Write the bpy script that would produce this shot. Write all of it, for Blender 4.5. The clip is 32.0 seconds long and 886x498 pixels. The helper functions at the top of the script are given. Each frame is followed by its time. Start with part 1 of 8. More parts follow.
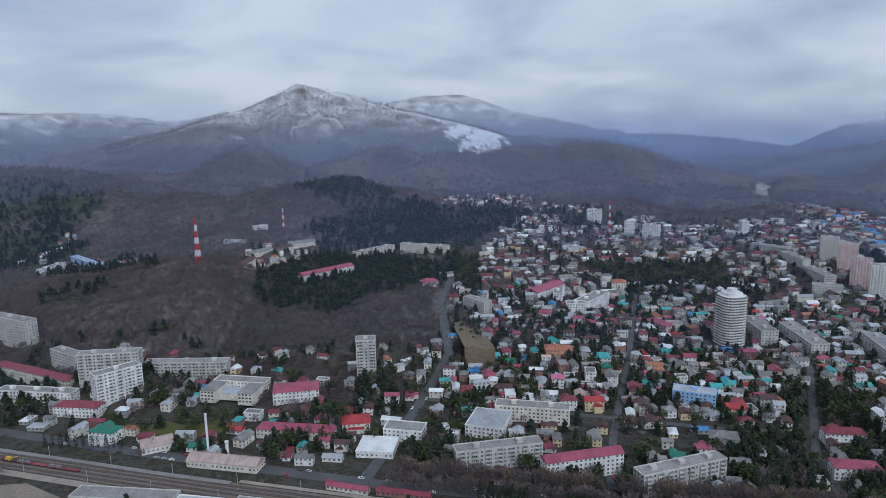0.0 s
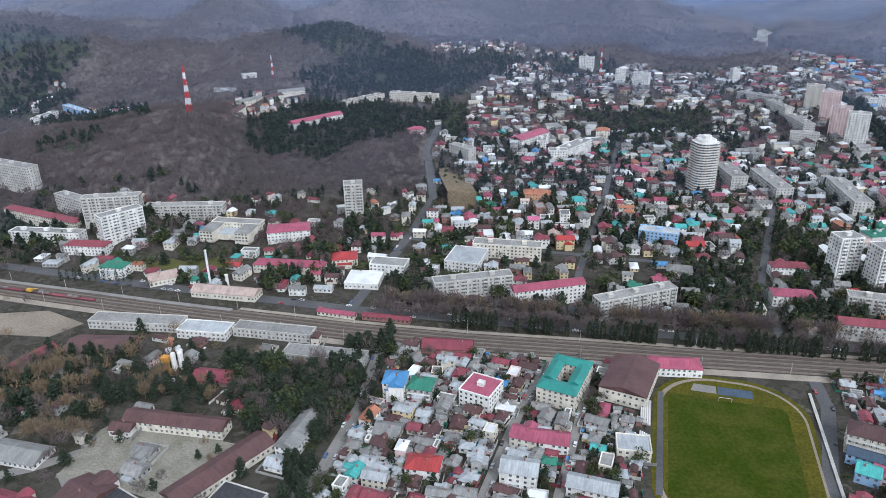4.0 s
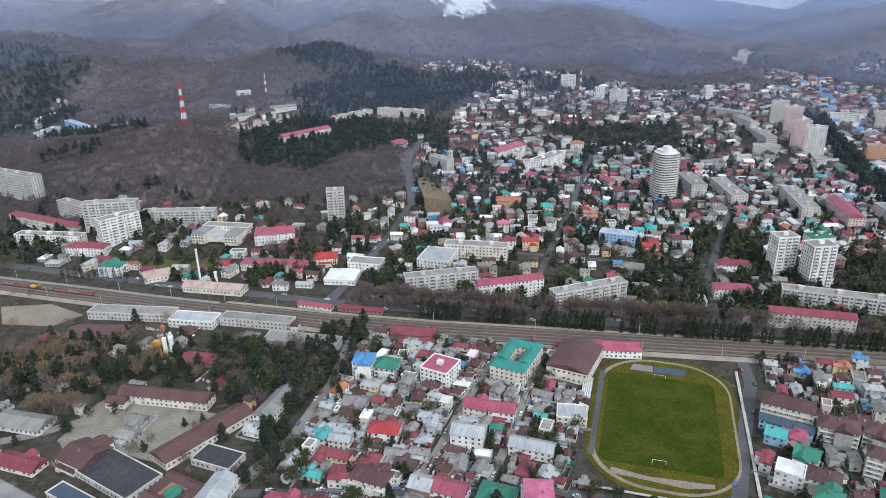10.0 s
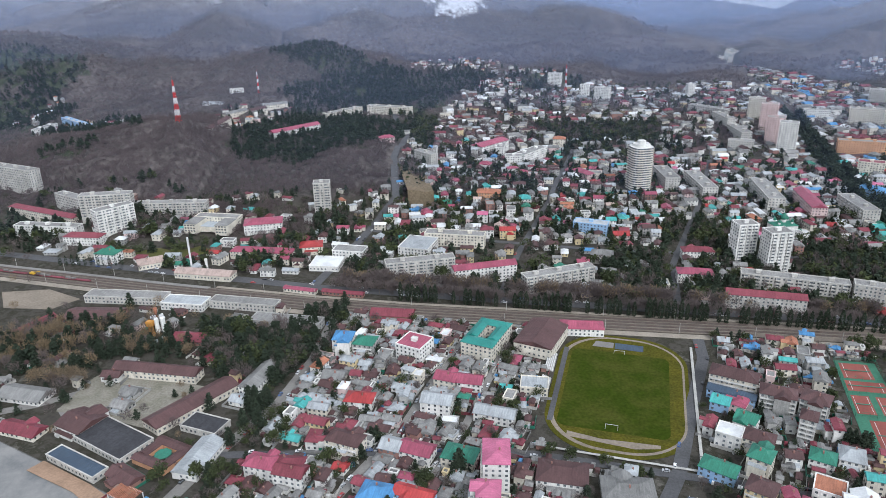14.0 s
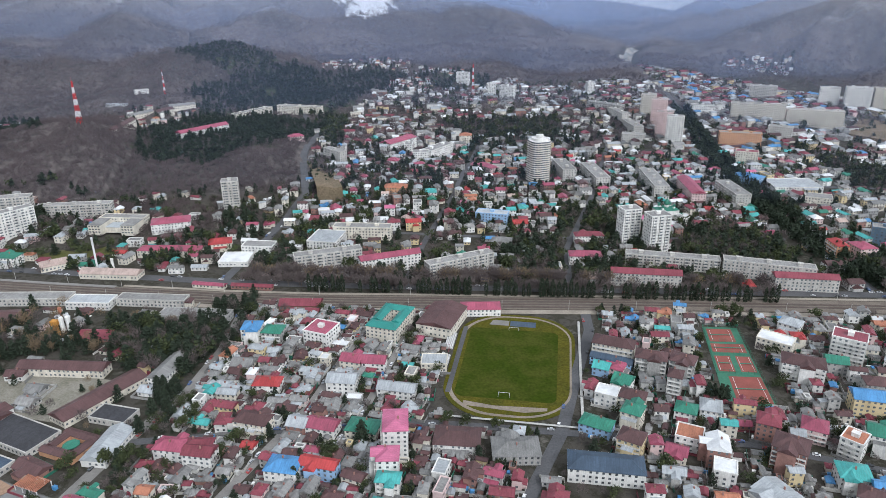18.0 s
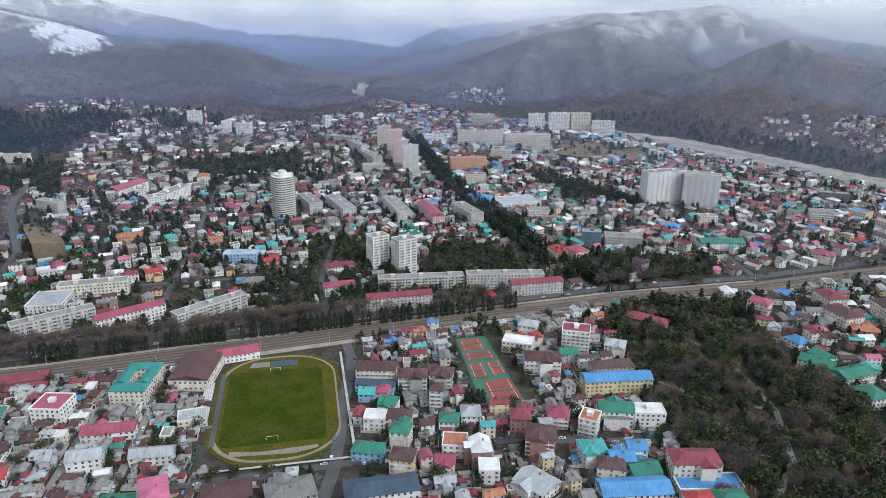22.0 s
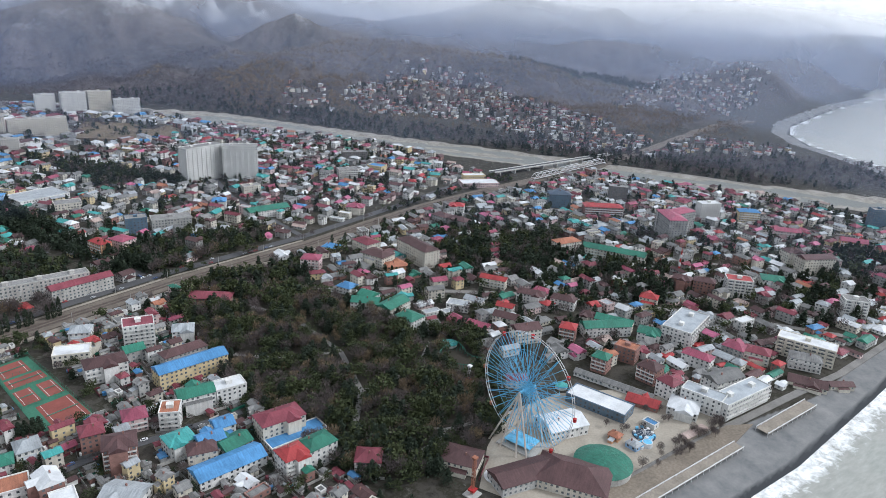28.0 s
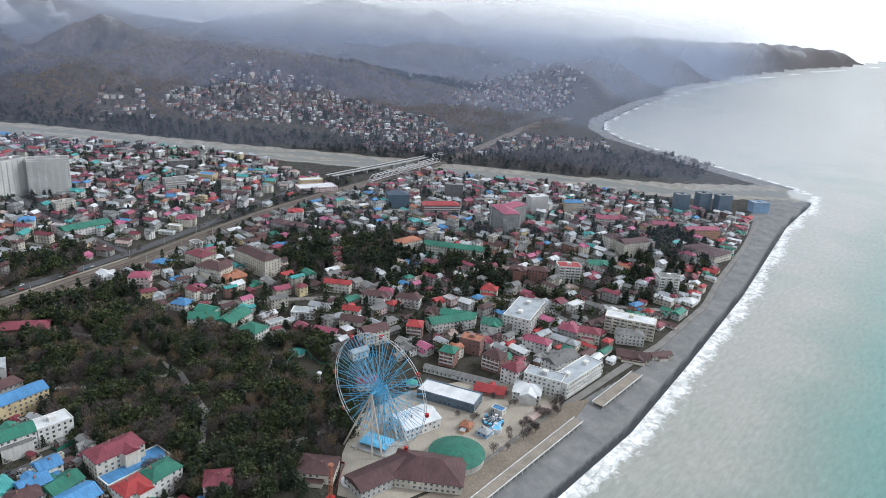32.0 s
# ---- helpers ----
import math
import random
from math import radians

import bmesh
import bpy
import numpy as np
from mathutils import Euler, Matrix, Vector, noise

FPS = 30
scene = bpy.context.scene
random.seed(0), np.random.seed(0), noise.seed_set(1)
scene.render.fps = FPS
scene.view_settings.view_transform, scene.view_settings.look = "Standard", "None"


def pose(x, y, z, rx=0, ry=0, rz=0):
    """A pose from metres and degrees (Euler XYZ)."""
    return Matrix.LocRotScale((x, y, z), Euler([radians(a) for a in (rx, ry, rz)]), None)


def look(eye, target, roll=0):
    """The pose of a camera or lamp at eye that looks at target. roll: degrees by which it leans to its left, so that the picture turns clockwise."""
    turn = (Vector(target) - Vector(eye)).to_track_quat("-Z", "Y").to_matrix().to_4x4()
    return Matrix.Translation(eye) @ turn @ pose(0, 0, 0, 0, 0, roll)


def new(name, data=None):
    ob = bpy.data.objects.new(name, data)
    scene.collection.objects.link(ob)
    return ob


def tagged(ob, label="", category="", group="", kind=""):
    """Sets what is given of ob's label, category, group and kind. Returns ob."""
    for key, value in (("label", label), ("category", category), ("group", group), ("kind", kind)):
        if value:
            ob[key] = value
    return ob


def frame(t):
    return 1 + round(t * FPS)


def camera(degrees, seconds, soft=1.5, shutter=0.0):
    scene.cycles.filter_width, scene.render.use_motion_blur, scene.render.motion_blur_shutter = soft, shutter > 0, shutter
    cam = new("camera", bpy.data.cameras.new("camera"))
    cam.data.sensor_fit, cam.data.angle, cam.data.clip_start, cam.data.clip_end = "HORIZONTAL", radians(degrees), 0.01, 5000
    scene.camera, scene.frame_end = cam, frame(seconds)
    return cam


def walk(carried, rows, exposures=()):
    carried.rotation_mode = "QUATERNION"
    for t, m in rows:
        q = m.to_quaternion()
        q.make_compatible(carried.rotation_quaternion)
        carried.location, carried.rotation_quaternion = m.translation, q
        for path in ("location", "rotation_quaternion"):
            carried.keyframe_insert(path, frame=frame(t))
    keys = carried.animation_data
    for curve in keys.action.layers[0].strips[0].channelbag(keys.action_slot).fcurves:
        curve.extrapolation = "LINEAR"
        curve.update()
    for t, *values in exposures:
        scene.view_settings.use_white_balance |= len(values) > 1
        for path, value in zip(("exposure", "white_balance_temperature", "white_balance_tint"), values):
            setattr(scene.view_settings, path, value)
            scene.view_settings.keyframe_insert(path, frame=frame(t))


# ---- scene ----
cam = camera(65.0, 32.0, soft=0.6)
METRES, EYE, TILT, LEAN, TURN = 175.7, 250.0, 0.0, 0.0, 12.3
ROWS = [
    (0.0, 0.0, 0.0, 0.0, -0.2, -11.21, 1.02),
    (0.5, 0.0106, -0.0259, -0.0034, -0.27, -15.14, 1.04),
    (1.0, 0.0202, -0.0508, 0.001, -0.36, -19.82, 1.06),
    (1.5, 0.0316, -0.0722, 0.0075, -0.37, -23.2, 1.08),
    (2.0, 0.0398, -0.0962, 0.0107, -0.39, -23.35, 1.05),
    (2.5, 0.0509, -0.1196, 0.0128, -0.38, -23.35, 1.05),
    (3.0, 0.061, -0.1443, 0.0144, -0.38, -23.35, 1.03),
    (3.5, 0.0713, -0.1684, 0.0162, -0.37, -23.35, 1.02),
    (5.5, 0.1123, -0.2685, 0.0233, -0.4, -23.35, 0.96),
    (6.0, 0.1231, -0.2927, 0.025, -0.42, -23.28, 0.96),
    (6.5, 0.1341, -0.3168, 0.0273, -0.41, -22.96, 0.94),
    (7.0, 0.1455, -0.342, 0.0275, -0.41, -22.71, 0.96),
    (7.5, 0.1561, -0.3664, 0.0301, -0.44, -22.56, 0.95),
    (8.0, 0.168, -0.3913, 0.0311, -0.44, -22.37, 0.97),
    (8.5, 0.1795, -0.4167, 0.0315, -0.47, -22.16, 0.98),
    (9.0, 0.1909, -0.4413, 0.0331, -0.48, -21.97, 0.98),
    (9.5, 0.203, -0.4669, 0.0352, -0.5, -21.82, 0.97),
    (10.0, 0.2153, -0.4915, 0.0355, -0.49, -21.8, 1.0),
    (10.5, 0.227, -0.516, 0.0367, -0.51, -21.81, 1.0),
    (11.0, 0.2391, -0.5405, 0.0375, -0.51, -21.81, 1.02),
    (11.5, 0.2496, -0.5649, 0.0388, -0.52, -21.81, 1.02),
    (12.0, 0.2613, -0.5894, 0.0397, -0.51, -21.81, 1.03),
    (12.5, 0.2737, -0.614, 0.0416, -0.52, -21.83, 1.03),
    (13.0, 0.2851, -0.6384, 0.0428, -0.6, -21.84, 1.05),
    (13.5, 0.2977, -0.6634, 0.0445, -0.68, -21.85, 1.04),
    (15.5, 0.3458, -0.7635, 0.0502, -1.78, -21.86, 0.89),
    (16.0, 0.3572, -0.7885, 0.0514, -2.84, -21.87, 0.8),
    (16.5, 0.3672, -0.8138, 0.0518, -3.97, -21.88, 0.72),
    (17.0, 0.3797, -0.8382, 0.054, -4.96, -21.91, 0.62),
    (17.5, 0.3871, -0.8572, 0.0561, -6.08, -21.92, 0.52),
    (18.0, 0.3934, -0.8704, 0.0569, -7.29, -21.9, 0.46),
    (18.5, 0.3948, -0.8777, 0.0554, -8.68, -21.87, 0.37),
    (19.0, 0.3966, -0.8787, 0.0573, -9.84, -21.45, 0.33),
    (19.5, 0.3962, -0.8788, 0.0572, -11.1, -20.5, 0.3),
    (20.0, 0.3968, -0.8789, 0.056, -12.41, -19.53, 0.29),
    (20.5, 0.4022, -0.8813, 0.0545, -16.36, -19.18, 0.09),
    (21.0, 0.4014, -0.8829, 0.0551, -21.64, -19.15, -0.26),
    (21.5, 0.4005, -0.884, 0.0556, -25.31, -19.12, -0.49),
    (22.0, 0.3999, -0.8855, 0.0556, -28.22, -19.09, -0.66),
    (22.5, 0.4006, -0.8864, 0.0557, -31.17, -19.05, -0.84),
    (23.0, 0.4004, -0.8873, 0.0565, -34.19, -19.0, -1.05),
    (23.5, 0.4, -0.8883, 0.056, -37.21, -18.92, -1.27),
    (24.0, 0.4001, -0.8893, 0.0564, -40.29, -18.86, -1.49),
    (24.5, 0.3999, -0.8899, 0.0561, -43.57, -18.78, -1.71),
    (25.0, 0.4001, -0.891, 0.0561, -46.84, -18.69, -1.93),
    (25.5, 0.3996, -0.892, 0.0568, -50.12, -18.58, -2.14),
    (26.0, 0.3994, -0.893, 0.0569, -53.16, -18.48, -2.33),
    (26.5, 0.3984, -0.894, 0.0572, -56.33, -18.63, -2.5),
    (28.5, 0.3969, -0.895, 0.0585, -67.98, -20.14, -3.17),
    (29.0, 0.3972, -0.8967, 0.0588, -70.71, -20.01, -3.31),
    (29.5, 0.3968, -0.8973, 0.0588, -72.14, -19.95, -3.37),
    (30.0, 0.3969, -0.8977, 0.0589, -73.36, -19.88, -3.44),
    (30.5, 0.3967, -0.898, 0.0588, -74.67, -19.8, -3.5),
    (31.0, 0.3966, -0.8982, 0.0588, -76.03, -19.73, -3.56),
    (31.5, 0.3963, -0.8987, 0.0589, -77.35, -19.65, -3.62),
    (32.0, 0.3965, -0.8988, 0.0582, -78.49, -19.0, -3.67),
]
walk(cam, [(t, pose(0, 0, EYE, TILT, LEAN, TURN) @ pose(METRES * x, METRES * y, METRES * z, 90 + pitch, roll, yaw)) for t, x, y, z, yaw, pitch, roll in ROWS], exposures=[(0.0, -0.82, 5350, 11), (0.6, -0.68, 5300, 11), (1.0, -0.46, 5250, 10), (1.5, -0.17, 5350, 10), (2.0, -0.09, 5500, 10), (3.5, -0.06, 5650, 10), (7.0, -0.05, 5800, 10), (16.0, -0.06, 5850, 10), (20.0, -0.13, 5900, 10), (24.0, -0.19, 5700, 10), (28.5, -0.22, 5850, 10), (32.0, -0.27, 5900, 9)])

# ---- sky, sun ----
SUN_AZ, SUN_EL = -52.0, 40.0  # degrees: from the sea, veiled by cloud
world = bpy.data.worlds.new("overcast")
scene.world = world
world.use_nodes = True


def link(tree, a, b):
    tree.links.new(a, b)


def sky_world(w):
    nt = w.node_tree
    N = nt.nodes
    bg = N["Background"]
    sky = N.new("ShaderNodeTexSky")
    sky.sky_type = "NISHITA"
    sky.sun_disc = False
    sky.sun_elevation = radians(SUN_EL)
    sky.sun_rotation = radians(90 - SUN_AZ)
    gain = N.new("ShaderNodeVectorMath")
    gain.operation = "SCALE"
    gain.inputs["Scale"].default_value = 0.09
    link(nt, sky.outputs[0], gain.inputs[0])
    co = N.new("ShaderNodeTexCoord")
    sep = N.new("ShaderNodeSeparateXYZ")
    link(nt, co.outputs["Generated"], sep.inputs[0])
    # cloud deck: the direction laid on a plane overhead, so that clouds crowd to the horizon
    den = N.new("ShaderNodeMath")
    den.operation = "ADD"
    den.inputs[1].default_value = 0.26
    ab = N.new("ShaderNodeMath")
    ab.operation = "ABSOLUTE"
    link(nt, sep.outputs[2], ab.inputs[0])
    link(nt, ab.outputs[0], den.inputs[0])
    u = N.new("ShaderNodeMath")
    u.operation = "DIVIDE"
    v = N.new("ShaderNodeMath")
    v.operation = "DIVIDE"
    for n, k in ((u, 0), (v, 1)):
        link(nt, sep.outputs[k], n.inputs[0])
        link(nt, den.outputs[0], n.inputs[1])
    xy = N.new("ShaderNodeCombineXYZ")
    link(nt, u.outputs[0], xy.inputs[0])
    link(nt, v.outputs[0], xy.inputs[1])
    no = N.new("ShaderNodeTexNoise")
    no.inputs["Scale"].default_value = 1.15
    no.inputs["Detail"].default_value = 8
    no.inputs["Roughness"].default_value = 0.52
    no.inputs["Distortion"].default_value = 0.35
    link(nt, xy.outputs[0], no.inputs["Vector"])
    ramp = N.new("ShaderNodeValToRGB")
    r = ramp.color_ramp
    r.elements[0].position, r.elements[0].color = 0.32, (0.53, 0.59, 0.68, 1)
    r.elements[1].position, r.elements[1].color = 0.60, (1.03, 1.01, 0.98, 1)
    e = r.elements.new(0.45)
    e.color = (0.75, 0.78, 0.82, 1)
    link(nt, no.outputs[0], ramp.inputs[0])
    # the cloud is brighter towards the hidden sun
    dot = N.new("ShaderNodeVectorMath")
    dot.operation = "DOT_PRODUCT"
    a = radians(SUN_AZ)
    dot.inputs[1].default_value = (math.cos(a), math.sin(a), 0)
    link(nt, co.outputs["Generated"], dot.inputs[0])
    up = N.new("ShaderNodeMapRange")
    up.inputs["From Min"].default_value, up.inputs["From Max"].default_value = -0.6, 0.6
    up.inputs["To Min"].default_value, up.inputs["To Max"].default_value = 1.0, 1.4
    link(nt, dot.outputs["Value"], up.inputs["Value"])
    sc = N.new("ShaderNodeVectorMath")
    sc.operation = "SCALE"
    link(nt, ramp.outputs[0], sc.inputs[0])
    link(nt, up.outputs[0], sc.inputs["Scale"])
    pale = N.new("ShaderNodeMix")
    pale.data_type = "RGBA"
    pf = N.new("ShaderNodeMapRange")
    pf.inputs["From Min"].default_value, pf.inputs["From Max"].default_value = -0.2, 0.5
    pf.inputs["To Max"].default_value = 0.85
    link(nt, dot.outputs["Value"], pf.inputs["Value"])
    link(nt, pf.outputs[0], pale.inputs["Factor"])
    link(nt, sc.outputs[0], pale.inputs["A"])
    pale.inputs["B"].default_value = (1.34, 1.33, 1.31, 1)
    mix = N.new("ShaderNodeMix")
    mix.data_type = "RGBA"
    mix.inputs["Factor"].default_value = 0.85
    link(nt, gain.outputs[0], mix.inputs["A"])
    link(nt, pale.outputs["Result"], mix.inputs["B"])
    link(nt, mix.outputs["Result"], bg.inputs["Color"])
    bg.inputs["Strength"].default_value = 1.2


sky_world(world)
lamp = bpy.data.lights.new("sun", "SUN")
lamp.energy, lamp.angle, lamp.color = 2.7, radians(16), (1.0, 0.97, 0.93)
sun = new("sun", lamp)
sun.matrix_world = look((1500 * math.cos(radians(SUN_AZ)), 1500 * math.sin(radians(SUN_AZ)), 1500 * math.tan(radians(SUN_EL))), (0, 0, 0))

# ---- materials ----
def material(name, colour, rough=0.8, *args, streak=False, stained=False, **kw):
    m = plain(name, colour, rough, *args, **kw)
    if streak or stained:
        weather(m, streak)
    return m


def weather(m, ribs=True):
    """Run-off streaks down a wall or a slope, and the ribs of a sheet roof."""
    nt = m.node_tree
    N = nt.nodes
    b = N["Principled BSDF"]
    was = b.inputs["Base Color"].links[0].from_socket
    co = N.new("ShaderNodeTexCoord")
    mp = N.new("ShaderNodeMapping")
    mp.inputs["Scale"].default_value = (1.1, 0.12, 0.12)
    no = N.new("ShaderNodeTexNoise")
    no.inputs["Scale"].default_value, no.inputs["Detail"].default_value, no.inputs["Roughness"].default_value = 1.0, 5, 0.65
    link(nt, co.outputs["Object"], mp.inputs["Vector"])
    link(nt, mp.outputs[0], no.inputs["Vector"])
    mr = N.new("ShaderNodeMapRange")
    mr.inputs["From Min"].default_value, mr.inputs["From Max"].default_value = 0.3, 0.7
    mr.inputs["To Min"].default_value, mr.inputs["To Max"].default_value = (0.76, 1.18) if ribs else (0.8, 1.16)
    link(nt, no.outputs[0], mr.inputs["Value"])
    sc = N.new("ShaderNodeVectorMath")
    sc.operation = "SCALE"
    link(nt, was, sc.inputs[0])
    link(nt, mr.outputs[0], sc.inputs["Scale"])
    link(nt, sc.outputs[0], b.inputs["Base Color"])
    if not ribs:
        return
    wave = N.new("ShaderNodeTexWave")
    wave.inputs["Scale"].default_value = 0.9
    link(nt, co.outputs["Object"], wave.inputs["Vector"])
    bp = N.new("ShaderNodeBump")
    bp.inputs["Strength"].default_value, bp.inputs["Distance"].default_value = 0.5, 0.06
    link(nt, wave.outputs[0], bp.inputs["Height"])
    link(nt, bp.outputs[0], b.inputs["Normal"])


def plain(name, colour, rough=0.8, vary=0.18, scale=0.3, fine=3.0, bump=0.0, metal=0.0, tone=None, per_object=0.0, spec=0.3, dirt=0.0):
    """A surface with variation at two scales (cycles a metre), stains, and a lightness that differs from object to object."""
    m = bpy.data.materials.new(name)
    m.use_nodes = True
    nt = m.node_tree
    N = nt.nodes
    b = N["Principled BSDF"]
    b.inputs["Roughness"].default_value = rough
    b.inputs["Metallic"].default_value = metal
    b.inputs["Specular IOR Level"].default_value = spec
    geo = N.new("ShaderNodeNewGeometry")
    big = N.new("ShaderNodeTexNoise")
    big.inputs["Scale"].default_value = scale
    big.inputs["Detail"].default_value = 4
    small = N.new("ShaderNodeTexNoise")
    small.inputs["Scale"].default_value = fine
    small.inputs["Detail"].default_value = 3
    for n in (big, small):
        link(nt, geo.outputs["Position"], n.inputs["Vector"])
    tone = tone or tuple(c * 0.62 for c in colour)
    mix = N.new("ShaderNodeMix")
    mix.data_type = "RGBA"
    mix.inputs["A"].default_value = (*tone, 1)
    mix.inputs["B"].default_value = (*colour, 1)
    mr = N.new("ShaderNodeMapRange")
    mr.inputs["From Min"].default_value, mr.inputs["From Max"].default_value = 0.5 - 0.35, 0.5 + 0.1
    link(nt, big.outputs[0], mr.inputs["Value"])
    link(nt, mr.outputs[0], mix.inputs["Factor"])
    val = N.new("ShaderNodeMapRange")
    val.inputs["From Min"].default_value, val.inputs["From Max"].default_value = 0.25, 0.75
    val.inputs["To Min"].default_value, val.inputs["To Max"].default_value = 1 - vary, 1 + vary
    link(nt, small.outputs[0], val.inputs["Value"])
    sc = N.new("ShaderNodeVectorMath")
    sc.operation = "SCALE"
    link(nt, mix.outputs["Result"], sc.inputs[0])
    link(nt, val.outputs[0], sc.inputs["Scale"])
    out = sc.outputs[0]
    if per_object:
        info = N.new("ShaderNodeObjectInfo")
        isl = N.new("ShaderNodeMath")
        isl.operation = "ADD"
        link(nt, info.outputs["Random"], isl.inputs[0])
        link(nt, geo.outputs["Random Per Island"], isl.inputs[1])
        pr = N.new("ShaderNodeMapRange")
        pr.inputs["From Max"].default_value = 2.0
        pr.inputs["To Min"].default_value, pr.inputs["To Max"].default_value = 1 - per_object, 1 + per_object
        link(nt, isl.outputs[0], pr.inputs["Value"])
        s2 = N.new("ShaderNodeVectorMath")
        s2.operation = "SCALE"
        link(nt, out, s2.inputs[0])
        link(nt, pr.outputs[0], s2.inputs["Scale"])
        out = s2.outputs[0]
    link(nt, out, b.inputs["Base Color"])
    if bump:
        bp = N.new("ShaderNodeBump")
        bp.inputs["Strength"].default_value = 0.6
        bp.inputs["Distance"].default_value = bump
        link(nt, small.outputs[0], bp.inputs["Height"])
        link(nt, bp.outputs[0], b.inputs["Normal"])
    return m


WALL = {
    "white": material("white_render", (0.66, 0.65, 0.615), 0.85, 0.1, 0.12, 1.5, per_object=0.16, stained=True),
    "cream": material("cream_render", (0.6, 0.56, 0.475), 0.85, 0.1, 0.12, 1.5, per_object=0.16, stained=True),
    "panel": material("grey_concrete_panel", (0.45, 0.435, 0.4), 0.9, 0.15, 0.1, 0.8, per_object=0.15, stained=True),
    "grey": material("grey_render", (0.36, 0.355, 0.335), 0.9, 0.15, 0.15, 1.2, per_object=0.25, stained=True),
    "yellow": material("yellow_render", (0.60, 0.49, 0.29), 0.85, 0.08, 0.12, 1.5, per_object=0.12),
    "brick": material("red_brick", (0.27, 0.15, 0.125), 0.9, 0.2, 0.3, 4, per_object=0.2),
    "pink": material("pink_render", (0.6, 0.46, 0.44), 0.85, 0.08, 0.12, 1.5, per_object=0.12),
    "blue": material("blue_render", (0.28, 0.42, 0.60), 0.85, 0.08, 0.12, 1.5, per_object=0.12),
    "dark": material("dark_concrete", (0.16, 0.15, 0.14), 0.9, 0.2, 0.2, 1.2, per_object=0.2),
    "orange": material("orange_render", (0.52, 0.29, 0.17), 0.85, 0.1, 0.12, 1.5, per_object=0.12),
    "glassy": material("blue_glass_front", (0.10, 0.15, 0.20), 0.2, 0.1, 0.1, 0.5, spec=0.6),
}
ROOF = {
    "maroon": material("maroon_metal_roof", (0.19, 0.045, 0.06), 0.55, 0.15, 0.1, 1.0, per_object=0.3, streak=True),
    "brown": material("brown_metal_roof", (0.088, 0.047, 0.046), 0.6, 0.15, 0.1, 1.0, per_object=0.3, streak=True),
    "crimson": material("crimson_metal_roof", (0.29, 0.07, 0.11), 0.5, 0.12, 0.1, 1.0, per_object=0.2, streak=True),
    "red": material("red_metal_roof", (0.34, 0.045, 0.045), 0.5, 0.12, 0.1, 1.0, per_object=0.2, streak=True),
    "grey": material("grey_slate_roof", (0.2, 0.198, 0.19), 0.85, 0.2, 0.15, 1.5, per_object=0.35, streak=True),
    "light": material("light_zinc_roof", (0.34, 0.36, 0.37), 0.5, 0.12, 0.12, 1.0, per_object=0.2, streak=True),
    "white": material("white_membrane_roof", (0.62, 0.63, 0.63), 0.6, 0.08, 0.1, 0.8, per_object=0.1),
    "pale": material("pale_membrane_roof", (0.38, 0.41, 0.43), 0.8, 0.12, 0.12, 0.8, per_object=0.1),
    "tar": material("tarred_flat_roof", (0.24, 0.235, 0.225), 0.9, 0.25, 0.08, 0.6, per_object=0.2, streak=True),
    "black": material("black_tar_roof", (0.045, 0.045, 0.05), 0.7, 0.3, 0.1, 0.6, streak=True),
    "green": material("green_metal_roof", (0.035, 0.17, 0.115), 0.5, 0.12, 0.1, 1.0, per_object=0.25, streak=True),
    "teal": material("turquoise_metal_roof", (0.07, 0.32, 0.30), 0.5, 0.12, 0.1, 1.0, per_object=0.2, streak=True),
    "blue": material("blue_metal_roof", (0.08, 0.23, 0.44), 0.5, 0.12, 0.1, 1.0, per_object=0.2, streak=True),
    "pink": material("hot_pink_metal_roof", (0.45, 0.13, 0.22), 0.45, 0.12, 0.1, 1.0, per_object=0.15, streak=True),
    "orange": material("orange_tile_roof", (0.36, 0.15, 0.09), 0.7, 0.2, 0.2, 2.0, per_object=0.2, streak=True),
    "salmon": material("pale_salmon_roof", (0.40, 0.31, 0.27), 0.8, 0.15, 0.15, 1.0, per_object=0.15, streak=True),
    "navy": material("dark_blue_roof", (0.05, 0.075, 0.11), 0.5, 0.12, 0.1, 1.0, streak=True),
}
GLASS = material("window_glass", (0.11, 0.12, 0.13), 0.15, 0.3, 0.4, 0.9, spec=0.6, per_object=0.8)
CONCRETE = material("bare_concrete", (0.42, 0.41, 0.38), 0.9, 0.15, 0.2, 1.5)
METAL = material("painted_steel_white", (0.62, 0.62, 0.62), 0.5, 0.1, 0.3, 2.0)
REDP = material("red_paint", (0.42, 0.03, 0.03), 0.5, 0.12, 0.3, 2.0)
BLUEP = material("sky_blue_paint", (0.16, 0.48, 0.72), 0.5, 0.1, 0.3, 2.0)
ASPHALT = material("asphalt", (0.085, 0.085, 0.088), 0.9, 0.2, 0.05, 0.8, bump=0.02)
PAVING = material("pale_paving", (0.21, 0.2, 0.185), 0.9, 0.15, 0.08, 0.8)
BALLAST = material("railway_ballast", (0.15, 0.125, 0.102), 0.95, 0.25, 0.12, 1.2, bump=0.05)
STEEL = material("rusty_rail", (0.16, 0.11, 0.09), 0.5, 0.2, 0.5, 3, metal=0.6)
EARTH = material("bare_earth", (0.22, 0.185, 0.145), 0.95, 0.25, 0.05, 0.6, bump=0.05)
TURF = material("pitch_turf", (0.029, 0.044, 0.004), 0.95, 0.3, 0.05, 0.5, tone=(0.066, 0.066, 0.014), spec=0.05)
VERGE = material("yellow_green_grass", (0.078, 0.07, 0.011), 0.95, 0.35, 0.1, 0.7, tone=(0.034, 0.042, 0.009), spec=0.05)
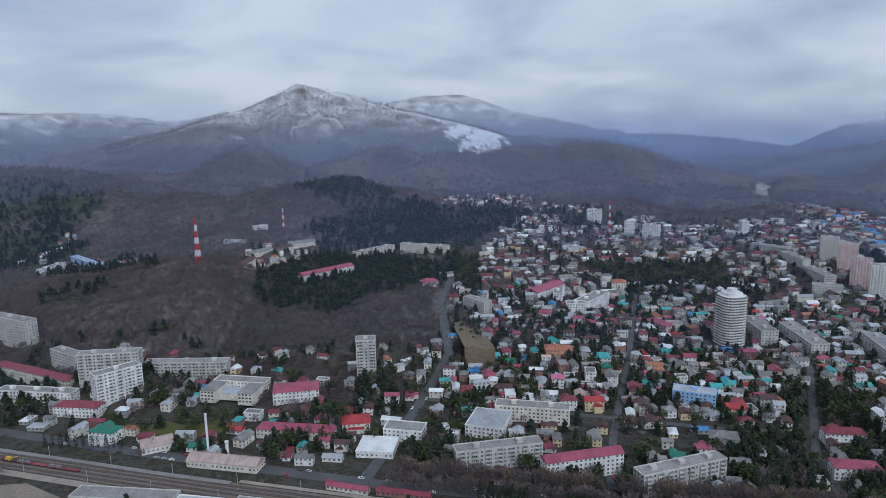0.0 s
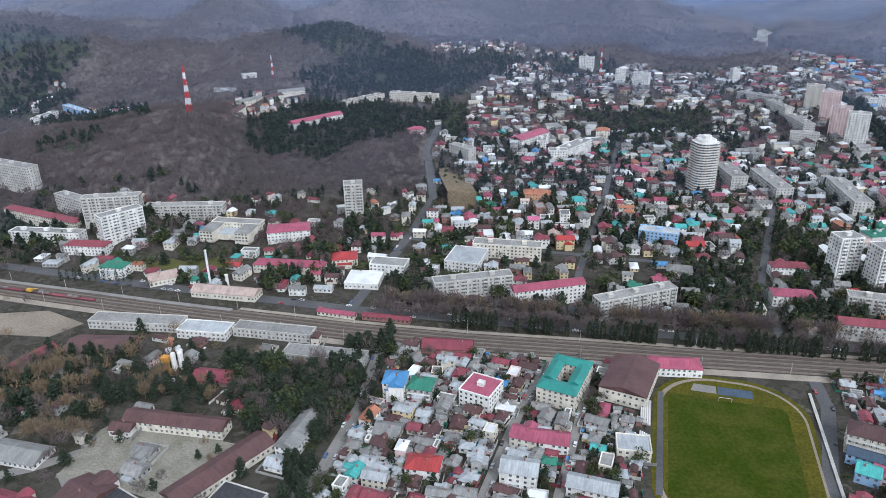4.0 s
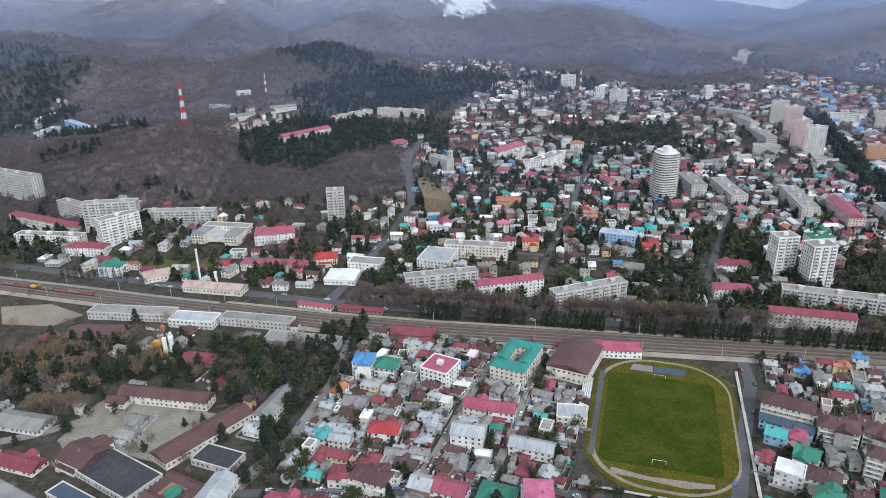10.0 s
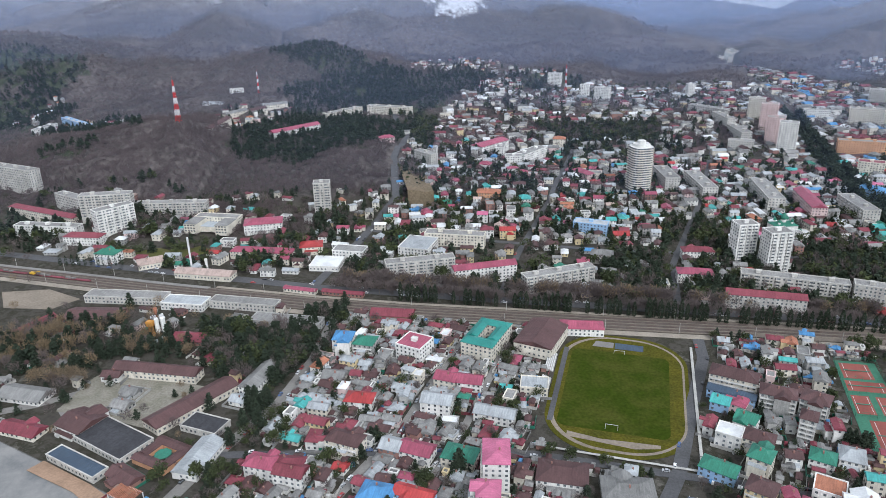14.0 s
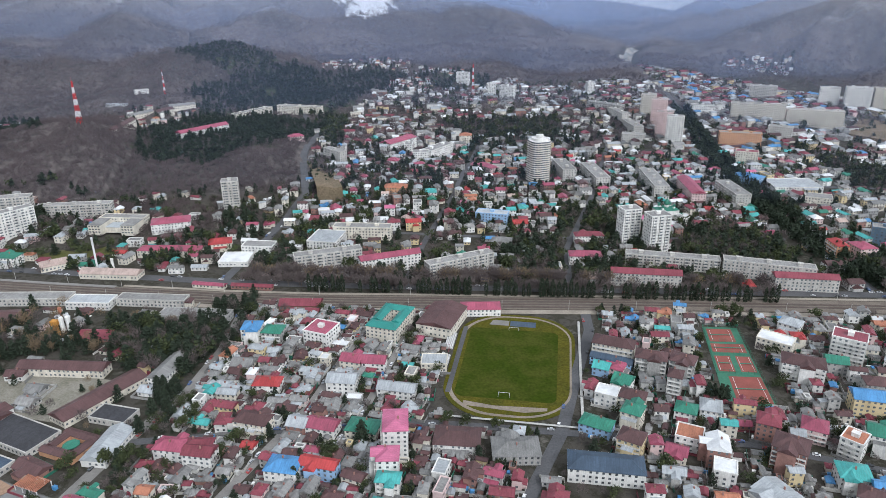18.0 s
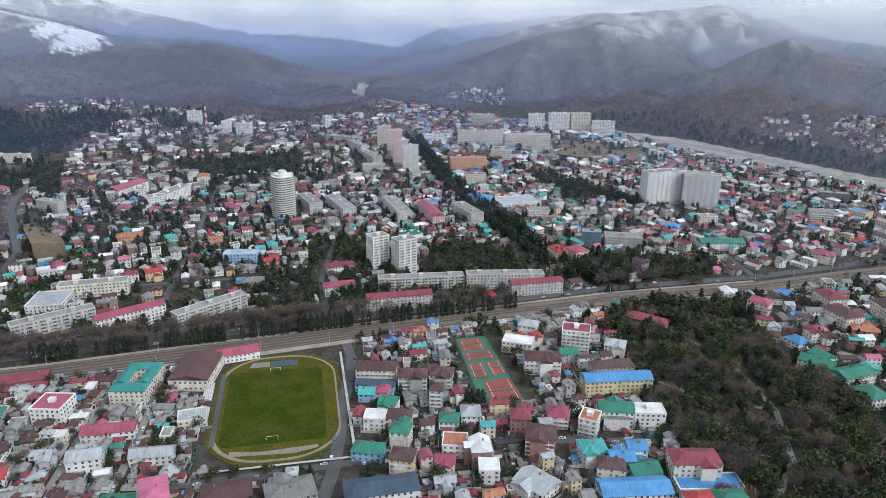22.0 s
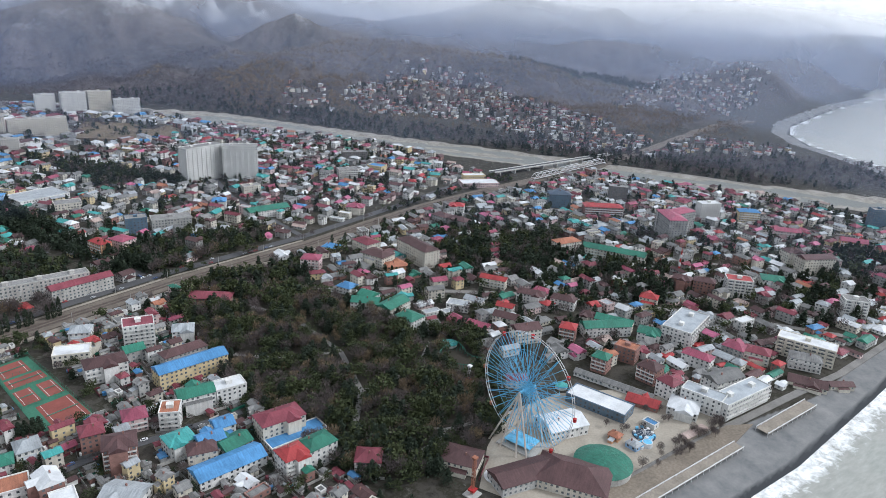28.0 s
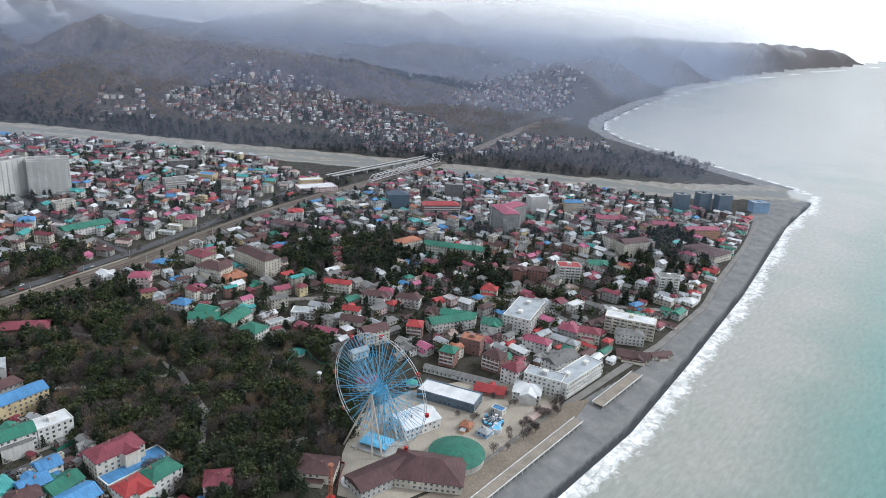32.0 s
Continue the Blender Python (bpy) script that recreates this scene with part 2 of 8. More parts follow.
CLAY = material("red_clay_court", (0.24, 0.075, 0.06), 0.9, 0.1, 0.08, 0.8)
COURT = material("green_court_paint", (0.045, 0.15, 0.095), 0.8, 0.12, 0.1, 0.8)
SAND = material("trodden_gravel", (0.28, 0.245, 0.2), 0.95, 0.2, 0.08, 0.8)
BARK = material("bark", (0.15, 0.12, 0.095), 0.95, 0.2, 0.6, 3)
TWIG = material("bare_twigs", (0.118, 0.096, 0.09), 0.95, 0.25, 0.007, 0.5, tone=(0.064, 0.053, 0.054), per_object=0.12)
TWIGP = material("dark_purplish_twigs", (0.105, 0.083, 0.082), 0.95, 0.25, 0.02, 0.5, tone=(0.062, 0.05, 0.052), per_object=0.12)
TWIGO = material("ochre_twigs", (0.19, 0.14, 0.085), 0.95, 0.25, 0.03, 0.5, tone=(0.13, 0.1, 0.07), per_object=0.12)
CONIFER = material("conifer_needles", (0.026, 0.037, 0.022), 0.9, 0.3, 0.1, 0.9, tone=(0.018, 0.028, 0.017), per_object=0.22)
CYPRESS = material("cypress_leaves", (0.022, 0.034, 0.018), 0.9, 0.3, 0.2, 1.2, per_object=0.2)
OLIVE = material("evergreen_leaves", (0.045, 0.055, 0.02), 0.9, 0.3, 0.1, 0.9, tone=(0.026, 0.038, 0.017), per_object=0.22)

# ---- the lie of the land ----
SEA = -3.0
COAST = ((-6000, 1884), (-1000, 359), (-200, 116), (436, -79), (531, -108), (657, -134), (855, -172), (1180, -222), (1350, -262), (1427, -270), (1475, -240),
         (1560, -130), (1649, -22), (1780, 120), (1900, 185), (2030, 212), (2300, 205), (2627, 190), (3300, 90), (3900, -150), (4300, -420), (4600, -700), (5200, -1100))
RIVER = ((520, 2330), (462, 2110), (436, 1960), (452, 1834), (520, 1730), (600, 1655), (664, 1571), (800, 1400), (892, 1245), (971, 1123), (1005, 980), (1040, 850), (1080, 700), (1125, 560), (1165, 420),
         (1205, 250), (1245, 90), (1310, -70), (1390, -190), (1440, -290))
# ridges: name, half width, steepness, crest (x, y, z)
RIDGES = (
    ("main_mountain", 1500, 1.5, ((-1533, 1975, 103), (-1488, 2372, 203), (-1421, 2642, 267), (-1204, 2748, 374), (-1028, 2765, 322), (-768, 2693, 264), (-513, 2549, 213), (-247, 2387, 146), (16, 2200, 66))),
    ("back_mountain", 1300, 1.4, ((-1572, 4216, 252), (-1211, 4126, 303), (-1036, 4276, 352), (-797, 4327, 358), (-510, 4270, 250), (-166, 4097, 181), (142, 3897, 105), (439, 3674, -1))),
    ("left_range", 1100, 1.3, ((-3385, 2965, 290), (-3132, 3231, 284), (-2870, 3466, 284), (-2666, 3625, 258), (-2388, 3696, 210), (-2142, 3844, 263))),
    ("left_hill", 900, 1.4, ((-3054, 2424, 310), (-2582, 2658, 248), (-2379, 2712, 162), (-2188, 2746, 59))),
    ("gap_range", 800, 1.3, ((101, 4699, 76), (454, 4728, 86), (855, 4672, 52), (1156, 4556, -13))),
    ("valley_shoulder", 900, 1.4, ((694, 4021, -27), (934, 3775, 41), (1174, 3716, 151), (1561, 3694, 196), (1923, 3648, 232))),
    ("east_mountain", 1300, 1.4, ((541, 2222, -11), (757, 2379, 36), (976, 2523, 106), (1256, 2632, 189), (1509, 2625, 248), (1766, 2596, 259), (2077, 2507, 288), (2210, 2402, 238), (2370, 2259, 163), (2541, 2085, 131))),
    ("olive_ridge", 800, 1.4, ((1027, 1406, -4), (1313, 1453, 62), (1584, 1420, 106), (1760, 1307, 117), (1889, 1227, 117), (1990, 990, 84), (2012, 733, 57))),
    ("second_ridge", 800, 1.4, ((2519, 1463, 96), (2677, 1193, 88), (2854, 773, 67), (2940, 454, 114), (2869, 286, 99), (2779, 206, 71))),
    ("cloud_mountain", 1100, 1.4, ((3111, 2343, 149), (3448, 2231, 205), (3673, 2072, 298), (3834, 1787, 242), (3954, 1535, 221), (4133, 1357, 180), (4271, 914, 167))),
    ("far_coast", 700, 1.3, ((3676, 817, 141), (3957, 447, 190), (4293, 135, 187), (4602, -147, 199), (4791, -450, 188), (4870, -691, 180))),
    ("east_shoulder", 520, 1.2, ((589, 2518, -97), (727, 2345, 2), (873, 2219, 101), (1064, 2083, 185), (1248, 1994, 226), (1327, 1903, 194), (1337, 1743, 120), (1309, 1520, 86))),
    ("dark_knoll", 400, 1.2, ((1519, 1737, 101), (1561, 1640, 159), (1625, 1586, 186), (1702, 1515, 150), (1798, 1489, 127))),
    ("second_knoll", 400, 1.2, ((1877, 1620, 96), (1927, 1569, 136), (1976, 1515, 154), (2028, 1454, 135), (2074, 1397, 110))),
    ("front_spur", 380, 1.2, ((-336, 2477, 153), (-79, 2449, 161), (52, 2399, 146), (176, 2343, 108), (308, 2279, 54), (398, 2214, 4))),
    ("near_spur", 380, 1.2, ((-1083, 2198, 209), (-1058, 1986, 150), (-999, 1709, 100), (-935, 1420, 67))),
    ("mid_spur", 360, 1.2, ((-839, 2355, 192), (-723, 2183, 126), (-587, 2037, 71), (-472, 1995, 53), (-333, 2073, 68))),
    ("tan_spur", 340, 1.2, ((1110, 1291, 35), (1255, 1307, 74), (1408, 1308, 108), (1558, 1304, 131), (1657, 1196, 129), (1720, 1035, 115), (1822, 881, 103))),
    ("east_spur", 420, 1.2, ((2444, 1203, 101), (2721, 1105, 135), (2810, 896, 124), (2686, 644, 100), (2538, 420, 106), (2514, 289, 142), (2432, 163, 100))),
    ("cloud_front", 600, 1.2, ((2856, 2021, 102), (2934, 1917, 178), (3024, 1788, 227), (3122, 1629, 214), (3169, 1440, 181), (3384, 1339, 262), (3451, 1182, 200), (3424, 962, 132))),
    ("headland", 500, 1.2, ((3413, 632, 125), (3438, 515, 166), (3515, 360, 206), (3385, 191, 154), (3099, -7, 136))),
    ("west_slope", 560, 1.3, ((-1500, 1150, 130), (-1333, 1353, 137), (-1268, 1415, 132), (-1205, 1469, 123), (-1150, 1520, 100))),
    ("snowy_foot", 420, 1.2, ((-2161, 2494, 165), (-2081, 2561, 168), (-1908, 2693, 171), (-1851, 2732, 181))),
    ("wooded_hill", 340, 1.2, ((-849, 694, 18), (-782, 766, 17), (-685, 788, 33), (-591, 799, 51), (-501, 801, 65), (-435, 839, 39), (-336, 841, 32), (-246, 810, 33))),
    ("pine_hill", 420, 1.3, ((-589, 1153, 52), (-628, 1466, 94), (-536, 1504, 97), (-401, 1443, 68), (-286, 1369, 39))),
)


def along(points, x, y):
    """Distance from (x, y) to a polyline, the height on it there, and the side (positive to its left)."""
    best = np.full(x.shape, 1e9)
    high, side = np.zeros(x.shape), np.ones(x.shape)
    for a, b in zip(points[:-1], points[1:]):
        ex, ey = b[0] - a[0], b[1] - a[1]
        s = np.clip(((x - a[0]) * ex + (y - a[1]) * ey) / (ex * ex + ey * ey), 0, 1)
        dx, dy = x - a[0] - s * ex, y - a[1] - s * ey
        d = np.hypot(dx, dy)
        near = d < best
        best = np.where(near, d, best)
        if len(a) > 2:
            high = np.where(near, a[2] + s * (b[2] - a[2]), high)
        side = np.where(near, np.sign(ex * dy - ey * dx), side)
    return best, high, side


def waves(x, y, size, seed):
    """Smooth noise between -1 and 1 from turned sine waves."""
    rng = np.random.RandomState(seed)
    out = np.zeros(x.shape)
    for k in range(7):
        a, f, p = rng.uniform(0, 6.28), rng.uniform(0.6, 1.9) / size, rng.uniform(0, 6.28)
        out += np.sin(6.28 * f * (x * math.cos(a) + y * math.sin(a)) + p + 1.3 * np.sin(6.28 * f * 0.7 * (y * math.cos(a) - x * math.sin(a)) + 2 * p))
    return out / 4.0


def smooth(a, b, v):
    s = np.clip((v - a) / (b - a), 0, 1)
    return s * s * (3 - 2 * s)


def gullies(crest, x, y, d, seed):
    """Spurs and gullies that run down from a crest: sharp ribs along it that bend a little with distance."""
    run, best, where = 0.0, np.full(x.shape, 1e18), np.zeros(x.shape)
    for a, b in zip(crest[:-1], crest[1:]):
        ex, ey = b[0] - a[0], b[1] - a[1]
        far_ = math.hypot(ex, ey)
        q = ((x - a[0]) * ex + (y - a[1]) * ey) / far_ ** 2
        c = np.clip(q, 0, 1)
        g = np.hypot(x - a[0] - c * ex, y - a[1] - c * ey)
        near = g < best
        best = np.where(near, g, best)
        where = np.where(near, run + q * far_, where)
        run += far_
    rng = np.random.RandomState(seed)
    where = where + 0.22 * d * np.sin(0.004 * where + seed) + 40 * waves(x, y, 260, seed)
    out = np.zeros(x.shape)
    for size, share in ((330, 1.0), (170, 0.6), (85, 0.35)):
        out += share * (0.55 - np.abs(np.sin(math.pi * where / size + rng.uniform(0, 6.28))))
    return out


def relief(x, y):
    """Height of the ground, inland distance from the waterline, distance from the river's middle and hill share, for arrays."""
    x, y = np.asarray(x, float), np.asarray(y, float)
    shore, _, side = along(COAST, x, y)
    inland = shore * side
    stream, _, _ = along(RIVER, x, y)
    stream = stream / (1 - 0.66 * smooth(1050, 1600, y))
    hill = np.zeros(x.shape)
    for i, (name, width, steep, crest) in enumerate(RIDGES):
        d, top, _ = along(crest, x, y)
        wob = 1 + 0.22 * waves(x, y, width * 0.7, 11 + i) + 0.07 * waves(x, y, width * 0.22, 41 + i) * smooth(0.03, 0.3, d / width)
        s = np.clip(1 - d / (width * wob.clip(0.5, 1.6)), 0, 1)
        rid = np.abs(waves(x, y, width * 0.42, 71 + i)) + 0.28 * np.abs(waves(x, y, width * 0.16, 91 + i))
        cut = gullies(crest, x, y, d, 31 + i)
        part = top * s ** steep * (1 + (0.6 * (0.5 - rid) + 0.4 * cut) * smooth(0.04, 0.36, d / width)).clip(0.45, 1.15)
        hill = np.maximum(hill, part) + (0.12 if width > 600 or name in ("wooded_hill", "pine_hill") else 0.0) * np.minimum(hill, part)
    hill = hill * smooth(30, 190, stream) * smooth(60, 260, inland)
    town = smooth(40, 400, inland) * 2.0
    z = np.where(hill > 1, hill, hill) + hill.clip(0, 60) / 60 * (4 * waves(x, y, 140, 3) + 1.5 * waves(x, y, 45, 5))
    z = z + np.clip(SEA + inland * 0.075, -9, 0) - 2.6 * (1 - smooth(24, 46, stream))
    return z, inland, stream, hill


class Lookup:
    """A grid of values over the plan, read between its knots."""

    def __init__(self, x0, y0, x1, y1, step, f):
        self.x0, self.y0, self.step = x0, y0, step
        X, Y = np.meshgrid(np.arange(x0, x1 + step, step), np.arange(y0, y1 + step, step), indexing="ij")
        self.v = f(X, Y)

    def __call__(self, x, y):
        u = np.clip((np.asarray(x, float) - self.x0) / self.step, 0, self.v.shape[0] - 1.001)
        w = np.clip((np.asarray(y, float) - self.y0) / self.step, 0, self.v.shape[1] - 1.001)
        i, j = u.astype(int), w.astype(int)
        a, b = u - i, w - j
        v = self.v
        return (v[i, j] * (1 - a) + v[i + 1, j] * a) * (1 - b) + (v[i, j + 1] * (1 - a) + v[i + 1, j + 1] * a) * b


height = Lookup(-1300, -320, 3000, 2600, 8, lambda X, Y: relief(X, Y)[0])


def ground(x, y):
    return float(height(x, y))


def plane_mesh(name, verts, faces, mats, index=None):
    me = bpy.data.meshes.new(name)
    me.from_pydata(verts, [], faces)
    for m in mats:
        me.materials.append(m)
    if index is not None:
        me.polygons.foreach_set("material_index", index)
    me.update()
    return me


# groves of pine on the slopes: x, y, radius
PINES = ((-330, 850, 110), (-290, 960, 110), (-370, 1010, 90), (-600, 1490, 70), (-500, 1440, 80), (-350, 1320, 110), (-280, 1220, 90), (-1010, 1000, 130), (-1150, 1250, 130),
         (-640, 730, 40), (-20, 1450, 90), (-220, 1480, 70), (1980, 900, 130), (2100, 700, 120))


def land():
    """One sheet of ground out to the far ranges, finer near the town."""
    cx, cy = 60.0, -60.0
    az = np.concatenate([np.arange(-45, 150, 0.34), np.arange(150, 315, 3.0)])
    rad = [60.0]
    while rad[-1] < 4950:
        rad.append(rad[-1] + max(7.0, rad[-1] * 0.0125))
    rad = np.array(rad)
    A, R = np.meshgrid(np.radians(az), rad, indexing="ij")
    X, Y = cx + R * np.cos(A), cy + R * np.sin(A)
    Z, inland, stream, hill = relief(X, Y)
    n, m = A.shape
    idx = np.arange(n * m).reshape(n, m)
    nx = np.roll(idx, -1, axis=0)
    quads = np.stack([idx[:, :-1], idx[:, 1:], nx[:, 1:], nx[:, :-1]], -1).reshape(-1, 4)
    me = bpy.data.meshes.new("ground")
    co = np.stack([X, Y, Z], -1).reshape(-1, 3)
    me.vertices.add(n * m)
    me.vertices.foreach_set("co", co.astype(np.float32).ravel())
    me.loops.add(quads.size)
    me.loops.foreach_set("vertex_index", quads.ravel().astype(np.int32))
    me.polygons.add(len(quads))
    me.polygons.foreach_set("loop_start", np.arange(0, quads.size, 4, dtype=np.int32))
    me.polygons.foreach_set("use_smooth", np.ones(len(quads), dtype=bool))
    me.update(calc_edges=True)
    forest = smooth(5, 22, hill) * smooth(34, 70, stream)
    pines = np.zeros(X.shape)
    for px, py, pr in PINES:
        pines = np.maximum(pines, smooth(1.15, 0.75, np.hypot(X - px, Y - py) / pr + 0.25 * waves(X, Y, 90, 77)))
    sand = 46 - 15 * smooth(540, 640, X) * smooth(1180, 980, X)
    beach = smooth(sand, sand - 8, inland) + smooth(64, 50, inland) * smooth(1120, 1250, X) * smooth(1700, 1500, X)
    gravel = np.maximum(beach.clip(0, 1), smooth(56, 44, stream))
    snow = smooth(105 - 20 * smooth(900, 1300, X), 270 - 30 * smooth(900, 1300, X), Z + 45 * waves(X, Y, 420, 21)) * (0.6 + 0.3 * waves(X, Y, 150, 8))
    snow = snow * (1 - smooth(-800, -1050, X) * smooth(1900, 1600, Y)) * (1 - 0.15 * smooth(900, 1300, X))
    clear = 0.85 * smooth(1.35, 0.4, np.hypot((X + 370) / 75, (Y - 2390) / 170) + 0.45 * waves(X, Y, 60, 9))
    clear = np.maximum(clear, 0.8 * smooth(1.3, 0.5, np.hypot((X + 470) / 34, (Y - 2460) / 130) + 0.4 * waves(X, Y, 60, 14)))
    clear = np.maximum(clear, 0.55 * smooth(30, 6, along(((-1028, 2765), (-768, 2693), (-513, 2549)), X, Y)[0] + 14 * waves(X, Y, 90, 4)))
    # far eastern tops whitened: snow, with the pale mist on them painted in
    far_white = 0.65 * smooth(3150, 3500, np.hypot(X - 60, Y + 60)) * smooth(60, 190, Z + 35 * waves(X, Y, 300, 33)) * smooth(700, 1400, X) * smooth(500, 1300, Y)
    snow = np.maximum(np.maximum(snow * forest, 1.0 * far_white), 1.6 * clear)
    for name, v in (("forest", forest), ("pines", pines), ("gravel", gravel), ("snow", snow), ("wet", 0.75 * smooth(9, 3, inland)), ("stream", smooth(14, 9, np.abs(stream - 14 - 10 * np.sin(Y / 70)))), ("bed", smooth(56, 46, stream) * (inland > 20))):
        a = me.attributes.new(name, "FLOAT", "POINT")
        a.data.foreach_set("value", np.clip(v, 0, 1.6).astype(np.float32).ravel())
    return me


def land_material():
    m = bpy.data.materials.new("land")
    m.use_nodes = True
    nt = m.node_tree
    N = nt.nodes
    b = N["Principled BSDF"]
    b.inputs["Roughness"].default_value = 0.95
    b.inputs["Specular IOR Level"].default_value = 0.1
    geo = N.new("ShaderNodeNewGeometry")

    def tex(scale, detail=5, rough=0.6):
        n = N.new("ShaderNodeTexNoise")
        n.inputs["Scale"].default_value, n.inputs["Detail"].default_value, n.inputs["Roughness"].default_value = scale, detail, rough
        link(nt, geo.outputs["Position"], n.inputs["Vector"])
        return n.outputs[0]

    def ramp(value, *stops):
        n = N.new("ShaderNodeValToRGB")
        r = n.color_ramp
        r.elements[0].position, r.elements[0].color = stops[0][0], (*stops[0][1], 1)
        r.elements[1].position, r.elements[1].color = stops[-1][0], (*stops[-1][1], 1)
        for p, c in stops[1:-1]:
            r.elements.new(p).color = (*c, 1)
        link(nt, value, n.inputs[0])
        return n.outputs[0]

    def mix(f, a, c):
        n = N.new("ShaderNodeMix")
        n.data_type = "RGBA"
        link(nt, f, n.inputs["Factor"])
        link(nt, a, n.inputs["A"])
        link(nt, c, n.inputs["B"])
        return n.outputs["Result"]

    def mask(name, noise_out, lo=0.35, hi=0.65, spread=0.6):
        at = N.new("ShaderNodeAttribute")
        at.attribute_name = name
        mul = N.new("ShaderNodeMath")
        mul.operation = "MULTIPLY_ADD"
        link(nt, noise_out, mul.inputs[0])
        mul.inputs[1].default_value = spread
        mul.inputs[2].default_value = -0.5 * spread
        add = N.new("ShaderNodeMath")
        add.operation = "ADD"
        link(nt, at.outputs["Fac"], add.inputs[0])
        link(nt, mul.outputs[0], add.inputs[1])
        r = N.new("ShaderNodeMapRange")
        r.inputs["From Min"].default_value, r.inputs["From Max"].default_value = lo, hi
        link(nt, add.outputs[0], r.inputs["Value"])
        return r.outputs[0]

    fine, mid, broad, grain, speck = tex(0.12), tex(0.06, 8, 0.72), tex(0.0045, 6, 0.55), tex(0.9, 3), tex(0.2, 4, 0.7)
    town = ramp(mid, (0.3, (0.02, 0.019, 0.016)), (0.45, (0.066, 0.06, 0.051)), (0.55, (0.03, 0.029, 0.02)), (0.67, (0.115, 0.107, 0.094)))
    wood = ramp(fine, (0.28, (0.052, 0.044, 0.042)), (0.5, (0.096, 0.082, 0.077)), (0.72, (0.145, 0.125, 0.115)))
    dark_wood = ramp(fine, (0.28, (0.03, 0.028, 0.027)), (0.5, (0.06, 0.053, 0.05)), (0.72, (0.1, 0.088, 0.08)))
    patch = N.new("ShaderNodeMapRange")
    patch.inputs["From Min"].default_value, patch.inputs["From Max"].default_value = 0.44, 0.58
    link(nt, broad, patch.inputs["Value"])
    wood = mix(patch.outputs[0], wood, dark_wood)
    pine = ramp(fine, (0.3, (0.026, 0.034, 0.022)), (0.7, (0.066, 0.076, 0.044)))
    pebble = ramp(mid, (0.3, (0.125, 0.13, 0.133)), (0.7, (0.25, 0.245, 0.235)))
    snow = ramp(fine, (0.3, (0.38, 0.39, 0.41)), (0.7, (0.72, 0.73, 0.75)))
    c = mix(mask("forest", fine), town, wood)
    c = mix(mask("pines", mid), c, pine)
    c = mix(mask("snow", speck, 0.25, 1.0, 1.5), c, snow)
    c = mix(mask("gravel", grain, 0.4, 0.6, 0.2), c, pebble)
    bar_ = ramp(mid, (0.3, (0.17, 0.155, 0.13)), (0.5, (0.27, 0.25, 0.215)), (0.7, (0.36, 0.345, 0.31)))
    flow = N.new("ShaderNodeRGB")
    flow.outputs[0].default_value = (0.20, 0.205, 0.19, 1)
    c = mix(mask("bed", mid, 0.4, 0.6, 0.3), c, bar_)
    c = mix(mask("stream", mid, 0.4, 0.6, 0.3), c, flow.outputs[0])
    wet = N.new("ShaderNodeRGB")
    wet.outputs[0].default_value = (0.05, 0.053, 0.056, 1)
    c = mix(mask("wet", mid, 0.3, 0.7, 0.5), c, wet.outputs[0])
    link(nt, c, b.inputs["Base Color"])
    bp = N.new("ShaderNodeBump")
    bp.inputs["Strength"].default_value = 1.0
    bp.inputs["Distance"].default_value = 2.5
    fa = N.new("ShaderNodeAttribute")
    fa.attribute_name = "forest"
    hm = N.new("ShaderNodeMath")
    hm.operation = "MULTIPLY"
    link(nt, fa.outputs["Fac"], hm.inputs[0])
    link(nt, fine, hm.inputs[1])
    link(nt, hm.outputs[0], bp.inputs["Height"])
    link(nt, bp.outputs[0], b.inputs["Normal"])
    return m


land_mesh = land()
land_mesh.materials.append(land_material())
tagged(new("ground", land_mesh), "coastal plain with bare wooded hills and snowy ranges behind", "ground", kind="structure")


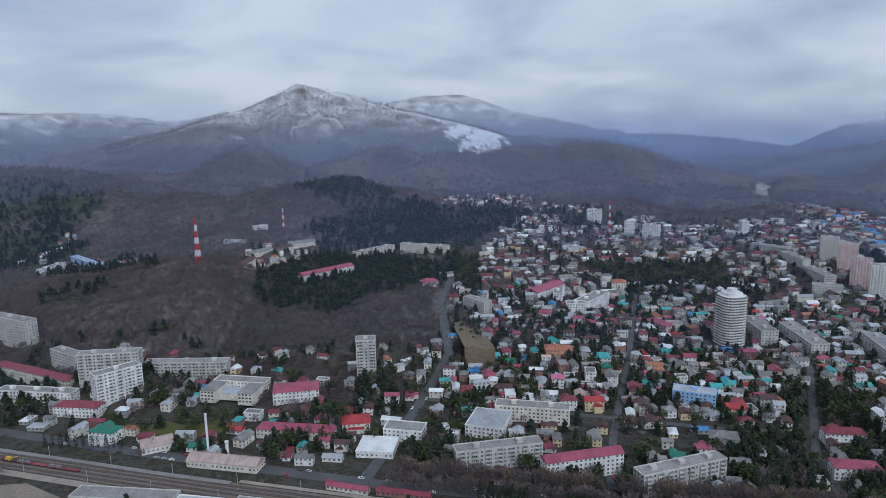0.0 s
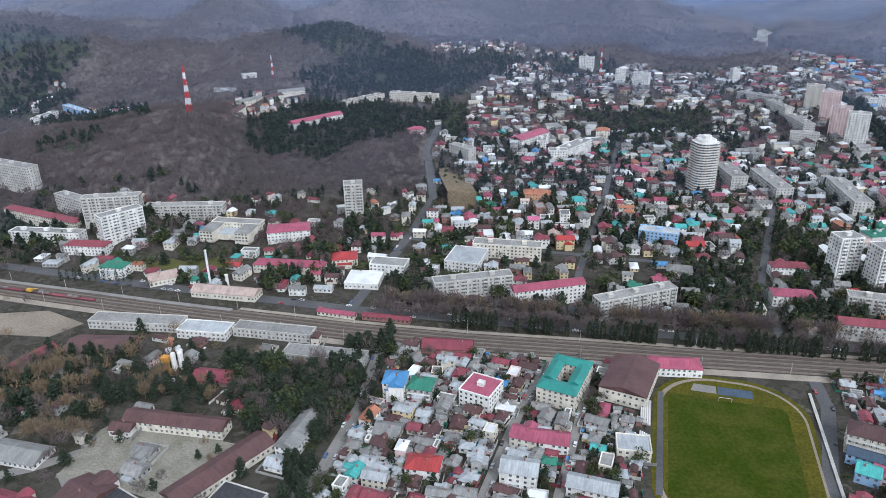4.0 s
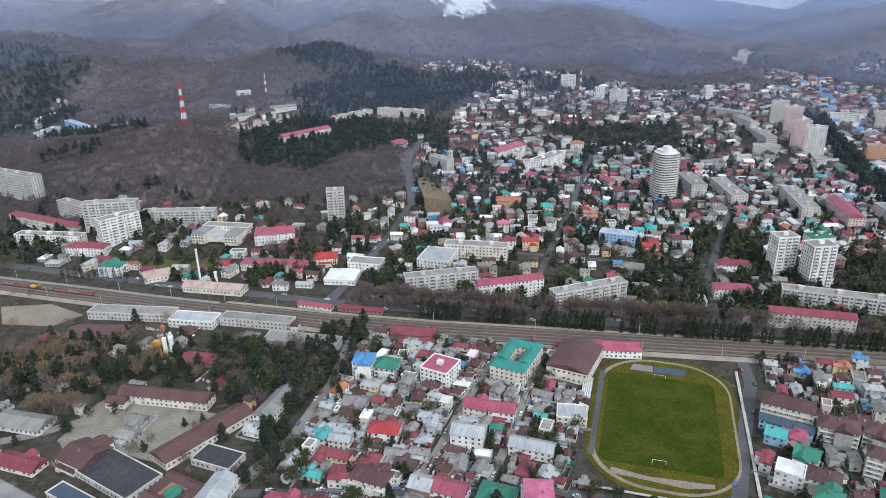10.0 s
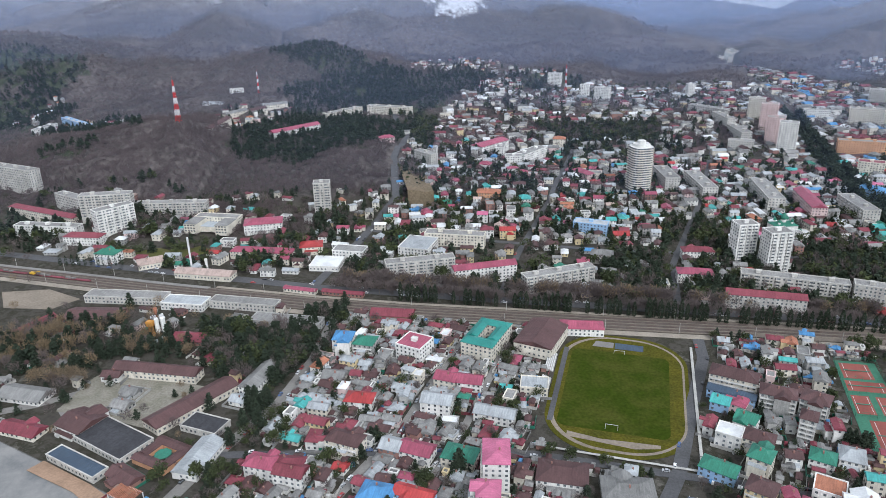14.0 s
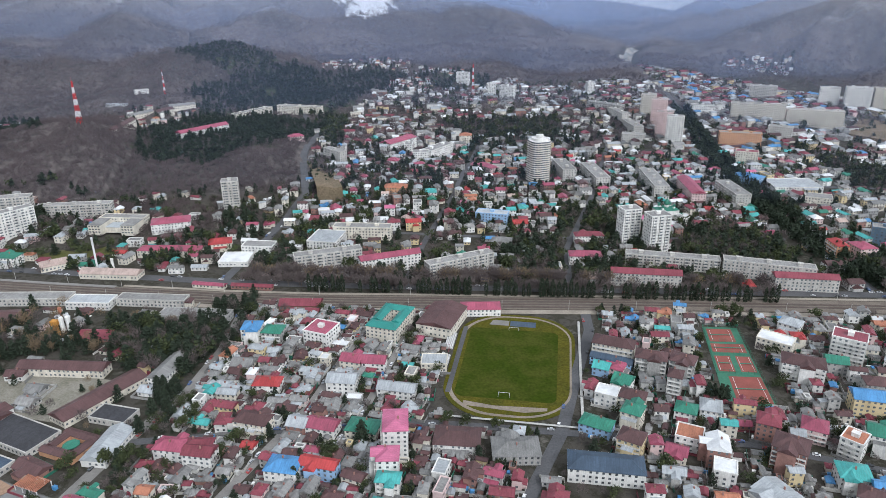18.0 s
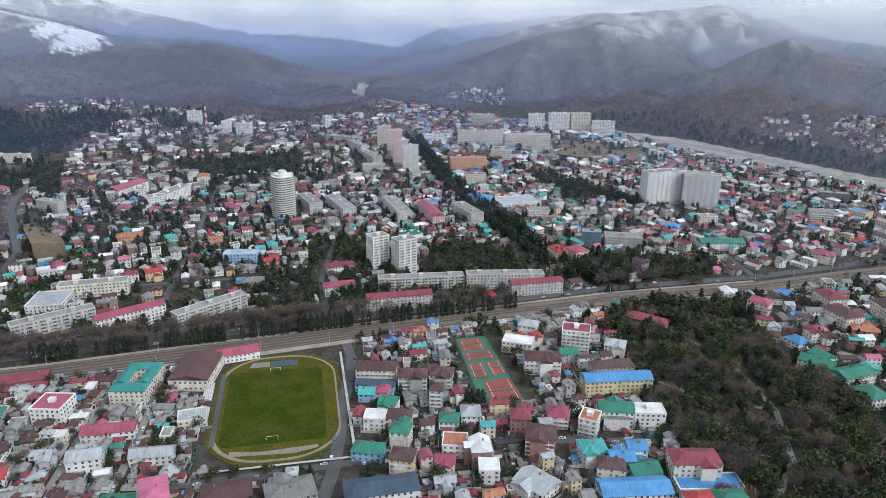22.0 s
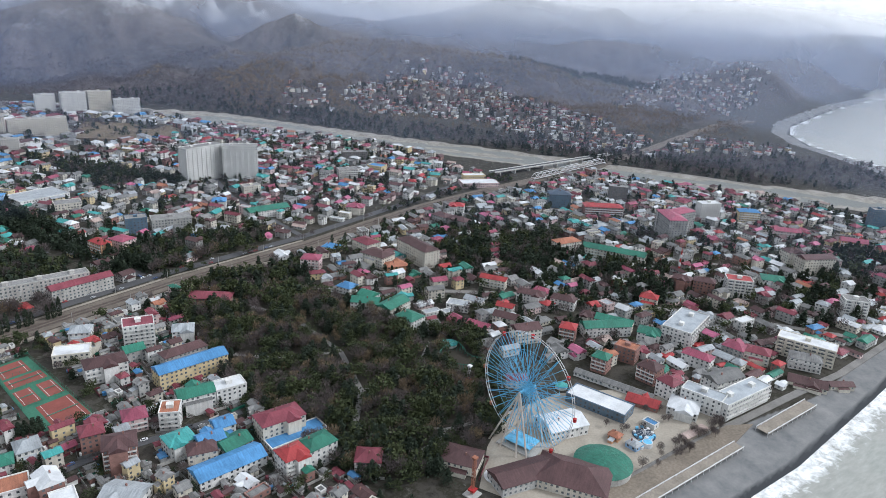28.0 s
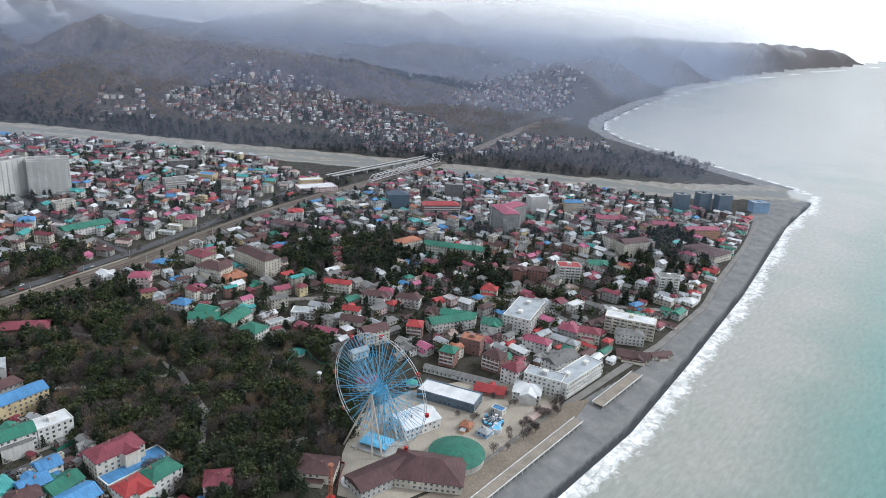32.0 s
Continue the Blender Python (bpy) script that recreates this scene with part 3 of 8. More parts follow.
def sea_surface():
    """Water out to the far haze; the far part swells up by the height that brings its edge to the skyline."""
    m = bpy.data.materials.new("sea_water")
    m.use_nodes = True
    nt = m.node_tree
    N = nt.nodes
    b = N["Principled BSDF"]
    b.inputs["Roughness"].default_value = 0.22
    b.inputs["Specular IOR Level"].default_value = 0.5
    geo = N.new("ShaderNodeNewGeometry")
    at = N.new("ShaderNodeAttribute")
    at.attribute_name = "out"
    n1 = N.new("ShaderNodeTexNoise")
    n1.inputs["Scale"].default_value, n1.inputs["Detail"].default_value = 0.012, 5
    link(nt, geo.outputs["Position"], n1.inputs["Vector"])
    add = N.new("ShaderNodeMath")
    add.operation = "MULTIPLY_ADD"
    add.inputs[1].default_value, add.inputs[2].default_value = 0.5, -0.25
    link(nt, n1.outputs[0], add.inputs[0])
    a2 = N.new("ShaderNodeMath")
    a2.operation = "ADD"
    link(nt, at.outputs["Fac"], a2.inputs[0])
    link(nt, add.outputs[0], a2.inputs[1])
    # pale end: silty shallows, and far water coloured for its sky sheen
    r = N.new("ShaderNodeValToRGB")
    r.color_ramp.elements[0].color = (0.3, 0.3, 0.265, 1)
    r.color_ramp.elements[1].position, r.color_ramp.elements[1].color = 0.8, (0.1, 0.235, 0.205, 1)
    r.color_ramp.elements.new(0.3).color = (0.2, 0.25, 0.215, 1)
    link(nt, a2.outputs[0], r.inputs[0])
    # foam along the waterline
    n2 = N.new("ShaderNodeTexNoise")
    n2.inputs["Scale"].default_value, n2.inputs["Detail"].default_value, n2.inputs["Roughness"].default_value = 0.16, 8, 0.7
    n2.inputs["Distortion"].default_value = 0.6
    link(nt, geo.outputs["Position"], n2.inputs["Vector"])
    fo = N.new("ShaderNodeAttribute")
    fo.attribute_name = "foam"
    s = N.new("ShaderNodeMath")
    s.operation = "ADD"
    link(nt, fo.outputs["Fac"], s.inputs[0])
    link(nt, n2.outputs[0], s.inputs[1])
    mr = N.new("ShaderNodeMapRange")
    mr.inputs["From Min"].default_value, mr.inputs["From Max"].default_value = 0.84, 1.12
    link(nt, s.outputs[0], mr.inputs["Value"])
    mx = N.new("ShaderNodeMix")
    mx.data_type = "RGBA"
    link(nt, mr.outputs[0], mx.inputs["Factor"])
    link(nt, r.outputs[0], mx.inputs["A"])
    mx.inputs["B"].default_value = (0.82, 0.83, 0.82, 1)
    link(nt, mx.outputs["Result"], b.inputs["Base Color"])
    last = mx.outputs["Result"]
    wv = N.new("ShaderNodeTexNoise")
    wv.inputs["Scale"].default_value, wv.inputs["Detail"].default_value, wv.inputs["Roughness"].default_value = 0.3, 6, 0.65
    mp = N.new("ShaderNodeMapping")
    mp.vector_type = "TEXTURE"
    mp.inputs["Rotation"].default_value = (0, 0, radians(-17))
    mp.inputs["Scale"].default_value = (3.2, 1, 1)
    link(nt, geo.outputs["Position"], mp.inputs["Vector"])
    link(nt, mp.outputs[0], wv.inputs["Vector"])
    sw = N.new("ShaderNodeMapRange")
    sw.inputs["From Min"].default_value, sw.inputs["From Max"].default_value = 0.3, 0.7
    sw.inputs["To Min"].default_value, sw.inputs["To Max"].default_value = 0.84, 1.14
    link(nt, wv.outputs[0], sw.inputs["Value"])
    tint = N.new("ShaderNodeVectorMath")
    tint.operation = "SCALE"
    link(nt, last, tint.inputs[0])
    link(nt, sw.outputs[0], tint.inputs["Scale"])
    link(nt, tint.outputs[0], b.inputs["Base Color"])
    bp = N.new("ShaderNodeBump")
    bp.inputs["Strength"].default_value, bp.inputs["Distance"].default_value = 0.22, 1.0
    link(nt, wv.outputs[0], bp.inputs["Height"])
    link(nt, bp.outputs[0], b.inputs["Normal"])
    cx, cy = 100.0, -130.0
    az = np.radians(np.concatenate([np.arange(-100, 60, 0.7), np.arange(60, 260, 1.0)]))
    rad = [1.0, 60.0]
    while rad[-1] < 4960:
        rad.append(rad[-1] + max(6.0, rad[-1] * 0.014))
    A, R = np.meshgrid(az, np.array(rad), indexing="ij")
    X, Y = cx + R * np.cos(A), cy + R * np.sin(A)
    Z = SEA + 170 * smooth(2600, 5600, R) ** 1.3
    shore, _, side = along(COAST, X, Y)
    off = -shore * side
    n, k = A.shape
    idx = np.arange(n * k).reshape(n, k)
    nx = np.roll(idx, -1, axis=0)
    q = np.stack([idx[:, :-1], nx[:, :-1], nx[:, 1:], idx[:, 1:]], -1).reshape(-1, 4)
    keep = (off > -60).ravel()
    q = q[keep[q].any(axis=1)][:, ::-1]
    me = plane_mesh("sea", np.stack([X, Y, Z], -1).reshape(-1, 3).tolist(), q.tolist(), [m])
    me.polygons.foreach_set("use_smooth", np.ones(len(q), dtype=bool))
    foam = np.maximum(0.52 * smooth(19, 9, off) * smooth(-7, -1, off), 0.25 * smooth(36, 20, off))
    # green fades out far from the viewpoint, painting in the pale sky reflection
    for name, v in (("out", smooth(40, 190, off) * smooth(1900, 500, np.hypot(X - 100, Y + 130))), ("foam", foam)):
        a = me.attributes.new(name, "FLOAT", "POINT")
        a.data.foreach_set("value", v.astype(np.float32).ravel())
    return me


tagged(new("sea", sea_surface()), "green sea, its far paleness put into the colour, with surf along a pebble beach", "sea", kind="structure")


# ---- tinted see-through sheets standing in for distance haze, low cloud on the tops ----
def haze_sheet_material():
    m = bpy.data.materials.new("mist")
    m.use_nodes = True
    nt = m.node_tree
    N = nt.nodes
    for n in list(N):
        if n.type == "BSDF_PRINCIPLED":
            N.remove(n)
    out = next(n for n in N if n.type == "OUTPUT_MATERIAL")
    clear, front, back, both, mix = (N.new("ShaderNode" + k) for k in ("BsdfTransparent", "BsdfDiffuse", "BsdfTranslucent", "MixShader", "MixShader"))
    place, part_ = N.new("ShaderNodeNewGeometry"), N.new("ShaderNodeSeparateXYZ")
    link(nt, place.outputs["Position"], part_.inputs[0])
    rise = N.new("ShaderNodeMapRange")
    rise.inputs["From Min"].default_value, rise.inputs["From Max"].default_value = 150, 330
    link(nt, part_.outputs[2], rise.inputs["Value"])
    # blue air-light below and cloud white above are put into the sheet's colour
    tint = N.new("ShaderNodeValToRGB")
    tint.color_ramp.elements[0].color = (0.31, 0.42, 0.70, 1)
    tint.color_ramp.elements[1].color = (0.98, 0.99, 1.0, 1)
    # sun-side scattering painted in: the tint turns paler towards the east
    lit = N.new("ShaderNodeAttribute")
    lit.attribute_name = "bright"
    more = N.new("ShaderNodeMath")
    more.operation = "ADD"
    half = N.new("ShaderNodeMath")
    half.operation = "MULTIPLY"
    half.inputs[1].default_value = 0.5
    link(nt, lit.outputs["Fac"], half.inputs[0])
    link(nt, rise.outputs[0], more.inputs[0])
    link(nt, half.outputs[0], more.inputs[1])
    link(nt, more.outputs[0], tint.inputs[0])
    for n in (front, back):
        link(nt, tint.outputs[0], n.inputs["Color"])
    link(nt, front.outputs[0], both.inputs[1])
    link(nt, back.outputs[0], both.inputs[2])
    at = N.new("ShaderNodeAttribute")
    at.attribute_name = "dense"
    geo = N.new("ShaderNodeNewGeometry")
    no = N.new("ShaderNodeTexNoise")
    no.inputs["Scale"].default_value, no.inputs["Detail"].default_value = 0.0022, 5
    link(nt, geo.outputs["Position"], no.inputs["Vector"])
    mr = N.new("ShaderNodeMapRange")
    mr.inputs["From Min"].default_value, mr.inputs["From Max"].default_value = 0.3, 0.7
    mr.inputs["To Min"].default_value, mr.inputs["To Max"].default_value = 0.75, 1.2
    link(nt, no.outputs[0], mr.inputs["Value"])
    mu = N.new("ShaderNodeMath")
    mu.operation = "MULTIPLY"
    link(nt, at.outputs["Fac"], mu.inputs[0])
    link(nt, mr.outputs[0], mu.inputs[1])
    link(nt, mu.outputs[0], mix.inputs[0])
    link(nt, clear.outputs[0], mix.inputs[1])
    link(nt, both.outputs[0], mix.inputs[2])
    link(nt, mix.outputs[0], out.inputs["Surface"])
    return m


HAZE_TINT = haze_sheet_material()


def mist(radius, dense, top, az0=-34, az1=148, cloud=0.0):
    """A sheet across the valleys at a distance from the shore, coloured to imitate haze; it thins out to the ground and
    upwards.
    """
    az = np.radians(np.arange(az0, az1 + 0.1, 1.0))
    lift = np.array([0, 8, 20, 40, 70, 110, 160, 220, 290, 370, 460, 560], float)
    A, U = np.meshgrid(az, lift, indexing="ij")
    rr = radius * (1 + 0.03 * np.sin(5 * A + radius))
    X, Y = 80 + rr * np.cos(A), -100 + rr * np.sin(A)
    Z0 = np.maximum(relief(X, Y)[0], SEA)
    Z = Z0 + U
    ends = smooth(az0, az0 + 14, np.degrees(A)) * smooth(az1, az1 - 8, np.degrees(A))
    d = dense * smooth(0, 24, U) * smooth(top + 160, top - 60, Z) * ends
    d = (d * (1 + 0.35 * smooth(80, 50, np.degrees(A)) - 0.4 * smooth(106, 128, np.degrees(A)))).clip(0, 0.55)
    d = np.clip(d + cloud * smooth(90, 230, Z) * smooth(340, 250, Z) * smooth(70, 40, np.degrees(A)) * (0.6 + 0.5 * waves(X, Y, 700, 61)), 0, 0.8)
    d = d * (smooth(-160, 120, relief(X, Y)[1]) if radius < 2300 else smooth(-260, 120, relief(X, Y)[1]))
    d[:, -1] = 0
    n, m = A.shape
    idx = np.arange(n * m).reshape(n, m)
    q = np.stack([idx[:-1, :-1], idx[1:, :-1], idx[1:, 1:], idx[:-1, 1:]], -1).reshape(-1, 4)
    me = plane_mesh("mist_bank", np.stack([X, Y, Z], -1).reshape(-1, 3).tolist(), q.tolist(), [HAZE_TINT])
    me.polygons.foreach_set("use_smooth", np.ones(len(q), dtype=bool))
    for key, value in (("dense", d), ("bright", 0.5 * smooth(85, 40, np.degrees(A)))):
        a = me.attributes.new(key, "FLOAT", "POINT")
        a.data.foreach_set("value", value.astype(np.float32).ravel())
    return tagged(new("mist_bank", me), "thin see-through sheet tinted as bluish distance haze", "mist", kind="stuff")


# added sheets, denser with distance, to build up aerial haze
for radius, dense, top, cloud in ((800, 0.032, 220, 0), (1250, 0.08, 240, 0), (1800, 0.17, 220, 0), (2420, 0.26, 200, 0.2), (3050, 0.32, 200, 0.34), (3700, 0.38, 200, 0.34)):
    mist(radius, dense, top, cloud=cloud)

# ---- roads, railway, sports ground ----
def part(name, shape, mats, parent, label=""):
    ob = new(name, shape if isinstance(shape, bpy.types.Mesh) else shape.mesh(name, *(mats if isinstance(mats, (list, tuple)) else [mats])))
    ob.parent = parent
    return tagged(ob, label) if label else ob


def ribbon(name, points, width, mat, lift=0.12, label="", category="road", kind="structure", step=14.0):
    """A strip of surface that follows the ground along a line."""
    pts = []
    for a, b in zip(points[:-1], points[1:]):
        n = max(1, int(math.hypot(b[0] - a[0], b[1] - a[1]) / step))
        pts += [(a[0] + (b[0] - a[0]) * k / n, a[1] + (b[1] - a[1]) * k / n) for k in range(n)]
    pts.append(points[-1])
    P = np.array(pts, float)
    d = np.gradient(P, axis=0)
    d /= np.hypot(d[:, 0], d[:, 1])[:, None]
    nrm = np.stack([-d[:, 1], d[:, 0]], 1) * width / 2
    le, ri = P + nrm, P - nrm
    ze, zr, zm = relief(le[:, 0], le[:, 1])[0], relief(ri[:, 0], ri[:, 1])[0], relief(P[:, 0], P[:, 1])[0]
    z = np.maximum(np.maximum(ze, zr), zm) + lift
    n = len(P)
    v = [(*le[k], z[k]) for k in range(n)] + [(*ri[k], z[k]) for k in range(n)]
    v += [(*le[k], ze[k] - 0.3) for k in range(n)] + [(*ri[k], zr[k] - 0.3) for k in range(n)]
    f = []
    for k in range(n - 1):
        f += [(n + k, n + k + 1, k + 1, k), (k, k + 1, 2 * n + k + 1, 2 * n + k), (n + k + 1, n + k, 3 * n + k, 3 * n + k + 1)]
    ob = new(name, plane_mesh(name, v, f, [mat]))
    return tagged(ob, label, category, kind=kind)


RAIL = ((-1500, 470), (-900, 440), (-452, 402), (-340, 394), (-236, 388), (-140, 384), (-55, 384), (24, 388), (101, 391), (210, 397), (330, 402), (431, 405), (590, 396), (690, 400), (800, 400), (930, 388), (1025, 374), (1229, 350), (1611, 335), (2000, 300))
ribbon("railway_bed", RAIL, 22, BALLAST, 0.5, "brown ballast bed of the railway", "railway")
def beside(points, d):
    """A line laid to the left of another by d metres."""
    P = np.array(points, float)
    t = np.gradient(P, axis=0)
    t /= np.hypot(t[:, 0], t[:, 1])[:, None]
    return tuple(map(tuple, P + np.stack([-t[:, 1], t[:, 0]], 1) * d))


ribbon("service_track", beside(RAIL[1:15], -15.5), 6.5, SAND, 0.3, "pale trodden service track beside the railway", "track")
ribbon("footway", beside(RAIL[4:13], 14.5), 3.5, SAND, 0.25, "pale footway along the railway", "footway")
STREETS = [
    ("road", ((169, 380), (169, 348), (155, 290), (139, 218), (122, 172), (95, 90)), 8, ASPHALT),
    ("road", ((-112, 372), (-104, 300), (-106, 246), (-120, 190), (-130, 130)), 8, PAVING),
    ("road", ((5, 372), (-9, 313), (-20, 235), (-45, 150), (-60, 100)), 6, PAVING),
    ("road", ((30, 372), (27, 320), (17, 242), (5, 190)), 5, PAVING),
    ("road", ((-160, 180), (-40, 205), (60, 222), (139, 218), (250, 215), (340, 190)), 6, ASPHALT),
    ("road", ((-900, 475), (-340, 428), (-140, 416), (0, 417), (200, 423), (430, 430), (600, 420), (800, 428), (930, 440), (1010, 431)), 11, ASPHALT),
    ("road", ((420, 440), (410, 560), (403, 696), (405, 880), (417, 1121), (430, 1500)), 9, ASPHALT),
    ("road", ((-150, 420), (-138, 653), (-174, 777), (-190, 950), (-251, 1078), (-300, 1180)), 9, ASPHALT),
    ("road", ((15, 420), (20, 520), (40, 700), (60, 950)), 6, ASPHALT),
    ("road", ((160, 425), (165, 520), (210, 700), (260, 950)), 6, ASPHALT),
    ("road", ((-140, 560), (100, 545), (390, 560)), 6, ASPHALT),
    ("road", ((-170, 760), (60, 740), (380, 760), (700, 740), (980, 720)), 7, ASPHALT),
    ("road", ((600, 420), (640, 600), (700, 740), (760, 1000)), 7, ASPHALT),
    ("road", ((440, 380), (520, 300), (640, 150), (720, 0), (760, -110)), 7, PAVING),
    ("road", ((590, 390), (720, 250), (850, 60), (930, -140)), 6, PAVING),
    ("road", ((800, 405), (930, 250), (1050, 60), (1120, -120)), 6, PAVING),
    ("park_path", ((378, 70), (387, 76), (400, 74), (412, 79), (420, 74), (430, 70)), 3, PAVING),
    ("park_path", ((412, 79), (405, 92), (396, 110)), 2.5, PAVING),
    ("park_path", ((372, 120), (410, 150), (440, 200), (455, 270), (440, 340)), 4, PAVING),
    ("park_path", ((410, 150), (460, 140), (500, 160)), 3.5, PAVING),
    ("park_path", ((440, 200), (400, 230), (380, 260)), 3.5, PAVING),
    ("promenade", ((330, 5), (436, -30), (531, -58), (560, -68), (612, -85), (678, -108), (795, -137), (884, -146), (1021, -167), (1180, -184)), 6, PAVING),
]
for n_street, (kind_of, line, width, mat) in enumerate(STREETS):
    ribbon(kind_of, line, width, mat, (0.24 if mat is ASPHALT else 0.14) + 0.006 * n_street, "grey asphalt street" if mat is ASPHALT else "pale concrete lane")


def slab(name, outline, z, mat, parent=None, label="", thick=0.3):
    n = len(outline)
    v = [(x, y, z) for x, y in outline] + [(x, y, z - thick) for x, y in outline]
    f = [tuple(range(n))] + [((k + 1) % n, k, n + k, n + (k + 1) % n) for k in range(n)]
    me = plane_mesh(name, v, f, [mat])
    if parent:
        return part(name, me, None, parent, label)
    return new(name, me)


def stadium_outline(cx, cy, a, b, r, turn, n=10):
    pts = []
    for sx, sy, a0 in ((1, 1, 0), (-1, 1, 90), (-1, -1, 180), (1, -1, 270)):
        for k in range(n + 1):
            w = radians(a0 + 90 * k / n)
            pts.append((sx * (a - r) + r * math.cos(w), sy * (b - r) + r * math.sin(w)))
    c, s = math.cos(radians(turn)), math.sin(radians(turn))
    return [(cx + c * x - s * y, cy + s * x + c * y) for x, y in pts]


# sports ground
FX, FY, FT = 110, 299, -4.5
field = slab("sports_ground", stadium_outline(FX, FY, 44, 71, 36, FT), 0.22, VERGE)
tagged(field, "grass football ground with a worn running track", "sports ground", kind="structure")
slab("running_track", stadium_outline(FX, FY, 41.5, 68, 34.5, FT), 0.26, EARTH, field)
slab("verge", stadium_outline(FX + 0.6, FY, 39.5, 65.8, 33, FT), 0.30, VERGE, field)
slab("pitch", stadium_outline(FX - 2, FY - 1.5, 33.5, 47.5, 6, FT), 0.34, TURF, field, "mown green turf, worn at the goals")


def turned(x, y):
    """A point of the ground's own frame in the plan."""
    c, s = math.cos(radians(FT)), math.sin(radians(FT))
    return FX + c * x - s * y, FY + s * x + c * y


slab("hard_court", [turned(x, y) for x, y in ((-6, 51.5), (14, 51.5), (14, 60), (-6, 60))], 0.38, ROOF["navy"], field, "dark blue hard court")
slab("west_strip", [turned(x, y) for x, y in ((-41.5, -46), (-38, -46), (-38, 46), (-41.5, 46))], 0.33, ASPHALT, field)
slab("gravel_patch", [turned(x, y) for x, y in ((-22, 52), (-7, 52), (-7, 60), (-20, 60))], 0.37, PAVING, field)
slab("worn_earth", [turned(x, y) for x, y in ((-28, -59), (12, -62), (26, -58), (26, -55), (-8, -57), (-28, -54))], 0.37, EARTH, field)
CHALK = material("white_paint_line", (0.7, 0.7, 0.68), 0.8, 0.1, 0.3, 2)
TAKEN_EARLY = [(FX, FY, FT, 48, 71), (166, 366, 0, 12, 14)]

# ---- building kit ----
class Shape:
    """Gathers faces for one mesh, in a local frame, with material slots."""

    def __init__(self):
        self.v, self.f, self.i = [], [], []

    def poly(self, pts, slot=0):
        n = len(self.v)
        self.v += pts
        self.f.append(tuple(range(n, n + len(pts))))
        self.i.append(slot)

    def box(self, x0, y0, z0, x1, y1, z1, slot=0, bottom=False):
        n = len(self.v)
        self.v += [(x0, y0, z0), (x1, y0, z0), (x1, y1, z0), (x0, y1, z0), (x0, y0, z1), (x1, y0, z1), (x1, y1, z1), (x0, y1, z1)]
        fs = [(0, 1, 5, 4), (1, 2, 6, 5), (2, 3, 7, 6), (3, 0, 4, 7), (4, 5, 6, 7)] + ([(3, 2, 1, 0)] if bottom else [])
        self.f += [tuple(n + k for k in f) for f in fs]
        self.i += [slot] * len(fs)

    def gable(self, x0, y0, x1, y1, z, rise, slot=0, over=0.5, hip=0.0, thick=0.25):
        """A pitched roof whose ridge runs along x; hip: how far its ends slope in."""
        x0, y0, x1, y1 = x0 - over, y0 - over, x1 + over, y1 + over
        ym, n = (y0 + y1) / 2, len(self.v)
        self.v += [(x0, y0, z), (x1, y0, z), (x1, y1, z), (x0, y1, z), (x0 + hip, ym, z + rise), (x1 - hip, ym, z + rise)]
        self.v += [(x0, y0, z - thick), (x1, y0, z - thick), (x1, y1, z - thick), (x0, y1, z - thick)]
        fs = [(0, 1, 5, 4), (2, 3, 4, 5), (1, 2, 5), (3, 0, 4), (6, 7, 1, 0), (7, 8, 2, 1), (8, 9, 3, 2), (9, 6, 0, 3), (9, 8, 7, 6)]
        self.f += [tuple(n + k for k in f) for f in fs]
        self.i += [slot] * len(fs)

    def mesh(self, name, *mats):
        return plane_mesh(name, self.v, self.f, mats, self.i)


PARK = [(399, 363), (353, 225), (346, 152), (338, 96), (363, 62), (420, 45), (455, 60), (477, 77), (536, 143), (499, 182), (507, 241), (507, 334), (462, 384)]
COURTS = [(246, 250), (292, 250), (300, 366), (256, 366)]
FAIR = [(420, 45), (480, 70), (540, 30), (575, -45), (540, -90), (430, -60), (360, 0)]
OPEN_LAND = [[(739, 1205), (856, 1064), (823, 979), (648, 999)], [(117, 1425), (265, 1413), (262, 1500), (131, 1512)], [(-124, 639), (-89, 644), (-137, 772), (-159, 756)], [(-366, 456), (-304, 458), (-277, 481), (-333, 507), (-381, 487)]]
# dark groves between the houses, and pine belts on the slopes
GROVES = [
    [(-12, 1088), (192, 1113), (190, 997), (31, 983)],
    [(-272, 1100), (-180, 1101), (-136, 844), (-167, 855)],
    [(164, 644), (237, 624), (219, 539), (159, 565)],
    [(293, 593), (390, 561), (365, 474), (302, 492), (274, 525)],
    [(550, 985), (631, 777), (641, 694), (543, 755)],
    [(385, 463), (456, 524), (524, 511), (458, 430)],
    [(513, 494), (594, 472), (525, 402), (479, 419)],
    [(687, 291), (752, 275), (640, 202), (636, 250)],
    [(747, 258), (842, 224), (711, 161), (652, 181)],
    [(495, 382), (551, 369), (495, 287), (446, 315)],
]
PINE_BELTS = [
    [(-524, 1192), (-498, 1308), (-433, 1412), (-335, 1429), (-261, 1275), (-255, 1199), (-384, 1119), (-454, 1076)],
    [(-676, 1545), (-696, 1818), (-530, 1581), (-493, 1435), (-571, 1364)],
    [(-410, 748), (-430, 854), (-455, 1029), (-409, 1071), (-243, 1066), (-171, 857), (-266, 790), (-273, 723), (-403, 748)],
    [(-267, 1467), (-122, 1525), (-131, 1314), (-227, 1223)],
    [(-1000, 1018), (-1110, 1239), (-908, 1098), (-919, 1002)],
    [(-860, 924), (-704, 997), (-548, 782), (-821, 871)],
]
TAKEN = list(TAKEN_EARLY)  # rectangles in use: x, y, turn, half length, half width


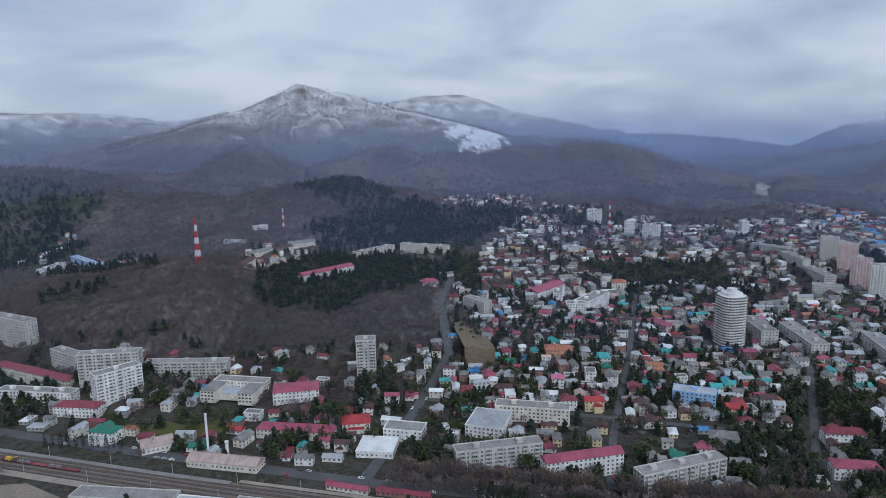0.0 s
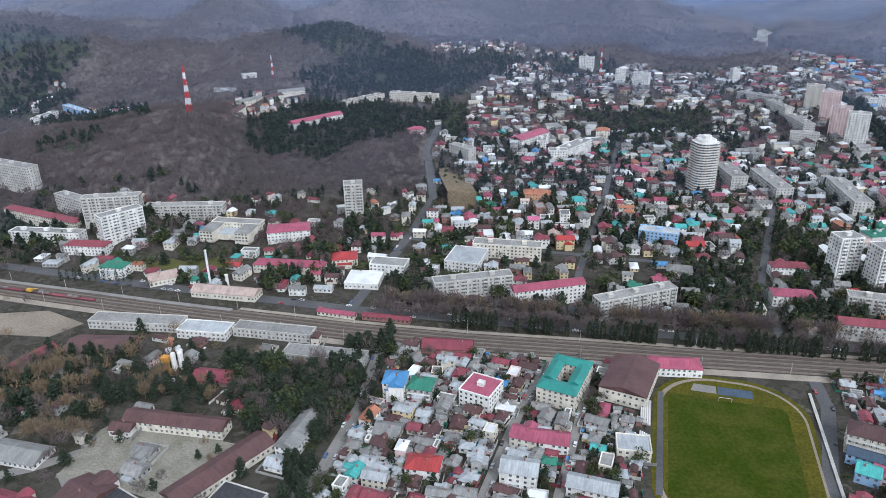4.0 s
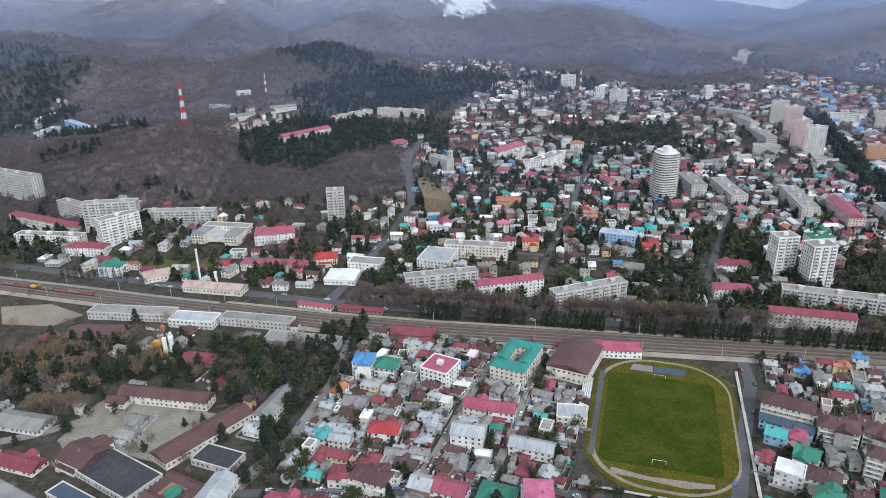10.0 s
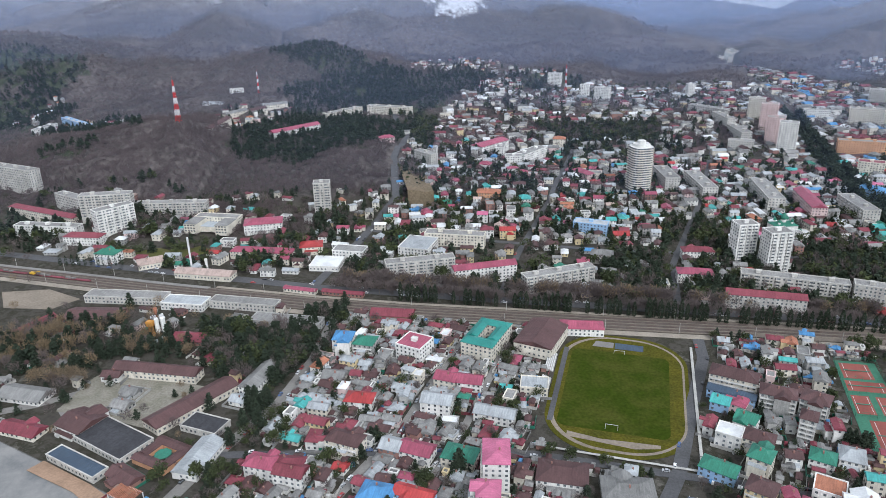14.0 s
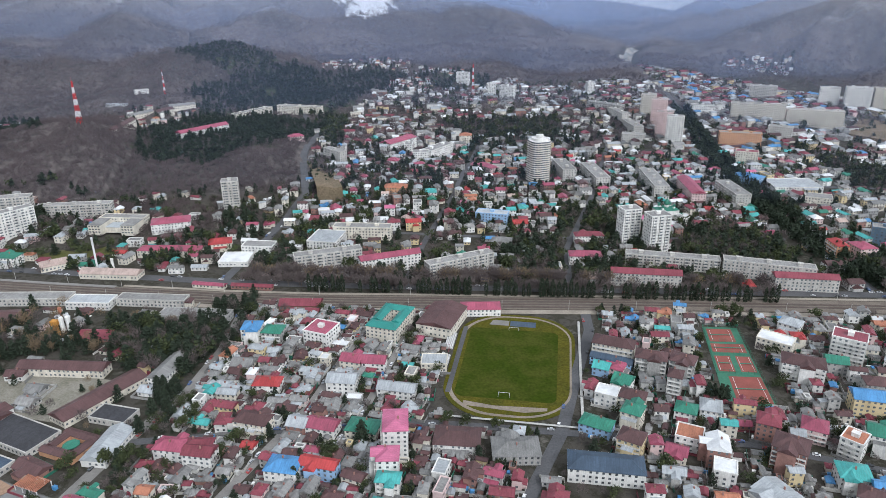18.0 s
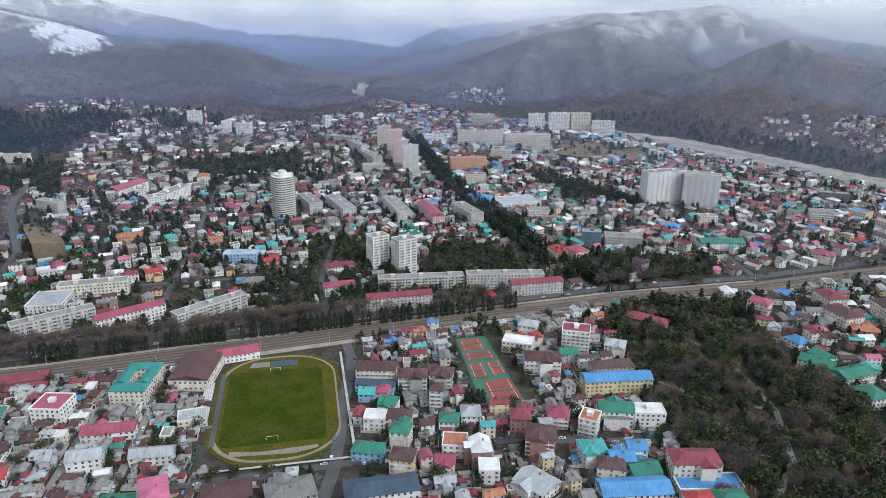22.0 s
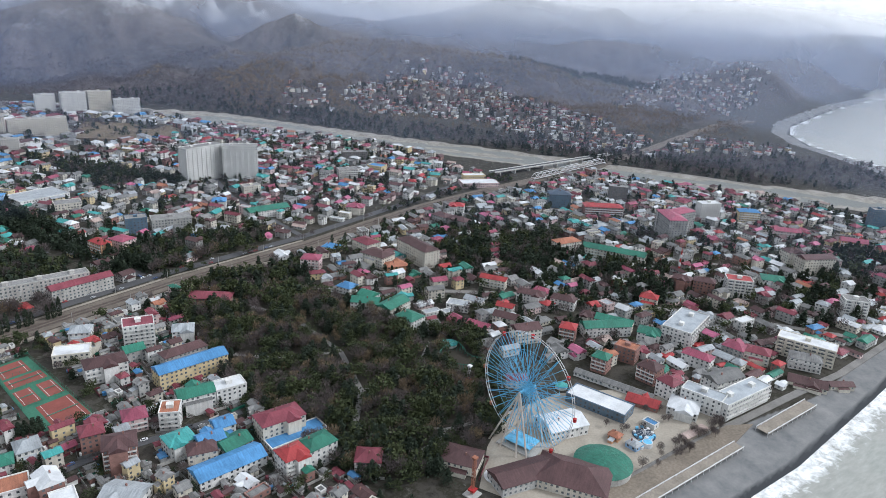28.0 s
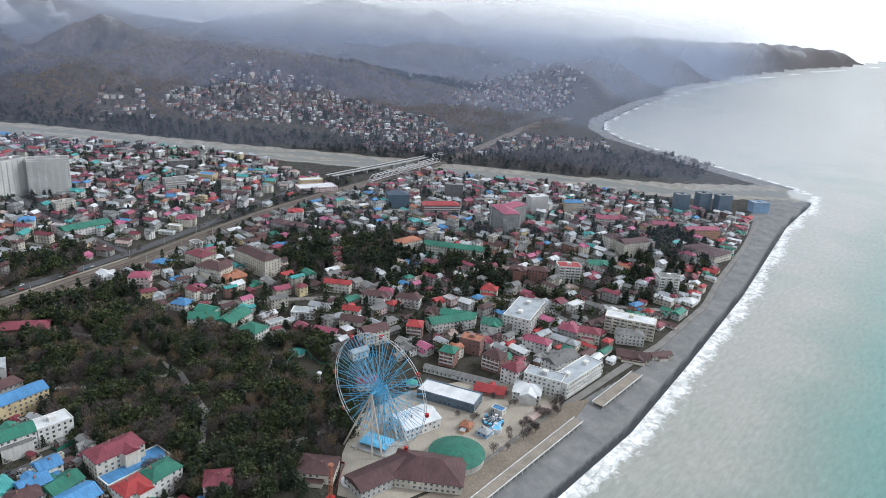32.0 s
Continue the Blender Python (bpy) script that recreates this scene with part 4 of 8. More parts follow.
def free(x, y, turn, a, b, gap=1.0, among=None):
    ca, sa = math.cos(radians(turn)), math.sin(radians(turn))
    for X, Y, T, A, B in TAKEN if among is None else among:
        dx, dy = x - X, y - Y
        if dx * dx + dy * dy > (math.hypot(a, b) + math.hypot(A, B) + gap) ** 2:
            continue
        c, s = math.cos(radians(T)), math.sin(radians(T))
        apart = False
        for ux, uy in ((ca, sa), (-sa, ca), (c, s), (-s, c)):
            ra = a * abs(ux * ca + uy * sa) + b * abs(-ux * sa + uy * ca)
            rb = A * abs(ux * c + uy * s) + B * abs(-ux * s + uy * c)
            if abs(dx * ux + dy * uy) > ra + rb + gap:
                apart = True
                break
        if not apart:
            return False
    return True


def windows(shape, L, W, floors, h, z0, sides="snew", pitch=3.2, wide=1.4, high=1.4, slot=0, proud=0.04):
    """Panes on the walls of an L x W box, one to each bay and storey."""
    for side in sides:
        run = L if side in "sn" else W
        n = max(1, int(run / pitch))
        for k in range(n):
            u = (k + 0.5) / n * run - run / 2
            for f in range(floors):
                if (k * 7 + f * 13 + int(run)) % 9 == 0:
                    continue
                zb = z0 + f * h + h * 0.32
                a, b = u - wide / 2, u + wide / 2
                if side == "s":
                    p = [(a, -W / 2 - proud, zb), (b, -W / 2 - proud, zb), (b, -W / 2 - proud, zb + high), (a, -W / 2 - proud, zb + high)]
                elif side == "n":
                    p = [(b, W / 2 + proud, zb), (a, W / 2 + proud, zb), (a, W / 2 + proud, zb + high), (b, W / 2 + proud, zb + high)]
                elif side == "e":
                    p = [(L / 2 + proud, a, zb), (L / 2 + proud, b, zb), (L / 2 + proud, b, zb + high), (L / 2 + proud, a, zb + high)]
                else:
                    p = [(-L / 2 - proud, b, zb), (-L / 2 - proud, a, zb), (-L / 2 - proud, a, zb + high), (-L / 2 - proud, b, zb + high)]
                shape.poly(p, slot)


COLOUR_WORD = {"tar": "flat tarred", "light": "pale zinc", "pale": "pale grey flat", "white": "white flat", "black": "black tarred", "teal": "turquoise", "navy": "dark blue", "panel": "grey panel", "glassy": "blue glass", "dark": "dark concrete"}


def word(k):
    return COLOUR_WORD.get(k, k)


def frame_of(x, y, turn, L, W):
    """Mean and lowest ground under a footprint."""
    c, s = math.cos(radians(turn)), math.sin(radians(turn))
    zz = height(np.array([x, x + c * L / 2, x - c * L / 2, x - s * W / 2, x + s * W / 2]), np.array([y, y + s * L / 2, y - s * L / 2, y + c * W / 2, y - c * W / 2]))
    return float(zz.mean()), float(zz.min())


def walls_into(s, L, W, top, deep, rise=0.0, slot=0):
    s.box(-L / 2, -W / 2, -deep, L / 2, W / 2, top, slot)
    if rise:
        s.poly([(-L / 2, -W / 2, top), (-L / 2, 0, top + rise), (-L / 2, W / 2, top)], slot)
        s.poly([(L / 2, W / 2, top), (L / 2, 0, top + rise), (L / 2, -W / 2, top)], slot)


def roof_into(r, form, L, W, top, rise, slot=0, edge=1):
    if form == "gable":
        r.gable(-L / 2, -W / 2, L / 2, W / 2, top + 0.05, rise, slot)
    elif form == "hip":
        r.gable(-L / 2, -W / 2, L / 2, W / 2, top + 0.05, rise, slot, hip=min(W / 2, L * 0.42))
    else:
        p = 0.45
        r.box(-L / 2 - 0.15, -W / 2 - 0.15, top, L / 2 + 0.15, W / 2 + 0.15, top + 0.2, slot, True)
        for q in ((-L / 2 - 0.2, -W / 2 - 0.2, L / 2 + 0.2, -W / 2 + p), (-L / 2 - 0.2, W / 2 - p, L / 2 + 0.2, W / 2 + 0.2), (-L / 2 - 0.2, -W / 2 + p, -L / 2 + p, W / 2 - p), (L / 2 - p, -W / 2 + p, L / 2 + 0.2, W / 2 - p)):
            r.box(q[0], q[1], top - 0.05, q[2], q[3], top + 0.75, edge, True)


BALCONY = {}


def balcony_mesh(wall):
    """A loggia with a parapet and a shaded opening above it."""
    if wall not in BALCONY:
        b = Shape()
        b.box(-1.7, -0.02, 0, 1.7, 1.2, 1.1, 0, True)
        b.box(-1.7, -0.02, 1.1, -1.55, 1.2, 2.5, 0)
        b.box(1.55, -0.02, 1.1, 1.7, 1.2, 2.5, 0)
        b.poly([(1.5, 0.06, 1.15), (-1.5, 0.06, 1.15), (-1.5, 0.06, 2.5), (1.5, 0.06, 2.5)], 1)
        BALCONY[wall] = b.mesh("balcony", WALL[wall], GLASS)
    return BALCONY[wall]


def building(x, y, turn, L, W, floors=2, wall="white", roof="grey", form="gable", name="house", label="", h=3.0, balconies=0, group="", rise=None, pitch=3.2):
    """A building: walls, roof, panes and, on blocks, balconies and roof huts; houses get an annex and a chimney. L runs along its own x."""
    rng = random.Random(int(x * 31 + y * 17))
    TAKEN.append((x, y, turn, L / 2, W / 2))
    z, low = frame_of(x, y, turn, L, W)
    top = floors * h + 0.3
    rr = 0 if form == "flat" else rise if rise is not None else min(W * 0.27, 3.4)
    s = Shape()
    walls_into(s, L, W, top, z - low + 1.5, rr if form == "gable" else 0)
    ob = new(name, s.mesh(name, WALL[wall]))
    ob.matrix_world = pose(x, y, z, 0, 0, turn)
    tagged(ob, label or f"{word(wall)} {floors}-storey {name.replace('_', ' ')} under a {word(roof)} roof", name.replace("_", " "), group)
    r = Shape()
    roof_into(r, form, L, W, top, rr)
    part("roof", r, [ROOF[roof], WALL[wall]], ob)
    if form == "flat" and floors >= 4:
        n = max(1, int(L / 22))
        for k in range(n):
            hut = Shape()
            u = (k + 0.5) / n * L - L / 2
            hut.box(u - 2, -1.8, top + 0.2, u + 2, 1.8, top + 2.6)
            hut.box(u - 2.2, -2, top + 2.6, u + 2.2, 2, top + 2.8, 0, True)
            part("roof_hut", hut, WALL[wall], ob)
    if form != "flat" and max(L, W) < 30:
        c = Shape()
        u, v = rng.uniform(-L / 4, L / 4), rng.choice((-1, 1)) * W * 0.12
        c.box(u - 0.4, v - 0.4, top, u + 0.4, v + 0.4, top + rr + 0.9)
        part("chimney", c, WALL["brick"], ob)
        if rng.random() < 0.6:
            a, k = Shape(), rng.choice((-1, 1))
            w, d, t2 = rng.uniform(0.4, 0.75) * L, rng.uniform(2.5, 4.5), max(2.4, top - 3.1)
            y0, y1 = sorted((k * W / 2, k * (W / 2 + d)))
            a.box(-w / 2, y0, low - z - 1.5, w / 2, y1, t2 - 0.3, 0)
            lean = (t2 + 0.3, t2 - 0.2) if k > 0 else (t2 - 0.2, t2 + 0.3)
            a.poly([(-w / 2 - 0.3, y0 - 0.1, lean[0]), (w / 2 + 0.3, y0 - 0.1, lean[0]), (w / 2 + 0.3, y1 + 0.1, lean[1]), (-w / 2 - 0.3, y1 + 0.1, lean[1])], 1)
            a.poly([(-w / 2 - 0.3, y1 + 0.1, lean[1] - 0.2), (w / 2 + 0.3, y1 + 0.1, lean[1] - 0.2), (w / 2 + 0.3, y0 - 0.1, lean[0] - 0.2), (-w / 2 - 0.3, y0 - 0.1, lean[0] - 0.2)], 1)
            part("annex", a, [WALL[wall], ROOF[rng.choice((roof, "grey", "light"))]], ob)
        if rng.random() < 0.45 and L > 9:
            g, k = Shape(), rng.choice((-1, 1))
            wl, wd, u = min(W, L) * rng.uniform(0.5, 0.7), rng.uniform(2.5, 4.0), rng.uniform(-0.2, 0.2) * L
            for m, (a, b) in enumerate(((wl / 2, wd),)):
                y0, y1 = sorted((k * W * 0.2, k * (W / 2 + b)))
                g.box(u - a, y0, low - z - 1.5, u + a, y1, top, 0)
                r2 = min(rr * 0.85, a * 0.6)
                ye = y1 if k > 0 else y0
                g.poly([(u - a, ye, top), (u + a, ye, top), (u, ye, top + r2)], 0)
                q = Shape()
                q.gable(y0, -u - a, y1, -u + a, top + 0.06, r2, 1, over=0.35)
                g.v, n0 = g.v + [(-b2, a2, c2) for a2, b2, c2 in q.v], len(g.v)
                g.f += [tuple(n0 + t for t in f2) for f2 in q.f]
                g.i += q.i
            part("wing", g, [WALL[wall], ROOF[roof]], ob)
    w = Shape()
    windows(w, L, W, floors, h, 0.3, pitch=pitch)
    tagged(part("window_panes", w, GLASS, ob), kind="stuff")
    if name in ("hotel", "guest_house", "hostel", "sanatorium") and floors >= 3 and not balconies:
        side = -1 if rng.random() < 0.75 else 1
        for f in range(1, floors):
            g = Shape()
            y0, y1 = sorted((side * (W / 2 - 0.02), side * (W / 2 + 1.3)))
            ye = y0 if side < 0 else y1
            g.box(-L / 2 + 0.4, y0, f * h + 0.1, L / 2 - 0.4, y1, f * h + 0.3, 0, True)
            g.box(-L / 2 + 0.4, min(ye, ye - 0.12 * side), f * h + 0.3, L / 2 - 0.4, max(ye, ye - 0.12 * side), f * h + 1.15, 0, True)
            for k in range(int(L / 3.6) + 1):
                u = -L / 2 + 0.5 + (L - 1.0) * k / max(1, int(L / 3.6))
                g.box(u - 0.1, min(ye, ye - 0.2 * side), f * h + 0.3, u + 0.1, max(ye, ye - 0.2 * side), f * h + h + 0.1, 0)
            part("balcony", g, WALL["white"], ob)
    if balconies:
        n = max(1, int(L / balconies))
        for side in (-1, 1):
            for k in range(n):
                u = (k + 0.5) / n * L - L / 2
                if math.hypot(x - 60, y + 60) > 780:
                    b = Shape()
                    for f in range(1, floors):
                        y0, y1 = sorted((side * (W / 2 - 0.02), side * (W / 2 + 1.2)))
                        b.box(u - 1.7, y0, f * h + 0.2, u + 1.7, y1, f * h + 1.35, 0, True)
                    tagged(part("balconies", b, WALL[wall], ob), kind="stuff")
                    continue
                for f in range(1, floors):
                    o = part("balcony", balcony_mesh(wall), None, ob)
                    o.matrix_basis = pose(u, side * W / 2, f * h + 0.2, 0, 0, 0 if side > 0 else 180)
    return ob


ALL_WALLS, ALL_ROOFS = list(WALL), list(ROOF)
ALL_MATS = [WALL[k] for k in ALL_WALLS] + [ROOF[k] for k in ALL_ROOFS] + [GLASS]


class Many:
    """Houses too many or too far to count, joined into one object."""

    def __init__(self):
        self.s = Shape()

    def add(self, x, y, turn, L, W, floors, wall, roof, form, panes=True, h=3.0):
        z, low = frame_of(x, y, turn, L, W)
        t = Shape()
        top = floors * h + 0.3
        rr = 0 if form == "flat" else min(W * 0.27, 3.4)
        wi, ri = ALL_WALLS.index(wall), len(ALL_WALLS) + ALL_ROOFS.index(roof)
        walls_into(t, L, W, top, z - low + 1.5, rr if form == "gable" else 0, wi)
        roof_into(t, form, L, W, top, rr, ri, wi)
        rng = random.Random(int(x * 7 + y * 13))
        if form != "flat" and rng.random() < 0.55:
            k = rng.choice((-1, 1))
            a, b, u = min(W, L) * rng.uniform(0.28, 0.4), rng.uniform(2, 4), rng.uniform(-0.2, 0.2) * L
            t2 = top if rng.random() < 0.5 else max(2.6, top - 3)
            y0, y1 = sorted((k * W * 0.2, k * (W / 2 + b)))
            t.box(u - a, y0, low - z - 1.5, u + a, y1, t2, wi)
            r2 = min(rr * 0.85, a * 0.6)
            ye = y1 if k > 0 else y0
            t.poly([(u - a, ye, t2), (u + a, ye, t2), (u, ye, t2 + r2)], wi)
            q = Shape()
            q.gable(y0, -u - a, y1, -u + a, t2 + 0.06, r2, ri, over=0.35)
            n0 = len(t.v)
            t.v += [(-b2, a2, c2) for a2, b2, c2 in q.v]
            t.f += [tuple(n0 + g for g in f2) for f2 in q.f]
            t.i += q.i
        if panes:
            windows(t, L, W, floors, h, 0.3, slot=len(ALL_MATS) - 1)
        c, s = math.cos(radians(turn)), math.sin(radians(turn))
        n = len(self.s.v)
        self.s.v += [(x + c * a - s * b, y + s * a + c * b, z + d) for a, b, d in t.v]
        self.s.f += [tuple(n + k for k in f) for f in t.f]
        self.s.i += t.i

    def done(self, name, label):
        return tagged(new(name, self.s.mesh(name, *ALL_MATS)), label, "houses", kind="stuff")

# ---- buildings that stand out ----
building(-431, 530, 19, 54, 13, 9, "panel", "tar", "flat", "apartment_block", balconies=7)
building(-407, 506, 58, 40, 13, 9, "white", "tar", "flat", "apartment_block", balconies=7)
building(-616, 603, -14, 90, 14, 9, "panel", "tar", "flat", "apartment_block", balconies=7)
building(-491, 552, -21, 58, 12, 5, "panel", "tar", "flat", "apartment_block")
building(-372, 559, 12, 79, 12, 5, "panel", "tar", "flat", "apartment_block", balconies=8)
building(-518, 534, -14, 107, 12, 3, "cream", "maroon", "hip", "apartment_block")
building(-481, 495, 4, 73, 12, 4, "white", "tar", "flat", "apartment_block")
building(-426, 480, 4, 40, 14, 3, "white", "maroon", "hip", "house")
building(-371, 442, 0, 22, 14, 3, "white", "green", "hip", "house")
school = building(-304, 538, 1, 49, 13, 3, "cream", "tar", "flat", "school", "cream three-storey school with two flat-roofed wings")
for u in (-17.5, 17.5):
    side = Shape()
    side.box(u - 7, -30, -1.5, u + 7, -6.5, 9.3, 0)
    side.box(u - 7.2, -30.2, 9.3, u + 7.2, -6.6, 9.6, 1, True)
    for q in range(3):
        for k in range(4):
            side.poly([(u - 6 + 3.2 * k, -30.05, 1.3 + 3 * q), (u - 4 + 3.2 * k, -30.05, 1.3 + 3 * q), (u - 4 + 3.2 * k, -30.05, 2.8 + 3 * q), (u - 6 + 3.2 * k, -30.05, 2.8 + 3 * q)], 2)
    part("wing", side, [WALL["cream"], ROOF["tar"], GLASS], school)
hall = Shape()
hall.box(-10.5, -22, -1.5, 10.5, -6.5, 4.5, 0)
hall.box(-10.4, -22.2, 4.5, 10.4, -6.6, 4.8, 1, True)
part("entrance_hall", hall, [WALL["cream"], ROOF["pale"]], school)
TAKEN.append((-304, 520, 1, 25, 18))
building(-250, 533, 22, 39, 22, 3, "white", "crimson", "hip", "school")
building(-202, 584, 18, 18, 15, 12, "panel", "tar", "flat", "apartment_tower", balconies=7)
building(-349, 860, 57, 82, 14, 4, "white", "crimson", "gable", "sanatorium")
building(-361, 1105, 60, 85, 14, 4, "cream", "tar", "flat", "apartment_block")
building(-276, 1121, -10, 86, 14, 5, "cream", "tar", "flat", "apartment_block")
building(-204, 848, 35, 21, 12, 2, "pink", "crimson", "hip", "house")
building(-129, 775, -38, 36, 12, 5, "panel", "tar", "flat", "apartment_block")
building(-224, 474, 3, 62, 14, 2, "cream", "crimson", "hip", "school")
building(-182, 495, 19, 22, 18, 2, "cream", "red", "hip", "school")
building(-139, 487, -1, 31, 16, 3, "white", "tar", "flat", "house")
building(-154, 463, 5, 28, 25, 1, "white", "white", "flat", "shop", h=4.5)
building(-323, 437, 39, 23, 18, 1, "cream", "salmon", "gable", "depot", h=5)
building(-256, 421, 0, 55, 14, 1, "cream", "salmon", "gable", "depot", h=5)
building(-76, 508, -6, 30, 34, 3, "white", "light", "flat", "sports_hall")
building(-44, 533, 0, 60, 14, 4, "cream", "tar", "flat", "office_block")
building(-62, 456, 23, 63, 12, 5, "panel", "tar", "flat", "apartment_block", balconies=8)
building(-3, 454, 25, 57, 12, 5, "white", "crimson", "gable", "apartment_block")
building(62, 453, 31, 66, 12, 5, "panel", "tar", "flat", "apartment_block", balconies=8)
building(226, 534, 18, 19, 15, 13, "white", "tar", "flat", "apartment_tower", balconies=6)
building(250, 517, 18, 21, 16, 13, "white", "tar", "flat", "apartment_tower", balconies=6)
building(89, 592, -10, 35, 15, 4, "blue", "light", "flat", "office_block")
building(119, 577, 10, 16, 12, 2, "pink", "red", "gable", "house")
building(100, 515, -3, 20, 14, 3, "panel", "grey", "hip", "house")
building(188, 537, 5, 29, 12, 3, "white", "maroon", "hip", "apartment_block")
building(179, 484, 1, 30, 14, 3, "white", "crimson", "hip", "apartment_block")
building(258, 478, -8, 84, 12, 4, "panel", "tar", "flat", "apartment_block", balconies=8)
building(227, 438, -3, 60, 12, 4, "panel", "maroon", "gable", "apartment_block")
building(338, 459, -13, 76, 12, 5, "panel", "tar", "flat", "apartment_block")
building(-297, 364, 5, 71, 14, 2, "panel", "tar", "flat", "workshop")
building(-241, 362, 2, 37, 16, 2, "white", "light", "flat", "workshop")
building(-191, 369, -0, 59, 12, 2, "panel", "tar", "flat", "workshop")
building(-143, 344, -0, 57, 14, 2, "grey", "tar", "flat", "shed")
building(-65, 373, 4, 34, 14, 1, "brick", "maroon", "gable", "shed", h=4)
building(-202, 260, 1, 62, 12, 2, "cream", "brown", "gable", "workshop")
building(-231, 251, 3, 13, 9, 1, "white", "brown", "gable", "house", h=4)
building(-158, 229, 64, 60, 16, 1, "cream", "brown", "gable", "warehouse", h=5)
building(-216, 199, -16, 22, 21, 1, "white", "brown", "gable", "workshop", h=4.5)
building(-186, 188, -20, 44, 23, 1, "panel", "black", "flat", "shed", h=3.6)
building(-139, 211, -10, 26, 15, 1, "panel", "black", "flat", "shed", h=3.6)
building(-126, 181, 88, 31, 15, 1, "white", "light", "gable", "workshop", h=4.5)
building(-193, 165, -18, 42, 10, 1, "panel", "navy", "flat", "restaurant", h=3.6)
building(-159, 160, -22, 20, 11, 1, "brick", "brown", "gable", "cafe")
building(-207, 236, -4, 12, 9, 1, "grey", "grey", "gable", "shed")
building(-203, 221, -10, 12, 10, 1, "grey", "tar", "gable", "shed")
building(-128, 264, 84, 32, 13, 2, "white", "grey", "gable", "workshop")
building(-131, 240, -8, 11, 9, 1, "white", "light", "gable", "shed")
building(42, 194, -82, 21, 14, 7, "white", "pink", "hip", "hotel")
building(41, 172, -84, 13, 12, 5, "white", "pink", "hip", "hotel")
building(43, 160, -2, 13, 9, 3, "white", "teal", "hip", "hotel")
building(20, 208, -8, 19, 14, 2, "cream", "green", "hip", "house")
building(362, 438, -3, 52, 12, 4, "panel", "maroon", "gable", "apartment_block")


def courtyard_inn(x, y, turn, long, wide):
    """Four low timber wings round a court with a green canopy in it."""
    z = ground(x, y)
    ob = new("courtyard_inn")
    ob.matrix_world = pose(x, y, z, 0, 0, turn)
    tagged(ob, "low timber inn round a court with a green canopy", "inn")
    d = 6.0
    for u0, v0, u1, v1 in ((-long / 2, -wide / 2, long / 2, -wide / 2 + d), (-long / 2, wide / 2 - d, long / 2, wide / 2), (-long / 2, -wide / 2 + d, -long / 2 + d, wide / 2 - d), (long / 2 - d, -wide / 2 + d, long / 2, wide / 2 - d)):
        s = Shape()
        s.box(u0, v0, -0.5, u1, v1, 3.6, 0)
        wing = part("wing", s, WALL["orange"], ob)
        s = Shape()
        across = u1 - u0 < v1 - v0
        if across:
            s.gable(v0, -u1, v1, -u0, 3.65, 1.3, over=0.4)
            s.v = [(-b, a, c) for a, b, c in s.v]
        else:
            s.gable(u0, v0, u1, v1, 3.68, 1.3, over=0.4)
        part("roof", s, ROOF["brown"], wing)
    s = Shape()
    bar(s, (0, 0, 2.6), (0, 0, 2.9), 5.0, 0, 8)
    part("canopy", s, ROOF["green"], ob)
    for k in range(4):
        s = Shape()
        a = 0.785 + 1.571 * k
        bar(s, (4 * math.cos(a), 4 * math.sin(a), -0.3), (4 * math.cos(a), 4 * math.sin(a), 2.7), 0.12)
        part("post", s, STEEL, ob)


def pergola(x, y, turn, long, wide):
    """Rust-red slats laid across two beams on white posts."""
    ob = new("pergola")
    ob.matrix_world = pose(x, y, ground(x, y), 0, 0, turn)
    tagged(ob, "rust-red slatted pergola on white posts", "pergola")
    for v in (-wide / 2 + 0.4, wide / 2 - 0.4):
        s = Shape()
        s.box(-long / 2, v - 0.15, 3.2, long / 2, v + 0.15, 3.6, 0, True)
        part("beam", s, METAL, ob)
        for k in range(4):
            s = Shape()
            u = (k / 3 - 0.5) * (long - 1)
            s.box(u - 0.2, v - 0.2, -0.3, u + 0.2, v + 0.2, 3.2)
            part("post", s, METAL, ob)
    for k in range(int(long / 1.1)):
        s = Shape()
        u = -long / 2 + 0.3 + 1.1 * k
        s.box(u, -wide / 2, 3.6, u + 0.6, wide / 2, 3.85, 0, True)
        part("slat", s, ROOF["orange"], ob)


TAKEN.append((-149, 181, -16, 13, 12))
TAKEN.append((-150, 147, -16, 9, 6))
LAWN = material("winter_lawn", (0.085, 0.09, 0.03), 0.95, 0.25, 0.08, 0.7, tone=(0.12, 0.105, 0.06), spec=0.05)
tagged(slab("lawn", OPEN_LAND[3], 0.18, LAWN), "worn winter lawn before the school", "lawn", kind="structure")
TAN = material("dry_scrub", (0.16, 0.125, 0.085), 0.95, 0.3, 0.05, 0.5, tone=(0.09, 0.08, 0.05), spec=0.05)
for patch_ in OPEN_LAND[:3]:
    a_, b_, c_, d_ = (Vector(q) for q in patch_)
    ribbon("dry_field", (tuple((a_ + d_) / 2), tuple((b_ + c_) / 2)), ((a_ - d_).length + (b_ - c_).length) / 2, TAN, 0.1, "open field of dry scrub at the edge of town", "field", step=8.0)
YARD = material("broken_concrete_yard", (0.215, 0.2, 0.165), 0.95, 0.3, 0.09, 0.8, tone=(0.12, 0.115, 0.08), bump=0.03)
tagged(slab("works_yard", [(-244, 210), (-246, 250), (-236, 266), (-172, 254), (-150, 252), (-176, 204), (-206, 209)], 0.17, YARD), "cracked pale concrete yard between the workshops", "yard", kind="structure")
TERRACE = material("tan_terrace_paving", (0.3, 0.2, 0.135), 0.9, 0.15, 0.1, 0.8)
tagged(slab("terrace", [(-216, 166), (-176, 153), (-160, 146), (-166, 138), (-182, 146), (-220, 157)], 0.2, TERRACE), "tan paved terrace along the restaurant", "terrace", kind="structure")
